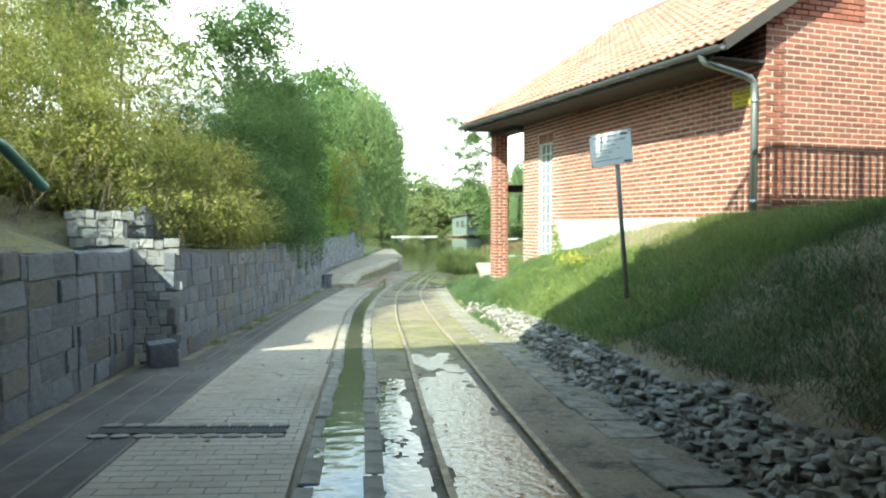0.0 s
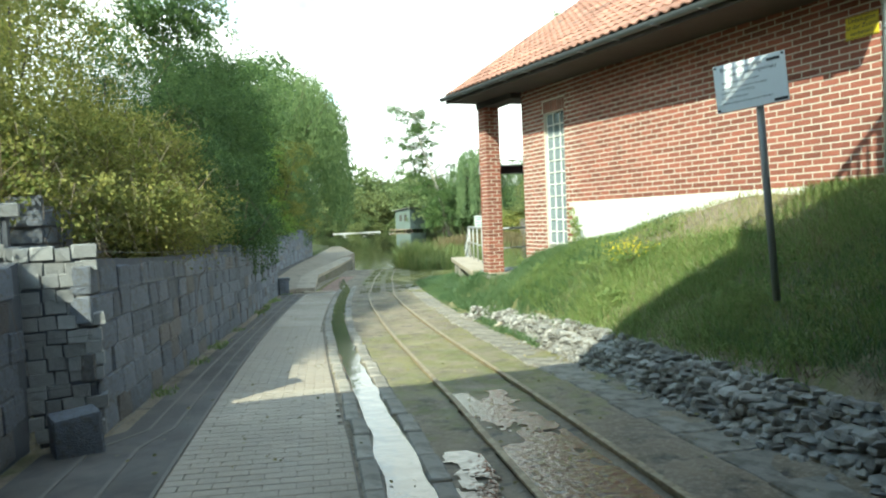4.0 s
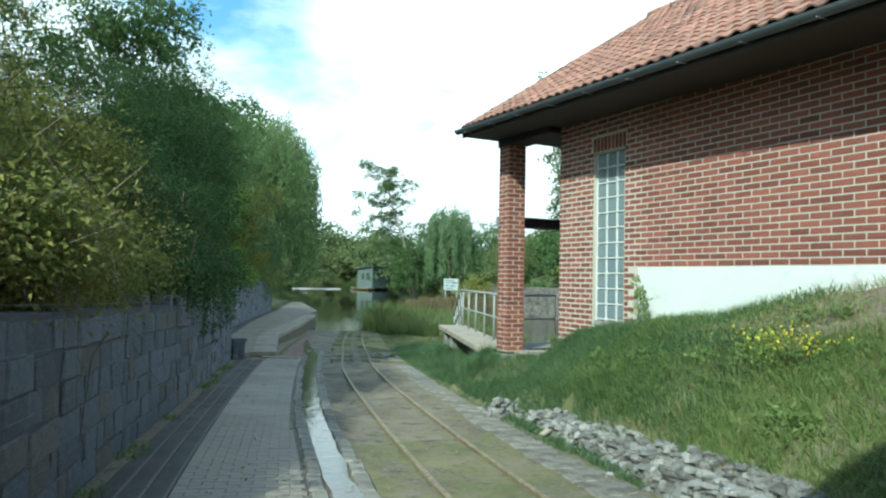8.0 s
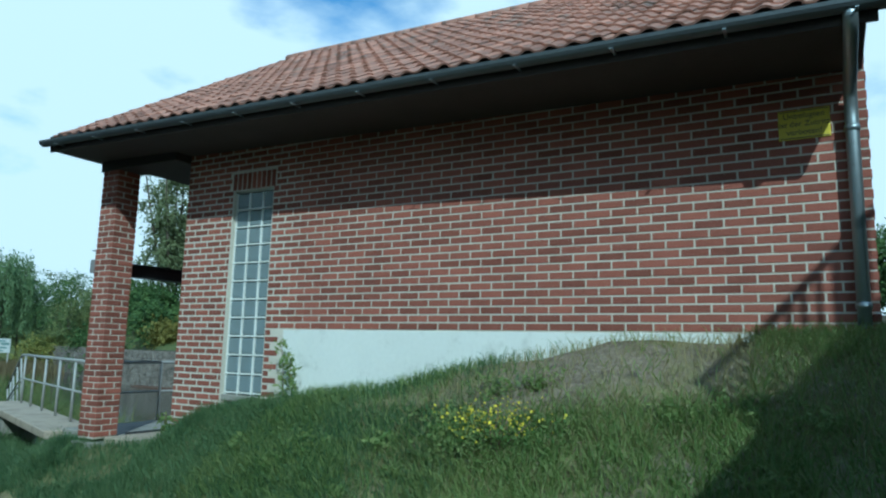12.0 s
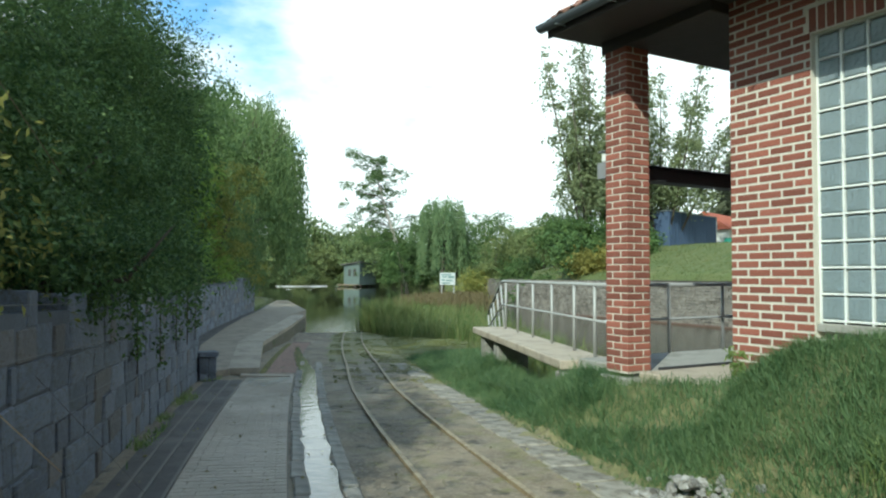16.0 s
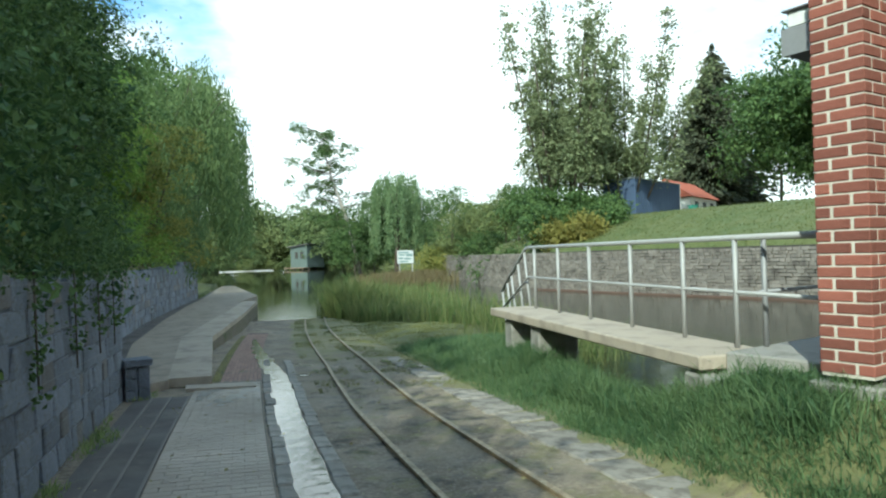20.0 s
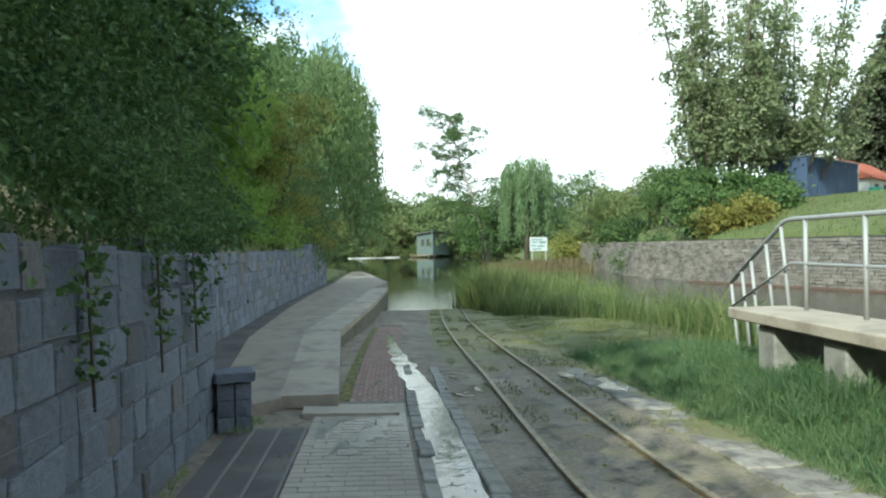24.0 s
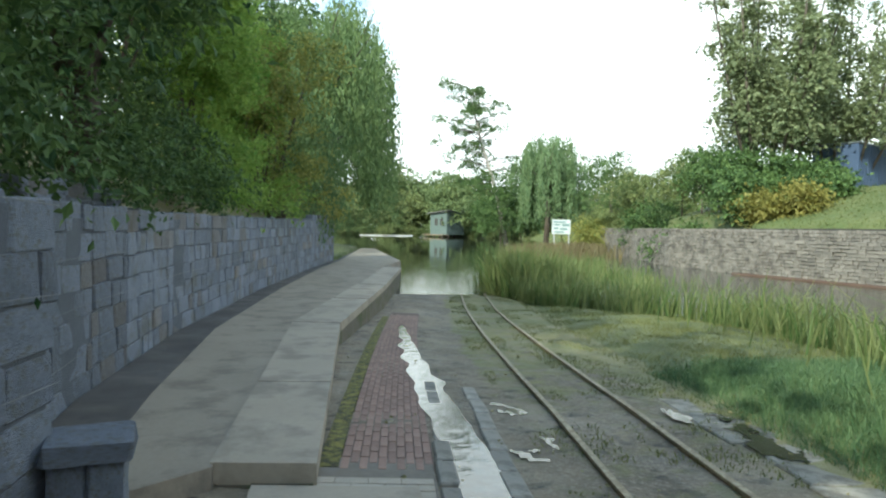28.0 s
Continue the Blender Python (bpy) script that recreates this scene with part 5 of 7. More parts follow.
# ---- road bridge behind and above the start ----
# base colour lowered to carry the shade under the bridge and cut bounce light
DARK_CONCRETE = mat("dark_concrete", (0.12, 0.115, 0.105), 0.92, vary=0.25, grain=25, stain=0.9, bump=0.35, bump_scale=50, second=(0.075, 0.072, 0.066), second_at=0.55)
bridge = thing("road_bridge", "concrete road bridge with a pale green bar railing", "bridge", at=(5, 3, 4))
# the deck reaches back out of view, lengthened to darken the start
box("deck", (-16, -11.0, 4.38), (40, 6.52, 4.78), DARK_CONCRETE, bridge, "grey concrete deck", 0.02)
box("girder", (-16, 5.5, 3.95), (40, 5.95, 4.375), STEEL_GREY, bridge, "", 0.01)
box("abutment", (11.8, -11.0, -0.5), (40, 6.2, 3.94), DARK_CONCRETE, bridge, "concrete abutment darkened for the shade under the bridge", 0.02)
box("abutment", (-16, -11.0, 0.5), (-4.2, 6.2, 3.94), DARK_CONCRETE, bridge, "", 0.02)
# unseen wall, added to keep sky light out from under the deck
box("back_wall", (-4.15, -7.0, -0.8), (11.75, -6.6, 4.37), DARK_CONCRETE, bridge, "unseen wall added to darken the space under the bridge", 0.02)
bridge_rail = tube("handrail", [(2.0, 6.45, 5.6), (40, 6.45, 5.6)], 0.035, GREEN_PAINT, bridge, "pale green handrail", 8)
tube("bottom_rail", [(2.0, 6.45, 4.88), (40, 6.45, 4.88)], 0.02, GREEN_PAINT, bridge, "", 6)
for k in range(200):
    x = 2.1 + k * 0.15
    if x < 32:
        tube("baluster", [(x, 6.45, 4.87), (x, 6.45, 5.58)], 0.027, GREEN_PAINT, bridge_rail, "", 4)
for k in range(10):
    box("rail_post", (2.0 + k * 2.2, 6.42, 4.77), (2.06 + k * 2.2, 6.48, 5.59), GREEN_PAINT, bridge_rail, "", 0.004)
hand = thing("handrail", "green painted handrail on top of the gabion wall", "handrail", at=(-0.6, 4.5, 1.6))
tube("rail_tube", [(-1.5, 0.5, 2.72), (-0.42, 5.3, 1.85), (-0.33, 5.75, 1.66)], 0.03, GREEN_RAIL, hand, "", 8)
for p in ((-1.2, 1.8, 2.5), (-0.6, 4.5, 2.0)):
    tube("rail_post", [(p[0], p[1], 1.3), p], 0.022, GREEN_RAIL, hand, "", 6)

# ---- stone wall across the basin ----
basin_wall = thing("wall_basin", "long dry stone retaining wall across the water", "wall")
basin_wall["kind"] = "structure"
line = [(32.0, 19.7), (32.0, 45.0), (33.3, 57.0), (37.0, 65.0), (40.0, 69.5), (42.4, 78.0)]
seg = [0.0]
for a, b in zip(line, line[1:]):
    seg.append(seg[-1] + math.hypot(b[0] - a[0], b[1] - a[1]))
v, f = [], []
for i, (x, y) in enumerate(line):
    v += [(x + 0.12, y, -2.4), (x + 0.12, y, 0.34), (x + 0.9, y + 0.1, 0.34), (x + 0.9, y + 0.1, -2.4)]
f = [(4 * i + k, 4 * i + (k + 1) % 4, 4 * i + 4 + (k + 1) % 4, 4 * i + 4 + k) for i in range(len(line) - 1) for k in range(4)]
quads("core", v, f, DARK_GAP, basin_wall)
v = []
for i, (x, y) in enumerate(line):
    zt = 0.93 - 0.25 * smooth((y - 50) / 18)
    v += [(x + 0.66, y, 0.3), (x + 0.66, y, zt), (x + 3.2, y + 0.1, zt), (x + 3.2, y + 0.1, 0.3)]
quads("upper_core", v, f, DARK_GAP, basin_wall, "earth fill behind the upper course")
STONE_WARM_ONE = mat("warm_wall_stone_single", (0.20, 0.178, 0.150), 0.92, vary=0.28, grain=10, stain=0.8, bump=0.5, bump_scale=20, random=0.20, second=(0.115, 0.10, 0.085), second_at=0.56)
WARM_ME = [q.copy() for q in STONE_ME[:6]]
for q in WARM_ME:
    q.materials.clear()
vs, fs, count, near_n = [], [], 0, 0
total = seg[-1]
for r in range(15):
    s = -random.uniform(0, 0.3)
    while s < total:
        w = random.uniform(0.16, 0.62) if r < 12 else random.uniform(0.14, 0.42)
        m_ = min(max(s + w / 2, 0), total)
        x, y = np.interp(m_, seg, [p[0] for p in line]), np.interp(m_, seg, [p[1] for p in line])
        zt = 0.95 - 0.25 * float(smooth((y - 50) / 18))
        h = 0.165
        z = -1.62 + r * h
        if z < zt:
            ang = math.degrees(math.atan2(np.interp(m_ + 0.5, seg, [p[1] for p in line]) - np.interp(m_ - 0.5, seg, [p[1] for p in line]), np.interp(m_ + 0.5, seg, [p[0] for p in line]) - np.interp(m_ - 0.5, seg, [p[0] for p in line])))
            M = Matrix.Translation((x + (0.14 if r < 12 else 0.66) + random.uniform(-0.04, 0.04), y, z + h / 2)) @ pose(0, 0, 0, 0, random.uniform(-3, 3), ang) @ Matrix.Diagonal((w - 0.03, 0.3, h * random.uniform(0.72, 1.10), 1))
            pick = random.randrange(6)
            if 36 < y < 46 and r > 2 and near_n < 300:
                link_mesh("stone", WARM_ME[pick], STONE_WARM_ONE, basin_wall, "", M)
                near_n += 1
                s += w
                continue
            vv, q = STONE_V[pick]
            vs.append(vv @ np.array(M.to_3x3()).T + np.array(M.translation))
            fs += [tuple(i + count for i in p) for p in q]
            count += len(vv)
        s += w
me = bpy.data.meshes.new("stones")
me.from_pydata(np.concatenate(vs).tolist(), [], fs)
STONE_WARM = mat("warm_wall_stone", (0.20, 0.178, 0.150), 0.92, vary=0.28, grain=10, stain=0.8, bump=0.5, bump_scale=20, island=0.20, second=(0.115, 0.10, 0.085), second_at=0.56)
tagged(link_mesh("stones", me, STONE_WARM, basin_wall, "courses of grey-brown stone"), kind="stuff")
boxes("base_ledge", [(31.55, 19.7, -1.62)], [(32.1, 50, -1.42)], mat("dark_rust", (0.115, 0.07, 0.05), 0.8, 0.2, vary=0.3, grain=8, stain=1.5), basin_wall, "rusty sheet edge at the waterline")

# ---- plants ----
def leaf_quads(centres, ways, size, rng, fold=0.25, slim=0.5, face=None):
    """Folded diamond leaves at the given places; ways: where each leaf points; face: the way its upper side looks."""
    n = len(centres)
    ways = ways / (np.linalg.norm(ways, axis=1, keepdims=True) + 1e-9)
    other = rng.normal(size=(n, 3)) if face is None else face + rng.normal(0, 0.42, (n, 3))
    side = np.cross(ways, other)
    side /= np.linalg.norm(side, axis=1, keepdims=True) + 1e-9
    up_ = np.cross(side, ways)
    l = size * rng.uniform(0.6, 1.35, (n, 1))
    w = l * slim
    v = np.stack([centres - ways * l * 0.5, centres + side * w * 0.5 + up_ * w * fold, centres + ways * l * 0.5, centres - side * w * 0.5 + up_ * w * fold], 1)
    return v.reshape(-1, 3), (np.arange(n)[:, None] * 4 + np.arange(4)[None])


def clumps_in(shape, n, rng):
    """Places near the surface of a lumpy ellipsoid (centre, radii), and the way out at each."""
    c, r = np.array(shape[0], float), np.array(shape[1], float)
    d = rng.normal(size=(n, 3))
    d /= np.linalg.norm(d, axis=1, keepdims=True)
    rad = rng.uniform(0.35, 1.0, (n, 1)) ** 0.45
    lump = 1 + 0.22 * np.sin(d[:, :1] * 5 + c[0]) * np.sin(d[:, 1:2] * 4 + c[1]) + 0.16 * np.sin(d[:, 2:] * 7 + d[:, :1] * 6)
    return c + d * r * rad * lump, d


def crown(name, shapes, leaves, size, material, parent, seed, clump=0.38, per=40, label="", slim=0.5, droop=0.3):
    """Leaves in sprays: each spray is a flattened tuft that leans outwards and hangs a little."""
    rng = np.random.default_rng(seed)
    cs, ds = [], []
    vol = [max(s[1][0] * s[1][1] * s[1][2], 0.01) ** 0.67 for s in shapes]
    for s, v_ in zip(shapes, vol):
        c, d = clumps_in(s, max(3, int(leaves / per * v_ / sum(vol))), rng)
        cs.append(c)
        ds.append(d)
    cs, ds = np.concatenate(cs), np.concatenate(ds)
    n = len(cs)
    lean = ds * (1, 1, 0.35) + rng.normal(0, 0.45, (n, 3)) + (0, 0, -droop)
    lean /= np.linalg.norm(lean, axis=1, keepdims=True) + 1e-9
    face = ds * 0.55 + rng.normal(0, 0.35, (n, 3)) + (0, 0, 0.9)
    face /= np.linalg.norm(face, axis=1, keepdims=True) + 1e-9
    reach = clump * rng.uniform(0.6, 1.45, (n, 1))
    big = lambda q: np.repeat(q, per, 0)
    m = n * per
    flat = np.clip(rng.normal(size=(m, 3)), -1.7, 1.7)
    flat -= big(face) * np.sum(flat * big(face), 1, keepdims=True) * 0.7
    centres = big(cs) + flat * big(reach) * 0.8 + big(lean) * big(reach) * np.clip(rng.normal(0.2, 0.8, (m, 1)), -1.4, 1.7)
    ways = big(lean) * 0.8 + rng.normal(0, 0.7, (m, 3)) + (0, 0, -droop * 0.5)
    v, f = leaf_quads(centres, ways, size, rng, slim=slim, face=big(face))
    return quads(name, v, f, material, parent, label)


def limbs(parent, base, tips, r0, material, seed, name="limb"):
    rng = np.random.default_rng(seed)
    for t in tips:
        b, t = Vector(base), Vector(t)
        pts = []
        for k in range(5):
            s = k / 4
            p = b.lerp(t, s)
            bow = math.sin(s * math.pi) * 0.08 * (t - b).length
            pts.append(p + Vector((rng.normal(0, 0.5) * bow, rng.normal(0, 0.5) * bow, bow * 0.5)))
        tube(name, pts, [r0 * (1 - 0.8 * k / 4) for k in range(5)], material, parent, "", 6)


def broadleaf(name, label, at, height, spread, material, seed, leaves=6000, size=0.16, bark=BARK, trunk=0.35, category="tree", group="", stretch=1.0, clump=0.4):
    r = np.random.default_rng(seed)
    x, y, z = at
    ob = thing(name, label, category, group, at)
    top = Vector((x, y, z + height * 0.75))
    tube("trunk", [(x, y, z - 0.3), (x + r.normal(0, 0.1), y + r.normal(0, 0.1), z + height * 0.25), (x + r.normal(0, 0.2), y + r.normal(0, 0.2), z + height * 0.5), top], [trunk * 0.5, trunk * 0.42, trunk * 0.3, trunk * 0.08], bark, ob, "", 8)
    shapes = []
    for k in range(7):
        a = r.uniform(0, 2 * math.pi)
        q = r.uniform(0.25, 0.62)
        h = r.uniform(0.35, 0.86)
        rad = spread * r.uniform(0.42, 0.6)
        shapes.append(((x + math.cos(a) * spread * q, y + math.sin(a) * spread * q, z + height * h), (rad, rad, rad * 0.8 * stretch)))
    shapes.append(((x, y, z + height * 0.82), (spread * 0.5, spread * 0.5, height * 0.17)))
    limbs(ob, (x, y, z + height * 0.25), [s[0] for s in shapes[:6]], trunk * 0.22, bark, seed)
    crown("crown", shapes, leaves, size, material, ob, seed, clump)
    return ob


def willow(name, label, at, height, spread, material, seed, strands=420, low=0.12, per=46, size=0.16):
    r = np.random.default_rng(seed)
    x, y, z = at
    ob = thing(name, label, "tree", "", at)
    tube("trunk", [(x, y, z - 0.3), (x + 0.2, y, z + height * 0.3), (x + 0.3, y + 0.2, z + height * 0.6)], [0.35, 0.28, 0.15], BARK, ob, "", 8)
    tips, places, ways = [], [], []
    for k in range(strands):
        a = r.uniform(0, 2 * math.pi)
        q = math.sqrt(r.uniform(0.02, 1.0))
        lobe = 0.85 + 0.16 * math.sin(3 * a + seed) + 0.10 * math.sin(7 * a + 2 * seed)
        top = z + height * (1.0 - 0.22 * q ** 3) * (0.92 + 0.08 * math.sin(5 * a + seed + 4 * q)) + r.normal(0, height * 0.03)
        bottom = z + height * low + (1 - q) * height * 0.45 + abs(r.normal(0, height * 0.12))
        bottom = min(bottom, top - 1.0)
        sx, sy = x + math.cos(a) * spread * q * lobe, y + math.sin(a) * spread * q * lobe
        s = r.uniform(0, 1, per)
        px = sx + math.cos(a) * 0.5 * s + r.normal(0, 0.14, per)
        py = sy + math.sin(a) * 0.5 * s + r.normal(0, 0.14, per)
        places.append(np.stack([px, py, top - (top - bottom) * s], -1))
        ways.append(np.stack([r.normal(0, 0.35, per), r.normal(0, 0.35, per), np.full(per, -1.0)], -1))
        if k % 30 == 0:
            tips.append((sx, sy, top - 0.3))
    limbs(ob, (x + 0.25, y, z + height * 0.45), tips, 0.12, BARK, seed)
    v, f = leaf_quads(np.concatenate(places), np.concatenate(ways), size, r, slim=0.3)
    quads("crown", v, f, material, ob, "hanging willow strands")
    return ob


def conifer(name, label, at, height, spread, seed, leaves=9000, size=0.5):
    r = np.random.default_rng(seed)
    x, y, z = at
    ob = thing(name, label, "tree", "", at)
    tube("trunk", [(x, y, z - 0.3), (x, y, z + height * 0.97)], [height * 0.02, 0.03], BARK, ob, "", 7)
    u = r.uniform(0, 1, leaves) ** 0.62
    h = 1 - u
    lev = np.round(h * 17) / 17 + r.normal(0, 0.012, leaves)
    a = r.uniform(0, 2 * math.pi, leaves)
    ragged = r.uniform(0.55, 1.15, (19, 7))[np.clip((lev * 17).astype(int), 0, 18), (a / (2 * math.pi) * 6.99).astype(int)]
    arm = (0.62 + 0.38 * np.sin(a * 5 + lev * 40)) * ragged
    rad = spread * np.clip(1 - lev, 0, 1) ** 0.7 * np.sqrt(r.uniform(0.1, 1, leaves)) * arm
    p = np.stack([x + np.cos(a) * rad, y + np.sin(a) * rad, z + height * (0.06 + 0.94 * lev) - rad * 0.28 + r.normal(0, 0.14, leaves)], -1)
    w = np.stack([np.cos(a), np.sin(a), r.normal(-0.35, 0.3, leaves)], -1)
    v, f = leaf_quads(p, w, size, r, slim=0.35)
    quads("crown", v, f, LEAF_SPRUCE, ob, "dark needle sprays")
    return ob


def wall_line(y, back):
    q = beside(y, wall_offset(y) - back)
    return float(q[0]), float(q[1])


# the overgrown hedge on top of the gabion wall
HEDGE = []


def hedge_top(x, y):
    """Height to which the slope of the hedge reaches: low over the wall, rising behind it, tall further down."""
    d = offset_of(x, y)
    ahead = y + 1.24 * np.clip(-1.6 - d, 0, 9)
    foot = np.interp(ahead, [10, 11, 12, 13, 17, 19, 22], [-3.2, -2.7, -2.1, -1.15, -0.95, -0.4, 1.8])
    top = -0.4 + 1.11 * (foot - d)
    return np.where(y < 10.5, np.minimum(top, 0.3 + 1.11 * (-3.2 - d)), top)


for y in np.arange(-1.0, 20.0, 2.3):
    HEDGE.append((float(y), 1.05 if y > 10.5 else 2.0, 1.9, 1.25, LEAF_HEDGE if y < 16.5 else LEAF_DARK, 13000))
for y in np.arange(-2.0, 20.0, 3.4):
    HEDGE.append((float(y), 3.0, 3.9, 1.9, LEAF_HEDGE if y < 17 else LEAF_DARK, 13000))
for y in np.arange(3.0, 20.0, 3.2):
    HEDGE.append((float(y), 5.3, 6.2, 2.5, LEAF_HEDGE, 13000))
for y, h in ((21.0, 4.1), (23.6, 4.7), (26.4, 5.4), (29.4, 6.8), (33.0, 6.8)):
    HEDGE.append((y, 2.1, h, 2.15, LEAF_DARK, 38000))
HEDGE += [(36.6, 2.0, 6.2, 2.1, LEAF_GOLD, 26000), (39.6, 1.9, 5.6, 2.0, LEAF_GOLD, 22000), (43.0, 2.2, 5.2, 2.1, LEAF_HEDGE, 12000)]
for k, (y, back, h, spread, m_, leaves) in enumerate(HEDGE):
    x_, y_ = wall_line(min(y, 40.3), back)
    if y > 40.3:
        x_, y_ = 6.9, 42.0
    z_ = float(wall_top(y_)) + 0.35
    ob = thing("hedge_shrub", "overgrown leafy shrub hanging over the gabion wall" if m_ is LEAF_DARK else "sunlit tangled shrub with yellowing leaves above the wall", "shrub", "hedge on the wall", (x_, y_, z_))
    r = np.random.default_rng(300 + k)
    stems = []
    shapes = []
    for j in range(9):
        a, q = r.uniform(0, 2 * math.pi), r.uniform(0.2, 0.65)
        c = (x_ + math.cos(a) * spread * q, y_ + math.sin(a) * spread * q, z_ + h * r.uniform(0.18, 0.85))
        rad = spread * (r.uniform(0.34, 0.52) if y < 20 else r.uniform(0.45, 0.62))
        if y < 20:
            c = (c[0], c[1], min(c[2], float(hedge_top(c[0], c[1])) - rad * 0.95))
        shapes.append((c, (rad, rad * 1.1, rad)))
        stems.append(c)
    if y > 10.5:
        shapes.append(((x_ + back - 0.35, y_ + r.normal(0, 0.5), z_ + 0.15), (0.5, 1.3, 0.45)))
        shapes.append(((x_ + back - 0.9, y_ + r.normal(0, 0.5), z_ + (0.1 if y < 20 else 0.7)), (0.8, 1.5, 0.45 if y < 20 else 0.7)))
    if 18.5 < y < 20 and back < 2:
        shapes += [((2.85, 19.0, 1.45), (0.3, 0.4, 0.28)), ((2.55, 18.9, 1.1), (0.4, 0.6, 0.4))]
        tube("stem", [(x_, y_, z_ - 0.3), (2.55, 18.9, 1.1), (2.95, 19.0, 1.6)], [0.04, 0.025, 0.008], BARK, ob, "", 6)
    for j in range(4):
        tube("stem", [(x_ + r.normal(0, 0.3), y_ + r.normal(0, 0.4), z_ - 0.7), stems[j]], [0.07, 0.02], BARK, ob, "", 6)
    limbs(ob, (x_, y_, z_ + 0.2), stems[4:], 0.04, BARK, k)
    crown("crown", shapes, leaves * (2.2 if y < 24 else 1.5 if y < 31 else 1.0), 0.054 if y < 24 else 0.088 if y < 31 else 0.12, m_, ob, 400 + k, 0.16 if y < 20 else 0.21, 48)
    if m_ is LEAF_HEDGE and y < 14 and back < 2:
        tv_, tf_ = [], []
        for j in range(480):
            p = np.array((x_ + 0.5, y_, z_ + 0.25)) + r.normal(0, 1, 3) * (0.45, 1.0, 0.5)
            w_ = r.normal(size=3) * (0.7, 1.2, 0.5) + (0.5, 0, 0.15)
            w_ /= np.linalg.norm(w_)
            l = r.uniform(0.35, 1.3)
            s_ = np.cross(w_, (0.3, 0.2, 1.0))
            s_ = s_ / np.linalg.norm(s_) * 0.0032
            o = len(tv_)
            q_, e_ = p + w_ * l * 0.55 + (0, 0, 0.06 * l), p + w_ * l - (0, 0, 0.35 * l * l)
            tv_ += [p - s_, p + s_, q_ + s_ * 0.8, q_ - s_ * 0.8, e_ + s_ * 0.4, e_ - s_ * 0.4]
            tf_ += [(o, o + 1, o + 2, o + 3), (o + 3, o + 2, o + 4, o + 5)]
        tagged(quads("dry_tangle", tv_, tf_, TWIG, ob, "tangle of dry bare twigs"), kind="stuff")
# brambles over the step of the wall
for k, (x_, y_, z_, shapes) in enumerate(((-0.6, 11.5, 1.3, [((-0.45, 11.35, 1.75), (0.28, 0.4, 0.42)), ((-0.2, 11.7, 1.45), (0.26, 0.5, 0.3)), ((-0.8, 11.9, 2.1), (0.5, 0.6, 0.45))]),
                                          (-0.5, 13.0, 1.3, [((-0.35, 12.8, 1.5), (0.4, 0.7, 0.36)), ((-0.7, 13.3, 1.9), (0.5, 0.8, 0.45))]),
                                          (-1.5, 11.0, 1.6, [((-1.3, 11.1, 1.95), (0.4, 0.5, 0.26)), ((-1.9, 11.5, 2.2), (0.6, 0.6, 0.4))]))):
    ob = thing("bramble", "dry bramble with yellowing leaves hanging over the stepped wall", "shrub", "brambles on the wall", (x_, y_, z_))
    r = np.random.default_rng(700 + k)
    tube("stem", [(x_ - 0.3, y_, z_ - 0.4), (x_ - 0.1, y_, z_ + 0.3), shapes[0][0]], [0.03, 0.02, 0.006], BARK, ob, "", 6)
    crown("crown", shapes, 5200, 0.06, LEAF_HEDGE, ob, 720 + k, 0.12, 40)
    tv_, tf_ = [], []
    for j in range(420):
        p = np.array((x_, y_, z_ + 0.25)) + r.normal(0, 1, 3) * (0.35, 0.6, 0.25)
        w_ = r.normal(size=3) * (0.8, 1.0, 0.5) + (0.4, -0.2, 0.2)
        w_ /= np.linalg.norm(w_)
        l = r.uniform(0.25, 0.9)
        s_ = np.cross(w_, (0.3, 0.2, 1.0))
        s_ = s_ / np.linalg.norm(s_) * 0.0035
        o = len(tv_)
        q_, e_ = p + w_ * l * 0.55 + (0, 0, 0.06 * l), p + w_ * l - (0, 0, 0.4 * l * l)
        tv_ += [p - s_, p + s_, q_ + s_ * 0.8, q_ - s_ * 0.8, e_ + s_ * 0.4, e_ - s_ * 0.4]
        tf_ += [(o, o + 1, o + 2, o + 3), (o + 3, o + 2, o + 4, o + 5)]
    tagged(quads("dry_tangle", tv_, tf_, TWIG, ob, "tangle of dry bare twigs"), kind="stuff")
# trailing ivy strands on the wall
for k, y in enumerate((19.6, 21.0, 22.3, 23.4, 24.3)):
    x_, y_ = beside(y, wall_offset(y) + 0.05)
    ob = thing("ivy_strand", "strand of ivy trailing down the stones", "ivy", "ivy on the wall", (float(x_), float(y_), 0.6))
    r = np.random.default_rng(k)
    n = 170
    s = r.uniform(0, 1, n) ** 1.8
    p = np.stack([float(x_) + r.normal(0.02, 0.05, n), float(y_) + r.normal(0, 0.16, n) * (1.3 - s), float(wall_top(y)) + 0.15 - s * r.uniform(0.7, 1.2)], -1)
    v, f = leaf_quads(p, r.normal(size=(n, 3)) + (0.6, 0, -0.6), 0.055, r, slim=0.8)
    quads("leaves", v, f, LEAF_DARK, ob)
    tube("stem", [(float(x_), float(y_), float(wall_top(y)) + 0.1), (float(x_) + 0.02, float(y_) + 0.1, float(wall_top(y)) - 0.8)], 0.008, BARK, ob, "", 5)
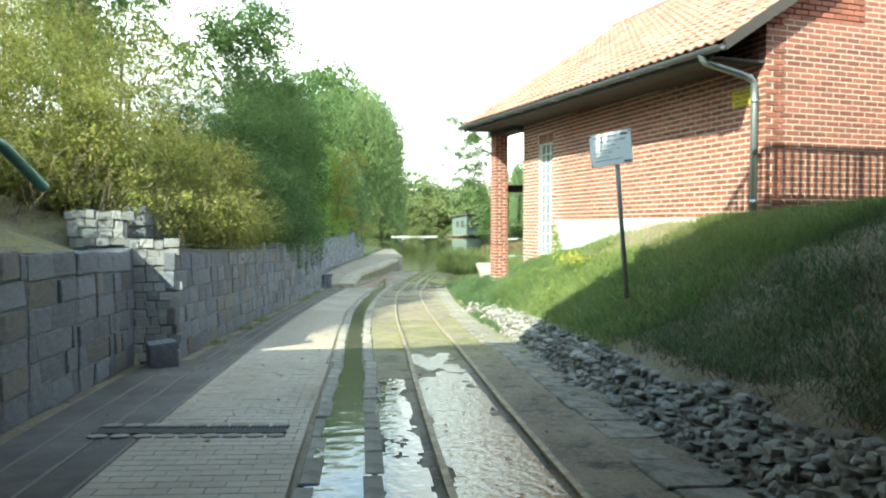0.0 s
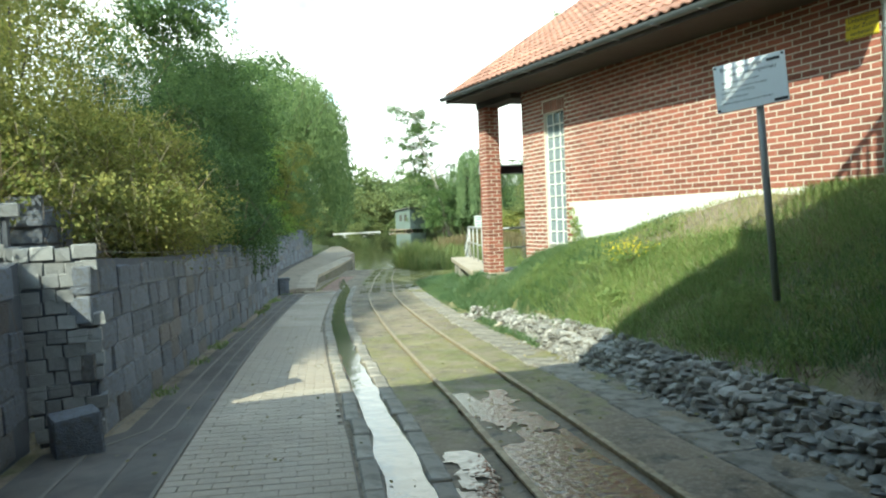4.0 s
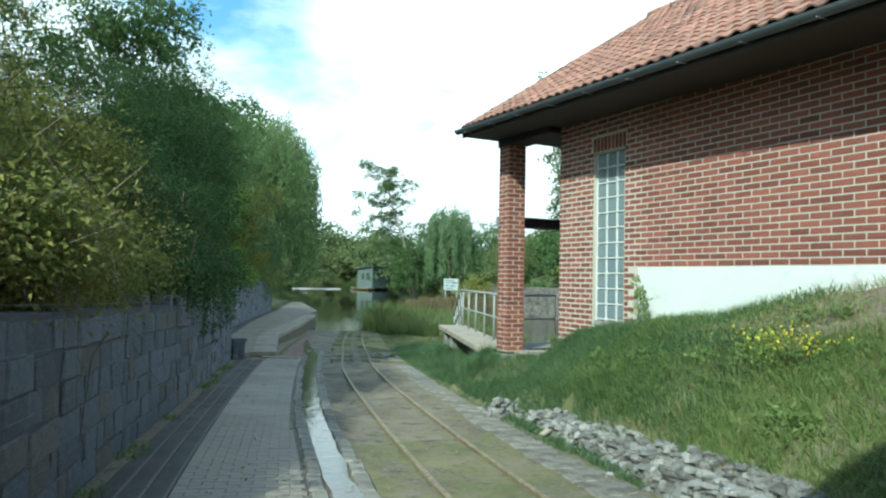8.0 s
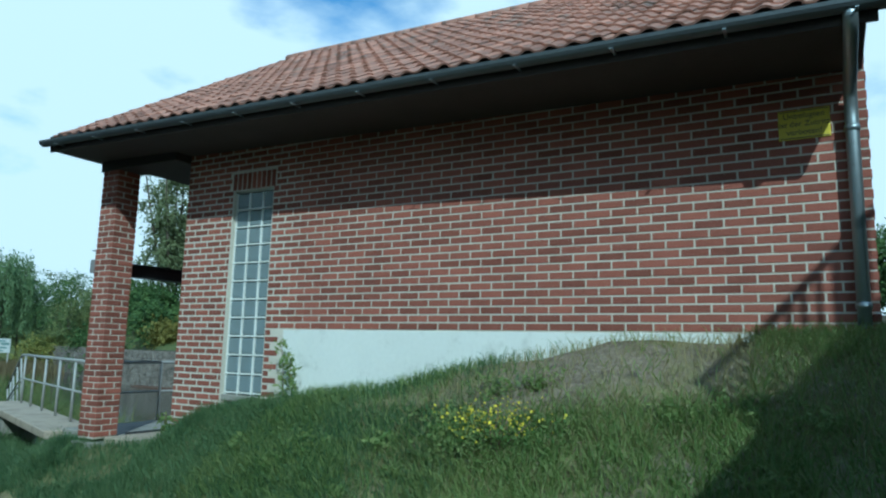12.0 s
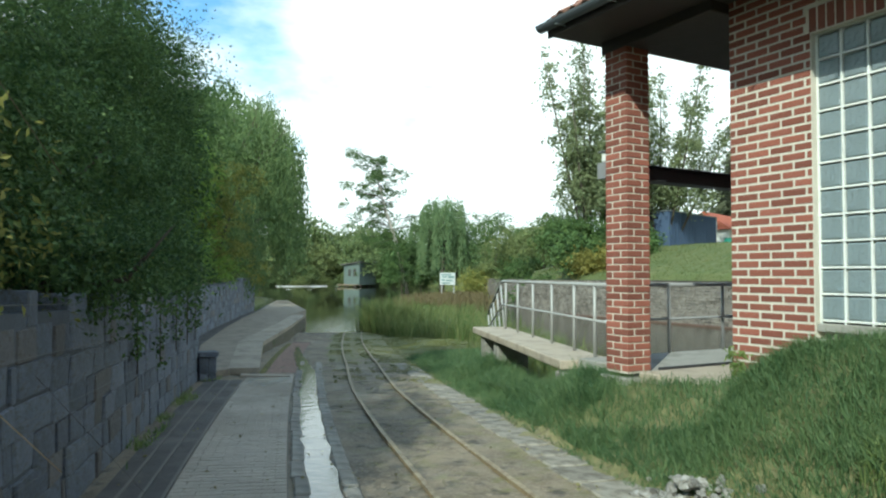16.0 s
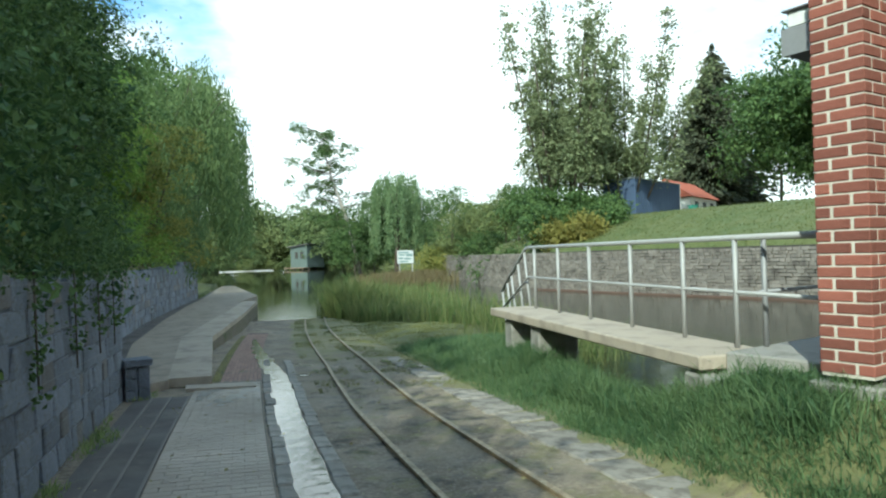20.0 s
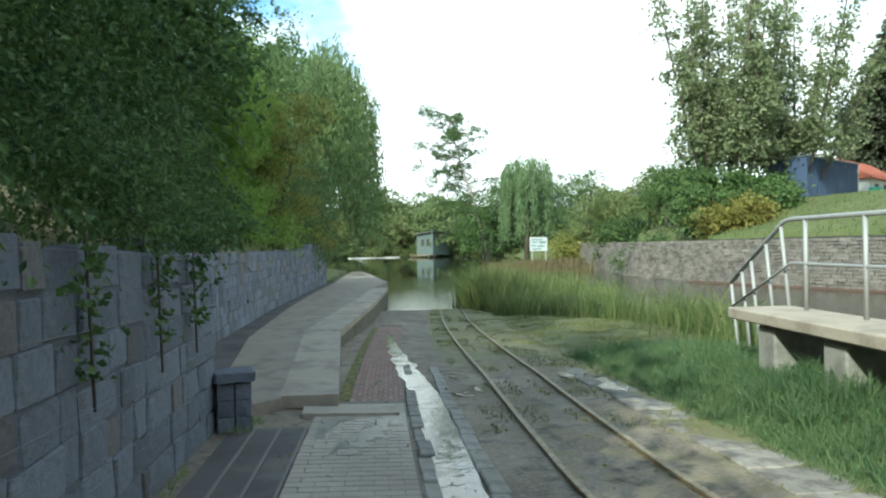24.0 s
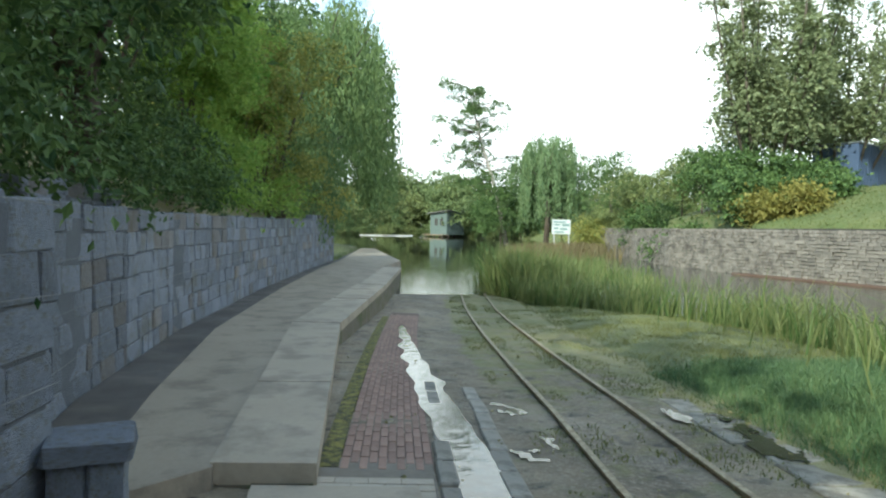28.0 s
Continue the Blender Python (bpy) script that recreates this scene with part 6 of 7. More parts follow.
# taller trees behind the hedge; y 19-31 unseen, raised to block the sun
for k, (x_, y_, h, s, m_) in enumerate([(-6.4, 14, 5.6, 2.6, LEAF_HEDGE), (-4.8, 19, 11.5, 3.4, LEAF_DARK), (-3.6, 25, 14.0, 4.2, LEAF_DARK), (-3.8, 31, 13.5, 4.2, LEAF_DARK), (2.0, 39, 10.5, 3.6, LEAF_DARK), (4.5, 47, 12, 3.6, LEAF_HEDGE), (6.5, 55, 14.5, 4.2, LEAF_DARK)]):
    broadleaf("broadleaf_tree", "leafy broad tree behind the hedge, in a row partly added for shade", (x_, y_, float(ground_z(x_, y_))), h, s, m_, 60 + k, 9000, 0.22, category="tree", group="trees behind the wall")
broadleaf("broadleaf_tree", "tall rounded tree above the willow", (14.5, 92, -0.5), 23.5, 8.5, LEAF_DARK, 81, 9000, 0.6, trunk=0.9, clump=0.9)
broadleaf("broadleaf_tree", "tall leafy tree behind the willow", (7.0, 75, -0.4), 17, 6.5, LEAF_DARK, 82, 8000, 0.5, trunk=0.7, clump=0.8)
willow("weeping_willow", "tall weeping willow hanging over the water", (12.8, 66.5, -0.5), 15.2, 6.6, LEAF_WILLOW, 5, 1500, 0.04, 60, 0.30)
willow("weeping_willow", "young willow hanging down to the quay", (8.3, 49.5, -0.6), 7.4, 2.9, LEAF_WILLOW, 6, 520, 0.03, 50, 0.2)

broadleaf("broadleaf_tree", "grey-trunked tree standing behind the quay wall", (3.75, 31.2, float(ground_z(3.75, 31.2))), 5.0, 1.7, LEAF_DARK, 91, 7000, 0.16, trunk=0.44, clump=0.3)
# right bank: poplars, spruces, bushes, birch
def poplars(at, seed):
    x, y, z = at
    ob = thing("poplar_clump", "clump of tall grey-green poplars with bare lower stems", "tree", "", at)
    r = np.random.default_rng(seed)
    shapes = []
    for k in range(10):
        a = k * 2.4 + r.uniform(-0.4, 0.4)
        lean = r.uniform(1.0, 7.6)
        h = r.uniform(13.5, 19.0) - lean * 0.45
        tip = (x + math.cos(a) * lean, y + math.sin(a) * lean, z + h)
        b = (x + math.cos(a) * 1.2, y + math.sin(a) * 1.2, z - 0.3)
        tube("stem", [b, tuple(np.array(b) * 0.5 + np.array(tip) * 0.5 + (0, 0, -0.5)), tip], [0.11, 0.08, 0.03], BARK, ob, "", 6)
        for q in (0.30, 0.40, 0.50, 0.60, 0.70, 0.80, 0.90, 0.98):
            c = np.array(b) * (1 - q) + np.array(tip) * q
            shapes.append((tuple(c + r.normal(0, 0.3, 3)), (1.0 * (1.15 - 0.85 * q), 1.0 * (1.15 - 0.85 * q), 1.2)))
    crown("crown", shapes, 24000, 0.26, LEAF_POPLAR, ob, seed, 0.38, 18, slim=0.7)
    return ob


poplars((40.2, 56.0, 3.7), 3)
poplars((48.5, 57.5, 4.0), 13)
conifer("spruce", "dark green spruce on the slope", (77, 69.5, 4.9), 17.5, 8.5, 4, 15000, 0.9)
conifer("spruce", "tall dark spruce behind the shed", (82, 72, 5.2), 22, 9.5, 5, 15000, 0.9)
broadleaf("broadleaf_tree", "broad green tree beside the spruce", (70, 56, 4.7), 14.5, 6.0, LEAF_DARK, 37, 17000, 0.42, clump=0.7)
broadleaf("broadleaf_tree", "large dark green tree on the slope", (60, 46, 4.4), 11, 5.5, LEAF_DARK, 33, 17000, 0.42, clump=0.7)
broadleaf("broadleaf_tree", "large dark green tree on the slope", (72, 49, 4.8), 17, 7.5, LEAF_DARK, 34, 18000, 0.5, clump=0.8)
broadleaf("broadleaf_tree", "tall dark tree at the edge of the lawn", (62, 34, 4.3), 15, 7.0, LEAF_DARK, 35, 18000, 0.45, clump=0.8)
broadleaf("broadleaf_tree", "dark rounded tree behind the blue shed", (47, 62, 4.2), 9.5, 4.6, LEAF_DARK, 36, 7000, 0.36, clump=0.6)
for k, (x_, y_, h, s, m_) in enumerate([(35.6, 53.5, 2.6, 2.0, LEAF_DARK), (37.5, 56.5, 3.7, 2.6, LEAF_DARK), (36.0, 58.6, 3.3, 2.4, LEAF_DARK), (39.5, 61, 4.4, 3.0, LEAF_DARK), (42, 66, 5.4, 3.2, LEAF_FAR), (64.0, 46.5, 9.0, 5.6, LEAF_DARK), (39.6, 51.0, 1.0, 1.1, LEAF_DARK), (40.6, 53.2, 1.7, 1.5, LEAF_DARK), (43.4, 54.6, 1.2, 1.1, LEAF_DARK), (39.0, 54.8, 2.8, 2.0, LEAF_DARK), (37.4, 52.2, 1.4, 1.4, LEAF_DARK), (36.6, 50.4, 1.1, 1.0, LEAF_YELLOW), (35.2, 52.0, 1.0, 1.1, LEAF_YELLOW),
                                         (43, 71, 5.5, 3.2, LEAF_DARK), (46, 76, 6.6, 3.6, LEAF_FAR), (48, 84, 9.4, 4.2, LEAF_DARK), (44.5, 80, 5.0, 3.0, LEAF_FAR), (41.5, 78.5, 3.6, 2.6, LEAF_HEDGE), (47, 92, 11.0, 4.8, LEAF_DARK), (54, 98, 12.0, 5.2, LEAF_FAR), (41.2, 91, 5.6, 2.6, LEAF_DARK), (37.4, 88.5, 8.6, 2.6, LEAF_DARK), (44, 101, 12.4, 5.0, LEAF_DARK)]):
    broadleaf("bush", "dense bush on the far bank", (x_, y_, float(ground_z(x_, y_)) if x_ > 34 and y_ < 90 else -1.4), h, s, m_, 120 + k, 4500, 0.26, trunk=0.15, category="bush", group="bushes on the far bank", clump=0.5)
broadleaf("bush", "dense bush beside the boathouse", (68.2, 160.5, -1.5), 8.4, 4.2, LEAF_DARK, 173, 7000, 0.42, trunk=0.2, category="bush", group="bushes on the far bank", clump=0.6)
willow("weeping_willow", "pale young willow on the far bank", (42.5, 88, -1.3), 12.4, 4.4, LEAF_PALE, 8, 420, 0.10, 46, 0.4)


broadleaf("bush", "green bush beyond the gable of the house", (21.5, 8.6, float(ground_z(21.5, 8.6))), 2.3, 1.0, LEAF_DARK, 171, 6000, 0.13, trunk=0.12, category="bush", clump=0.35)


def birch(at, seed):
    x, y, z = at
    ob = thing("birch_tree", "slender leaning birch with a sparse open crown", "tree", "", at)
    r = np.random.default_rng(seed)
    tube("trunk", [(x + 5.0, y, z), (x + 3.6, y, z + 6), (x + 1.6, y, z + 11.5), (x, y, z + 17)], [0.28, 0.22, 0.14, 0.04], BIRCH_BARK, ob, "pale peeling trunk", 8)
    shapes = []
    for k in range(46):
        q = 0.34 + 0.66 * (k / 45) ** 0.85
        c = np.array((x + 5 - 5 * q, y, z + 17 * q))
        reach = r.normal(-0.5, 3.2) * (1.4 - 0.95 * q)
        tip = c + np.array((reach, r.normal(0, 1.6), r.uniform(-0.2, 0.7) + 0.10 * abs(reach)))
        tube("branch", [tuple(c), tuple(c * 0.5 + tip * 0.5 + (0, 0, 0.25)), tuple(tip)], [0.07, 0.045, 0.015], BARK, ob, "", 5)
        for u in (0.55, 1.0):
            shapes.append((tuple(c * (1 - u) + tip * u + r.normal(0, 0.15, 3)), (0.8, 0.8, 0.42)))
    crown("crown", shapes, 16000, 0.22, LEAF_DARK, ob, seed, 0.26, 26)
    return ob


birch((34.2, 91, -1.2), 9)
# far shore
FAR = []
for k, (m_, h, s) in enumerate(((LEAF_FAR, 9.5, 6.0), (LEAF_SHORE, 11.5, 6.5), (LEAF_FAR, 8.5, 6.5), (LEAF_YELLOW, 12.0, 6.5))):
    FAR.append(broadleaf("broadleaf_tree", ("soft green tree on the far shore", "dark green tree on the far shore", "pale willow-like tree on the far shore", "sunlit yellow-green tree on the far shore")[k], (30 + 14 * k, 186, -1.2), h, s, m_, 140 + k, 6000, 0.65, trunk=0.5, group="trees on the far shore", clump=1.0))
r = np.random.default_rng(77)
for k in range(46):
    row = k % 2
    x_ = -25 + k * 3.4 + r.normal(0, 1.5)
    y_ = 176 + 16 * row + r.normal(0, 4) - max(0, x_ - 55) * 0.4
    src = FAR[int(r.integers(0, 3)) if not row else int(r.integers(1, 4))]
    sc = r.uniform(0.8, 1.15) * (1.36 if row else 0.95)
    c = copy_thing(src, Matrix.Translation((x_, y_, -1.3)) @ pose(0, 0, 0, 0, 0, float(r.uniform(0, 360))))
    c.scale = (sc, sc, sc * r.uniform(0.85, 1.1))
for k in range(34):
    x_ = -10 + k * 3.1 + r.normal(0, 0.9)
    c = copy_thing(FAR[int(r.integers(0, 3))], Matrix.Translation((x_, 171.5 + r.normal(0, 1.0) - max(0, x_ - 55) * 0.5, -2.6)) @ pose(0, 0, 0, 0, 0, float(r.uniform(0, 360))))
    sc = r.uniform(0.35, 0.55)
    c.scale = (sc * 1.2, sc * 1.2, sc)

# ---- far buildings and boards ----
shed = thing("shed", "long dark blue shed with a thin pale roof edge", "shed", at=(52, 57, 3.6))
sm = Matrix.Translation((47.6, 55.4, 3.7)) @ pose(0, 0, 0, 0, 0, 17)
body = part("body", bm_box(bmesh.new(), (0, 0, 0), (9.8, 3.0, 3.2), 0.03), BLUE_SHED, shed, "blue painted boards", sm)
part("roof", bm_box(bmesh.new(), (-0.08, -0.06, 3.21), (9.88, 3.1, 3.30), 0.02), ZINC, shed, "thin pale metal roof edge", sm)
part("corner_trim", bm_box(bmesh.new(), (9.70, -0.05, 0.0), (9.83, -0.004, 3.2), 0.01), HOUSE_WHITE, shed, "pale corner board", sm)
for k in range(16):
    part("batten", bm_box(bmesh.new(), (0.3 + k * 0.6, -0.03, 0.05), (0.35 + k * 0.6, -0.002, 3.15), 0.004), BLUE_SHED, shed, "", sm)
bin_ = thing("garden_bin", "small green bin on the lawn beside the shed", "bin", at=(57.0, 56.9, 4.0))
bz = float(ground_z(57.0, 56.9))
box("body", (56.7, 56.6, bz - 0.05), (57.4, 57.2, bz + 0.85), GREEN_RAIL, bin_, "", 0.05)
box("lid", (56.66, 56.56, bz + 0.855), (57.44, 57.24, bz + 0.95), GREEN_RAIL, bin_, "", 0.03)


def cottage(at, w, d, h, turn, label):
    ob = thing("cottage", label, "house", "", at)
    m = Matrix.Translation(at) @ pose(0, 0, 0, 0, 0, turn)
    part("wall", bm_box(bmesh.new(), (0, 0, 0), (w, d, h), 0.02), HOUSE_WHITE, ob, "white rendered walls", m)
    bm = bmesh.new()
    v = [bm.verts.new(p) for p in ((-0.4, -0.4, h), (w + 0.4, -0.4, h), (w + 0.4, d + 0.4, h), (-0.4, d + 0.4, h), (-0.4, d / 2, h + d * 0.4), (w + 0.4, d / 2, h + d * 0.4))]
    for f in ((0, 1, 5, 4), (2, 3, 4, 5), (0, 4, 3), (1, 2, 5), (0, 3, 2, 1)):
        bm.faces.new([v[k] for k in f])
    part("roof", bm, ROOF_RED, ob, "red tiled roof", m)
    for k in range(3):
        win = part("window", bm_box(bmesh.new(), (w * (0.15 + 0.3 * k), -0.05, h * 0.35), (w * (0.15 + 0.3 * k) + 1.1, 0.03, h * 0.8), 0.02), STEEL_DARK, ob, "dark window", m)
    return ob


cottage((61.5, 60.5, 4.1), 9, 5, 2.0, 20, "low white house with a red roof behind the trees")
cottage((88, 52, 5.0), 12, 8, 2.6, 0, "white house with a red roof among the trees")
cottage((44, -2.0, 2.6), 10, 8, 3.0, -8, "house with a red roof beyond the bridge")
boathouse = thing("boathouse", "grey-green wooden boathouse on the far water", "boathouse", at=(58.5, 164, -1.4))
bm_ = Matrix.Translation((57.0, 163.5, -1.5)) @ pose(0, 0, 0, 0, 0, -60)
RAW_DECK = mat("worn_deck", (0.20, 0.145, 0.095), 0.85, vary=0.25, grain=5, stain=1.0)
BOAT_PALE = mat("pale_boathouse_boards", (0.088, 0.115, 0.102), 0.8, vary=0.2, grain=3, stain=0.5)
part("wall", bm_box(bmesh.new(), (0, 0, 0.5), (4.6, 6.2, 5.0), 0.03), BOAT_PALE, boathouse, "weathered green-grey boards", bm_)
for k in range(12):
    part("batten", bm_box(bmesh.new(), (4.602, 0.2 + k * 0.5, 0.6), (4.65, 0.28 + k * 0.5, 4.95), 0.0), BOATHOUSE, boathouse, "", bm_)
bm = bm_box(bmesh.new(), (-0.6, -0.7, 5.01), (5.2, 6.8, 5.20), 0.02)
for vert in bm.verts:
    vert.co.z += 0.11 * (vert.co.x + 0.6) + 0.02 * (vert.co.y + 0.7)
part("roof", bm, DARK_CONCRETE, boathouse, "low dark sloping roof", bm_)
bm = bmesh.new()
pts_ = [bm.verts.new(q) for q in ((0.02, 0.02, 4.98), (4.58, 0.02, 4.98), (4.58, 0.02, 5.5), (0.02, 6.18, 4.98), (4.58, 6.18, 4.98), (4.58, 6.18, 5.5))]
for q in ((0, 1, 2), (3, 5, 4), (1, 4, 5, 2), (0, 2, 5, 3), (0, 3, 4, 1)):
    bm.faces.new([pts_[a] for a in q])
part("gable", bm, BOAT_PALE, boathouse, "", bm_)
for k in range(2):
    part("window", bm_box(bmesh.new(), (1.3 + 1.5 * k, -0.05, 2.5), (2.1 + 1.5 * k, 0.02, 4.0), 0.02), DARK_GAP, boathouse, "dark window", bm_)
part("deck", bm_box(bmesh.new(), (-0.5, -1.7, 0.35), (4.8, -0.01, 0.55), 0.02), RAW_DECK, boathouse, "narrow brown wooden deck", bm_)
for x_ in (-0.3, 2.1, 4.4):
    part("stilt", bm_box(bmesh.new(), (x_, -1.5, -1.5), (x_ + 0.25, -1.25, 0.35), 0.02), BARK, boathouse, "", bm_)
    part("stilt", bm_box(bmesh.new(), (x_ + 0.1, 0.4, -1.5), (x_ + 0.35, 0.65, 0.5), 0.02), BARK, boathouse, "", bm_)

raft = box("landing_stage", (42.5, 168.0, -1.49), (54.5, 169.2, -1.32), HOUSE_WHITE, None, "", 0.05)
tagged(raft, "pale landing stage low on the far water", "jetty")

board = thing("water_sign", "weathered white notice board with faded print among the reeds", "sign", at=(34.0, 71.0, -1.5))
bm_ = Matrix.Translation((33.4, 71.5, 0.2)) @ pose(0, 0, 0, 0, 0, -24)
PANEL_GREY = mat("weathered_panel", (0.50, 0.52, 0.51), 0.6, vary=0.15, bump=0.02, second=(0.36, 0.40, 0.38), second_at=0.58)
part("panel", bm_box(bmesh.new(), (0.1, 0, 0.05), (1.62, 0.06, 1.25), 0.02), PANEL_GREY, board, "white panel", bm_)
FADED = mat("faded_print", (0.17, 0.25, 0.24), 0.5, vary=0.2, bump=0)
for x0, z0, x1, z1 in ((0.22, 0.98, 1.20, 1.12), (0.30, 0.76, 0.78, 0.90), (0.92, 0.70, 1.50, 0.92), (0.24, 0.44, 0.62, 0.62), (0.74, 0.40, 1.36, 0.56), (0.30, 0.18, 1.10, 0.30)):
    part("writing_bar", bm_box(bmesh.new(), (x0, -0.012, z0), (x1, 0.0, z1), 0.004), FADED, board, "", bm_)
for x_ in (0.25, 1.45):
    part("post", bm_box(bmesh.new(), (x_, 0.07, -2.0), (x_ + 0.1, 0.17, 1.2), 0.01), GALV, board, "", bm_)

# ---- grass, reeds, weeds ----
def blades(name, label, pts, height, width, material, seed, lean=0.35, category="grass"):
    """Tapered bent blades, two faces each."""
    r = np.random.default_rng(seed)
    n = len(pts)
    h = height * r.uniform(0.45, 1.3, n)
    a = r.uniform(0, 2 * math.pi, n)
    bend = r.normal(0, lean, (n, 2)) * h[:, None]
    s = np.stack([np.cos(a), np.sin(a), np.zeros(n)], -1) * (width * r.uniform(0.7, 1.3, n) / 2)[:, None]
    mid = pts + np.stack([bend[:, 0] * 0.35, bend[:, 1] * 0.35, h * 0.6], -1)
    tip = pts + np.stack([bend[:, 0], bend[:, 1], h * (1 - 0.25 * np.hypot(bend[:, 0], bend[:, 1]) / np.maximum(h, 0.01))], -1)
    v = np.stack([pts - s, pts + s, mid + s * 0.75, mid - s * 0.75, tip + s * 0.1, tip - s * 0.1], 1).reshape(-1, 3)
    o = np.arange(n)[:, None] * 6
    f = np.concatenate([o + [0, 1, 2, 3], o + [3, 2, 4, 5]])
    ob = quads(name, v, f, material)
    return tagged(ob, label, category, kind="stuff")


def scatter(n, y0, y1, d0, d1, seed, keep=None):
    r = np.random.default_rng(seed)
    y = r.uniform(y0, y1, n)
    d = r.uniform(0, 1, n) * (d1 - d0) + d0
    x, yy = beside(y, d)
    k = np.ones(n, bool) if keep is None else keep(x, yy, d, r)
    k = k & ~((x > 7.05) & (yy > 16.7) & (yy < 18.5) & (r.uniform(size=n) < 0.8))
    k = k & (((x - 6.02) / 0.28) ** 2 + ((yy - 14.5) / 0.16) ** 2 > 1)
    k = k & (((x - 6.2) / 0.18) ** 2 + ((yy - 16.1) / 0.3) ** 2 > 1)
    x, yy = x[k], yy[k]
    return np.stack([x, yy, ground_z(x, yy) - 0.02], -1)


patch = lambda x, y, s=0.9, t=0.0: np.array([noise.noise((a * s, b * s, 5.0)) > t for a, b in zip(x, y)])
off_house = lambda x, y: ~((x > 7.98) & (y > 9.1) & (y < 19.9))
blades("bank_grass", "long green and dry grass on the bank below the house", scatter(105000, 8.0, 15.5, 2.15, 6.4, 1, lambda x, y, d, r: off_house(x, y) & ~((x > 6.7) & (y > 10) & (y < 13.8) & (r.uniform(size=len(d)) < np.where((x > 6.85) & (y < 12.6), 0.96, 0.7))) & (patch(x, y, 0.9, -0.05) | (y > 15.5) | (r.uniform(size=len(d)) < 0.45))), 0.17, 0.0085, GRASS, 1, 0.75)
blades("bank_grass", "lush green grass and weeds towards the pillar", scatter(70000, 12.0, 21, 2.0, 5.6, 51, lambda x, y, d, r: off_house(x, y) & (r.uniform(size=len(d)) < (y - 11.5) / 2.5) & (patch(x, y, 0.9, -0.15) | (r.uniform(size=len(d)) < 0.5))), 0.16, 0.008, LUSH, 51, 0.6)
blades("bank_grass", "dry straw-coloured grass on the bank", scatter(30000, 8.5, 13.6, 2.2, 6.4, 21, lambda x, y, d, r: off_house(x, y) & (r.uniform(size=len(d)) < np.where((x > 6.85) & (y > 10.2) & (y < 12.6), 0.35, np.where(x > 6.3, 1.0, 0.4)))), 0.13, 0.006, STRAW, 21, 0.6)
blades("bank_grass", "thin shaded grass on the bank", scatter(70000, 1.5, 9.5, 2.3, 7.5, 2, lambda x, y, d, r: (r.uniform(size=len(d)) < (y + 0.5) / 7) & (patch(x, y, 0.8, -0.2) | (r.uniform(size=len(d)) < 0.55))), 0.14, 0.008, LUSH, 2, 0.7)
blades("bank_grass", "dead brown stalks and litter on the shaded bank", scatter(46000, 0.5, 8.6, 2.2, 8.0, 22, lambda x, y, d, r: r.uniform(size=len(d)) < 0.8), 0.10, 0.008, TWIG, 22, 1.3)
blades("slip_grass", "lush grass between the slipway and the jetty", scatter(100000, 17.0, 30, 1.75, 5.2, 3, lambda x, y, d, r: off_house(x, y) & (x < np.interp(y, SHORE_Y, SHORE_X) - 0.1) & ((d > 2.1) | (r.uniform(size=len(d)) < 0.35))), 0.17, 0.0085, LUSH, 3, 0.55)
blades("slip_grass", "short mossy grass at the foot of the slipway", scatter(95000, 24.5, 42, -0.4, 6.5, 4, lambda x, y, d, r: (x < np.interp(y, SHORE_Y, SHORE_X) + 0.2) & ((d > 1.6) | patch(x, y, 1.2, 0.05) & (np.abs(d - 0.37) > 0.1))), 0.055, 0.010, leaf_mat("moss_grass", (0.12, 0.135, 0.045), (0.25, 0.25, 0.095), 0.5, 0.4), 4)
r = np.random.default_rng(9)
ry = r.uniform(22, 43, 9000)
rx = np.interp(ry, SHORE_Y, SHORE_X) + r.normal(-0.1, 0.85, 9000)
kk = np.array([noise.noise((a * 0.5, b * 0.5, 2.0)) > -0.12 for a, b in zip(rx, ry)]) & (ry > 26.5) & (rx > 5.6 + (ry - 22.7) * 0.47) & ((rx > 14.1) | (ry < 37))
blades("reeds", "tall green reeds along the water's edge", np.stack([rx, ry, np.maximum(ground_z(rx, ry), WATER_Z - 0.2)], -1)[kk], 0.95, 0.024, REED, 9, 0.4, "reeds")
ry4, rx4 = r.normal(42.3, 0.75, 2600), 14.25 + np.abs(r.normal(0, 1.3, 2600))
blades("reeds", "dense clump of tall green reeds at the end of the slipway", np.stack([rx4, ry4, np.maximum(ground_z(rx4, ry4), WATER_Z - 0.2)], -1), 1.6, 0.03, REED, 14, 0.3, "reeds")
ry2 = r.uniform(41, 66, 9000)
rx2 = 6.4 + (ry2 - 22.7) * 0.50 + np.abs(r.normal(0, 2.6, 9000))
kk = np.array([noise.noise((a * 0.3, b * 0.3, 8.0)) > -0.05 for a, b in zip(rx2, ry2)])
blades("reeds", "reed bed standing in the shallow water", np.stack([rx2, ry2, np.full_like(rx2, WATER_Z - 0.1)], -1)[kk], 0.55, 0.035, REED, 10, 0.2, "reeds")
rx3 = r.uniform(27, 40, 6000)
ry3 = 64 + (rx3 - 27) * 0.9 + r.normal(0, 2.0, 6000)
blades("reeds", "brownish reed bed round the notice board", np.stack([rx3, ry3, np.full_like(rx3, WATER_Z - 0.1)], -1), 1.05, 0.06, leaf_mat("brown_reed", (0.12, 0.10, 0.05), (0.20, 0.16, 0.08), 0.5, 0.3), 11, 0.2, "reeds")
blades("wall_foot_grass", "weeds at the foot of the gabion wall", scatter(4000, 11, 26, -2.85, -2.55, 12, lambda x, y, d, r: patch(x, y, 1.5, 0.1)), 0.10, 0.012, GRASS, 12, 0.5)
rl = r.uniform(33, 60, 26000)
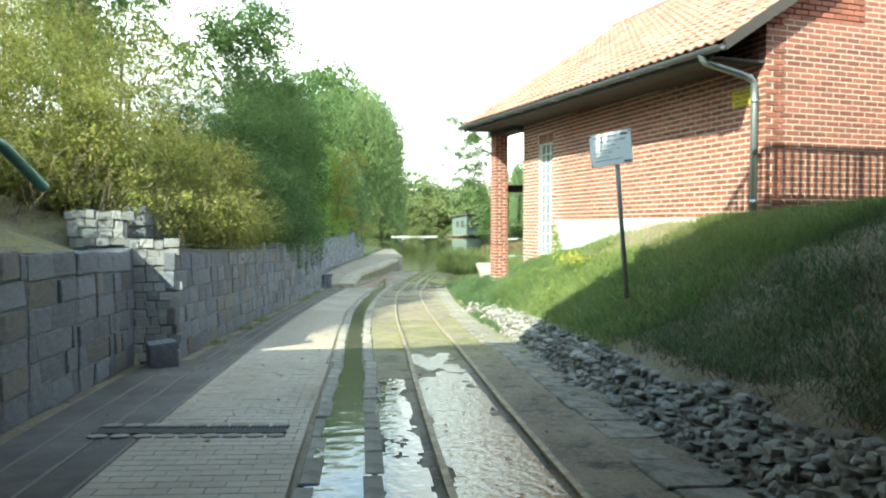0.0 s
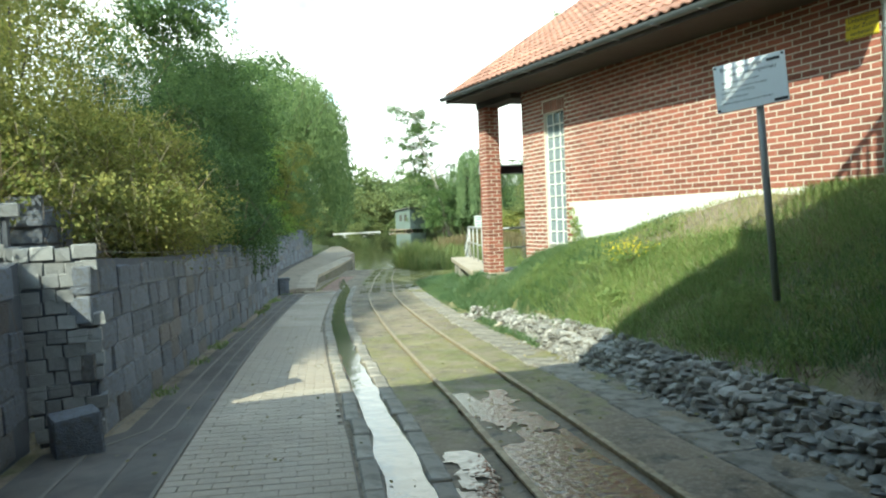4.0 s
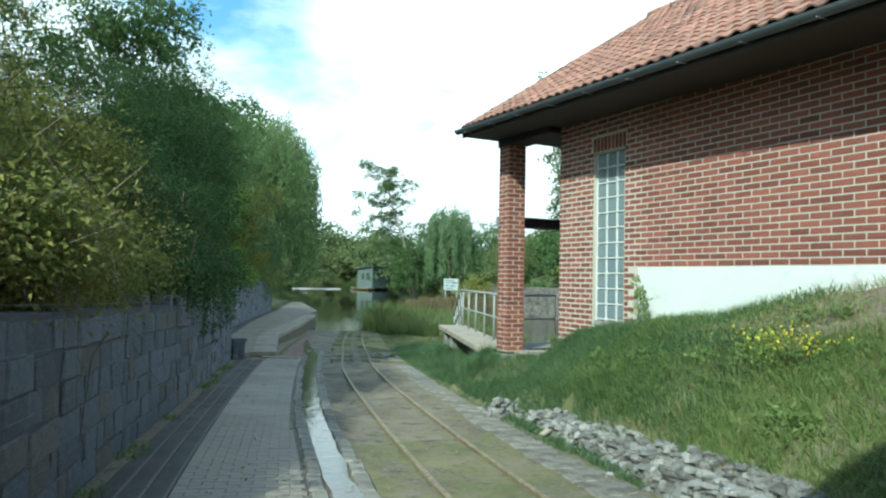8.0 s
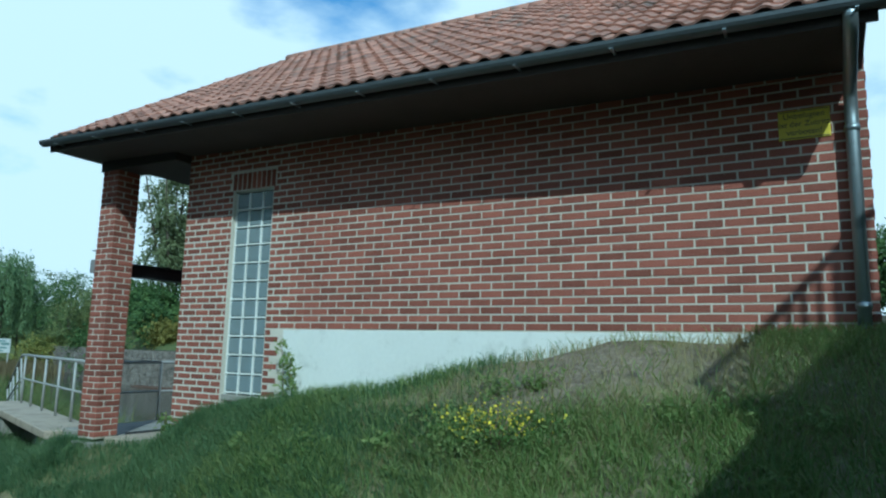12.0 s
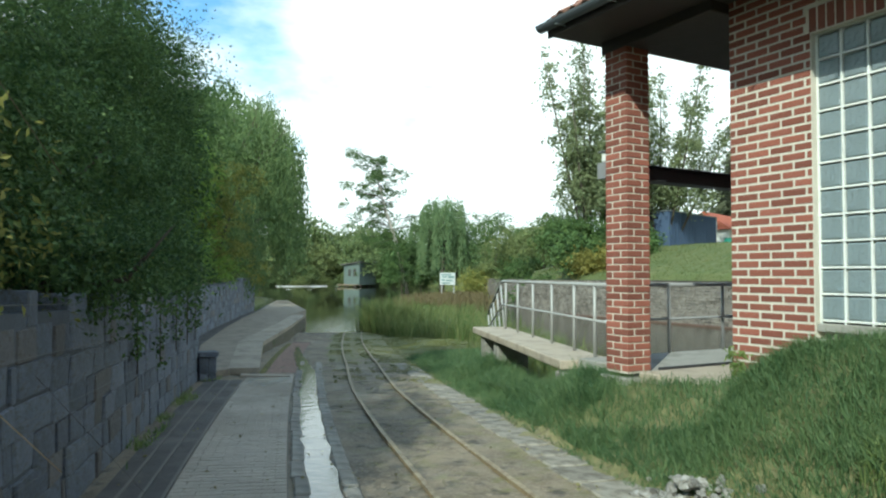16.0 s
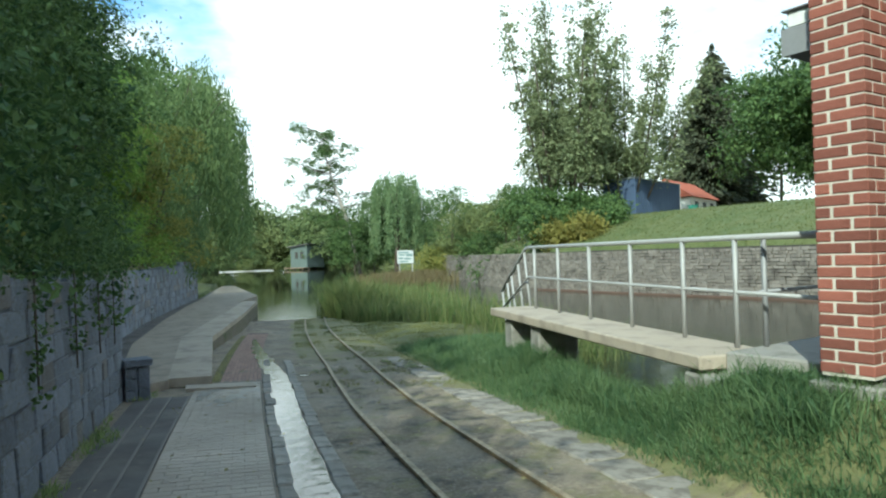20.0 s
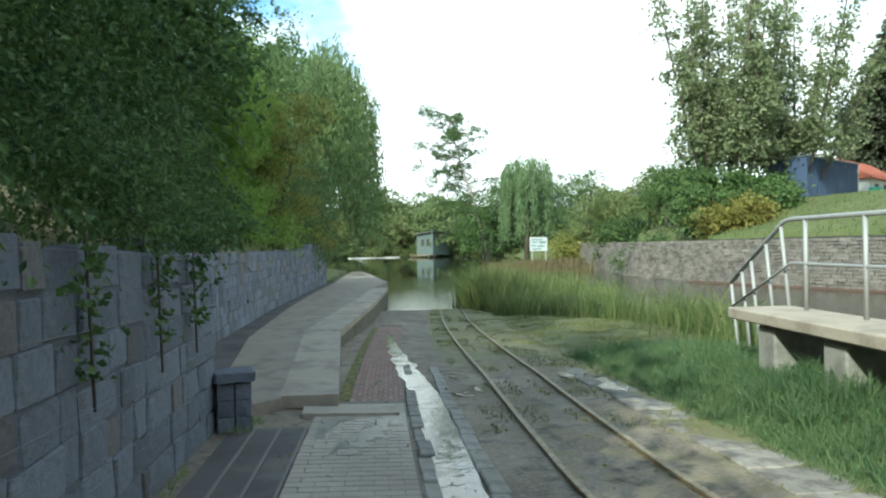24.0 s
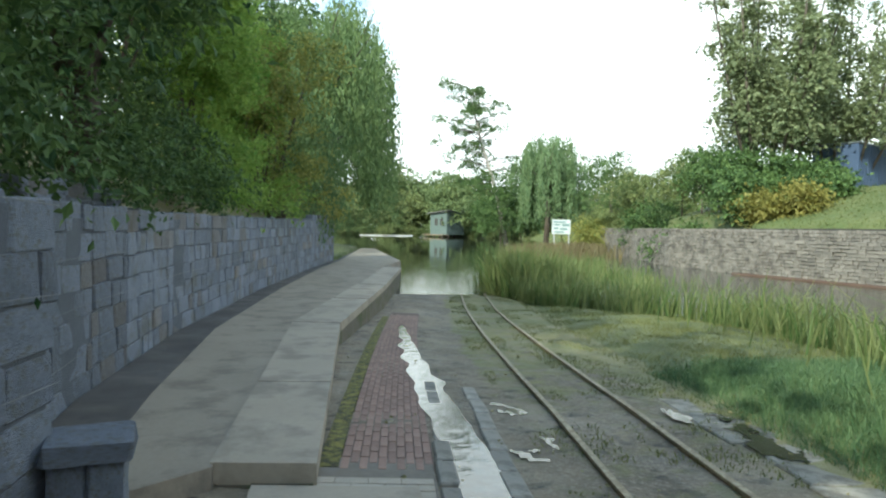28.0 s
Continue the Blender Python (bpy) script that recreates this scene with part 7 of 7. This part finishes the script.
rm = r.uniform(26, 62, 26000)
ql = (rl > np.interp(rm, EAST_Y, EAST_X) + 1.0) & (ground_z(rl, rm) > 0)
blades("lawn_grass", "mown lawn above the stone wall", np.stack([rl, rm, ground_z(rl, rm)], -1)[ql], 0.10, 0.05, leaf_mat("lawn_blades", (0.075, 0.10, 0.03), (0.15, 0.165, 0.055), 0.55, 0.3), 13, 0.4)

wv, wf, wn = [], [], 0
for k in range(95):
    y_ = r.uniform(8.6, 20.5)
    x_, yy = beside(y_, r.uniform(2.4, 4.9 if y_ < 17 else 3.2))
    if x_ > (7.1 if y_ < 15.5 else 6.6):
        continue
    rad = r.uniform(0.07, 0.20) if y_ < 16 else r.uniform(0.09, 0.26)
    n = int(230 * rad / 0.2)
    p = np.array((float(x_), float(yy), float(ground_z(x_, yy)) + rad * 0.45)) + r.normal(0, 1, (n, 3)) * (rad * 0.6, rad * 0.6, rad * 0.42)
    v, f = leaf_quads(p, r.normal(size=(n, 3)) + (0, 0, 0.5), r.uniform(0.035, 0.07), r, slim=0.4)
    wv.append(v)
    wf.append(f + wn)
    wn += len(v)
tagged(quads("bank_weeds", np.concatenate(wv), np.concatenate(wf), GRASS), "low leafy weeds scattered over the grassy bank", "weeds", kind="stuff")
blades("verge_grass", "soft green grass down to the kerb", scatter(42000, 12.6, 22, 1.74, 3.4, 43, lambda x, y, d, r: off_house(x, y)), 0.12, 0.0085, LUSH, 43, 0.7)
blades("verge_grass", "short green grass creeping over the kerb", scatter(48000, 14, 30, 1.62, 2.5, 41, lambda x, y, d, r: off_house(x, y) & (r.uniform(size=len(d)) < (d - 1.15))), 0.08, 0.007, LUSH, 41, 0.6)
blades("bank_grass", "tall lush grass beside the pillar and the jetty", scatter(34000, 18.2, 25.5, 2.1, 4.4, 31, lambda x, y, d, r: off_house(x, y) & (patch(x, y, 1.1, -0.1)) & ((y > 19.3) | (x < 7.5))), 0.32, 0.009, LUSH, 31, 0.6)
n = 700
ly = r.uniform(6, 32, n)
lx, lyy = beside(ly, r.uniform(-2.6, 1.9, n))
p = np.stack([lx, lyy, slip_z(lx, lyy) + 0.034], -1)
v, f = leaf_quads(p, np.stack([r.normal(size=n), r.normal(size=n), r.normal(0, 0.1, n)], -1), 0.035, r, slim=0.6)
tagged(quads("leaf_litter", v, f, STRAW), "small fallen leaves scattered over the slipway", "leaves", kind="stuff")
weed = thing("yellow_weed", "bushy weed with small yellow flowers on the bank", "plant", at=(6.4, 11.68, 1.0))
c = np.array((6.4, 11.68, float(ground_z(6.4, 11.68))))
for k in range(14):
    a, q = r.uniform(0, 6.28), r.uniform(0.05, 0.22)
    tube("stem", [tuple(c - (0, 0, 0.03)), tuple(c + (q * math.cos(a), q * math.sin(a) * 1.6, r.uniform(0.22, 0.36)))], [0.005, 0.0025], TWIG, weed, "", 4)
p = c + r.normal(0, 1, (1500, 3)) * (0.16, 0.30, 0.10) + (0, 0, 0.13)
v, f = leaf_quads(p, r.normal(size=(1500, 3)), 0.036, r)
quads("leaves", v, f, GRASS, weed)
p = c + r.normal(0, 1, (330, 3)) * (0.12, 0.22, 0.075) + (0, 0, 0.25)
v, f = leaf_quads(p, r.normal(size=(330, 3)) + (0, 0, 0.3), 0.021, r, slim=0.9)
tagged(quads("flower_head", v, f, FLOWER, weed, "small yellow flowers"), kind="stuff")
for k, (y_, x_, h) in enumerate(((15.05, 7.86, 0.7), (14.88, 7.82, 0.5), (16.9, 7.8, 0.3))):
    w_ = thing("tall_weed", "tall leafy weed growing against the white plinth", "plant", "weeds by the wall", (x_, y_, float(ground_z(x_, y_))))
    z_ = float(ground_z(x_, y_))
    tube("stem", [(x_, y_, z_ - 0.05), (x_ - 0.03, y_ + 0.05, z_ + h)], [0.008, 0.003], TWIG, w_, "", 5)
    n = 120
    s = r.uniform(0.1, 1, n)
    p = np.stack([x_ - 0.03 * s + r.normal(0, 0.05, n), y_ + 0.05 * s + r.normal(0, 0.05, n), z_ + h * s], -1)
    v, f = leaf_quads(p, r.normal(size=(n, 3)) + (0, 0, 0.4), 0.07, r, slim=0.4)
    quads("leaves", v, f, GRASS, w_)

plank = box("plank", (-0.23, -0.045, 0.0), (0.23, 0.045, 0.025), CONCRETE_PALE, None, "", 0.006, Matrix.Translation((6.02, 14.5, float(ground_z(6.02, 14.5)) + 0.11)) @ pose(0, 0, 0, 0, 0, 12) @ pose(0, 0, 0, -5, -20, 0))
tagged(plank, "short pale board lying in the grass", "board")

# ---- pieces of the pavements, last ----
paver_me = {}


def piece_mesh(kind, w, l, h, material, bevel):
    key = (kind, round(w, 2), round(l, 2))
    if key not in paver_me:
        bm = bm_box(bmesh.new(), (-w / 2, -l / 2, -h), (w / 2, l / 2, 0), bevel)
        me = bpy.data.meshes.new(kind)
        bm.to_mesh(me)
        bm.free()
        me.materials.append(material)
        paver_me[key] = me
    return paver_me[key]


def lay(y, d, lift, tilt=0.8):
    x_, y_ = beside(y, d)
    sx, sy = rail_way(y)
    z_ = float(slip_z(x_, y_)) + lift
    slope = math.degrees(math.atan(0.0378))
    return Matrix.Translation((float(x_), float(y_), z_)) @ pose(0, 0, 0, 0, 0, -math.degrees(math.atan2(sx, sy))) @ pose(0, 0, 0, -slope + random.uniform(-tilt, tilt), 1.7 + random.uniform(-tilt, tilt), random.uniform(-tilt, tilt))


vs, fs, count, singles = [], [], 0, 0
y = 0.2
row = 0
base_box = np.array([[-1, -1, -1], [1, -1, -1], [1, 1, -1], [-1, 1, -1], [-1, -1, 0], [1, -1, 0], [1, 1, 0], [-1, 1, 0]], float)
while y < 26.2:
    right = float(gutter_left(y)) - 0.04
    d = -2.08 + (0.1 if row % 2 else 0.0)
    if row % 2:
        spans = [(-2.08, -1.985)]
    else:
        spans = []
    while d < right - 0.02:
        spans.append((d + 0.0025, min(d + 0.2, right) - 0.0025))
        d += 0.2
    for a, b in spans:
        if b - a < 0.04:
            continue
        M = lay(y, (a + b) / 2, 0.022 + random.uniform(-0.0008, 0.0008), 0.25)
        if 11.0 < y < 17.5 and singles < 300:
            link_mesh("paver", piece_mesh("paver", b - a, 0.101, 0.05, PAVER, 0.003), PAVER, pavement, "", M)
            singles += 1
        else:
            v_ = base_box * ((b - a) / 2, 0.0505, 0.05)
            vs.append(v_ @ np.array(M.to_3x3()).T + np.array(M.translation))
            fs.append(BOX_F + count)
            count += 8
    y += 0.105
    row += 1
tagged(quads("pavers", np.concatenate(vs), np.concatenate(fs), PAVER_JOINED, pavement, "rows of small pavers"), kind="stuff")
for y0, y1, a, b, lift in GUTTER_SLABS:
    y = (y0 + y1) / 2
    g = float(gutter_left(y))
    link_mesh("margin_slab", piece_mesh("margin_slab", b - a, round(y1 - y0, 2), 0.06, SLAB, 0.012), SLAB, gutter, "", lay(y, g + (a + b) / 2, lift))
drain = thing("channel_drain", "cast iron channel drain grate across the pavement between scalloped slabs", "drain", at=(0.4, 6.6, -0.15))
part("channel", bm_box(bmesh.new(), (-0.70, -0.085, -0.12), (0.70, 0.085, 0.0), 0.004), DARK_GAP, drain, "dark channel", lay(6.42, -1.76, 0.0245, 0))
for e_ in (-0.09, 0.075):
    part("rim", bm_box(bmesh.new(), (-0.71, e_, -0.05), (0.71, e_ + 0.015, 0.008), 0.002), STEEL_DARK, drain, "", lay(6.42, -1.76, 0.0245, 0))
bar_me = bpy.data.meshes.new("grate_bar")
bm = bm_box(bmesh.new(), (-0.009, -0.074, -0.03), (0.009, 0.074, 0.006), 0.002)
bm.to_mesh(bar_me)
bm.free()
bar_me.materials.append(STEEL_DARK)
for k in range(46):
    link_mesh("grate_bar", bar_me, STEEL_DARK, drain, "", lay(6.42, -1.76, 0.0245, 0) @ Matrix.Translation((-0.69 + k * 0.0305, 0, 0)))
for side in (-1, 1):
    for k in range(9):
        bm = bmesh.new()
        bmesh.ops.create_circle(bm, cap_ends=True, segments=10, radius=0.07, matrix=Matrix.Diagonal((1, 0.75, 1, 1)))
        ext = bmesh.ops.extrude_face_region(bm, geom=bm.faces[:])
        bmesh.ops.translate(bm, verts=[v for v in ext["geom"] if isinstance(v, bmesh.types.BMVert)], vec=(0, 0, 0.008))
        part("scallop", bm, SLAB, drain, "", lay(6.42, -1.76, 0.0235, 0) @ Matrix.Translation((-0.64 + k * 0.16, side * 0.155, 0)))
kerb = thing("kerb", "row of pale uneven kerb slabs beside the rails", "kerb")
kerb["kind"] = "structure"
KERB_ME = []
for k in range(8):
    r = np.random.default_rng(700 + k)
    w, l, bite = r.uniform(0.44, 0.54), r.uniform(0.42, 0.56), r.uniform(0.05, 0.15)
    out_ = [(-w / 2, -l / 2), (w * r.uniform(0.0, 0.2), -l / 2), (w * 0.36, -l / 2 + bite * 0.45), (w / 2, -l / 2 + bite), (w / 2 + r.normal(0, 0.012), l / 2 - 0.03), (w * 0.3, l / 2), (-w / 2, l / 2 + r.normal(0, 0.006))]
    bm = bmesh.new()
    face_ = bm.faces.new([bm.verts.new((a, b, -0.10)) for a, b in out_])
    ext = bmesh.ops.extrude_face_region(bm, geom=[face_])
    bmesh.ops.translate(bm, verts=[v for v in ext["geom"] if isinstance(v, bmesh.types.BMVert)], vec=(0, 0, 0.10))
    bmesh.ops.recalc_face_normals(bm, faces=bm.faces[:])
    bmesh.ops.bevel(bm, geom=[e for e in bm.edges if all(v.co.z > -0.01 for v in e.verts)], offset=0.012, segments=1, profile=0.5, affect="EDGES")
    me = bpy.data.meshes.new("kerb_slab")
    bm.to_mesh(me)
    bm.free()
    me.materials.append(KERB)
    KERB_ME.append((me, l))
y = 0.5
while y < 28.4:
    me, l = KERB_ME[random.randrange(8)]
    dd = float(np.interp(y, [0, 9, 13, 17, 30], [1.58, 1.64, 1.48, 1.46, 1.44]))
    link_mesh("kerb_slab", me, KERB, kerb, "", lay(y + l / 2, dd + random.uniform(-0.02, 0.02), random.uniform(0.002, 0.014), 1.2))
    y += l + 0.012
strip = thing("brick_strip", "strip of reddish bricks laid lengthwise below the quay", "pavement")
strip["kind"] = "structure"
MOSS = mat("yellow_moss", (0.24, 0.215, 0.055), 0.95, vary=0.35, grain=40, stain=6, bump=0.9, bump_scale=60, second=(0.08, 0.075, 0.04), second_at=0.5)
band("moss_strip", -1.92, -1.785, 26.4, 36, 0.012, 0.1, MOSS, strip, "strip of yellowish moss along the quay wall")
band("strip_bed", -1.78, -1.16, 26.4, 37, 0.002, 0.1, mat("red_sand_joint", (0.165, 0.115, 0.092), 0.95, vary=0.3), strip)
for c in range(10):
    y = 26.5 + (c % 2) * 0.12
    while y < 36.5:
        link_mesh("brick", piece_mesh("strip_brick", 0.053, 0.2465, 0.06, RED_PAVER, 0.002), RED_PAVER, strip, "", lay(y, -1.748 + c * 0.0615, 0.010 + random.uniform(-0.0012, 0.0012), 0.15))
        y += 0.247
for p, q, c, d in BRICKS:
    link_mesh("brick", brick_mesh(0.11, q - p, d - c), BRICK, west_wall, "", Matrix.Translation((WX + random.uniform(-0.0015, 0.0015), p, c)))
for k in range(9):
    yy = WIN[0] - 0.03 + k * 0.0852
    link_mesh("brick", brick_mesh(0.10, 0.073, 0.225), BRICK, lintel_bed, "", Matrix.Translation((WX - 0.001, yy, 3.39)))
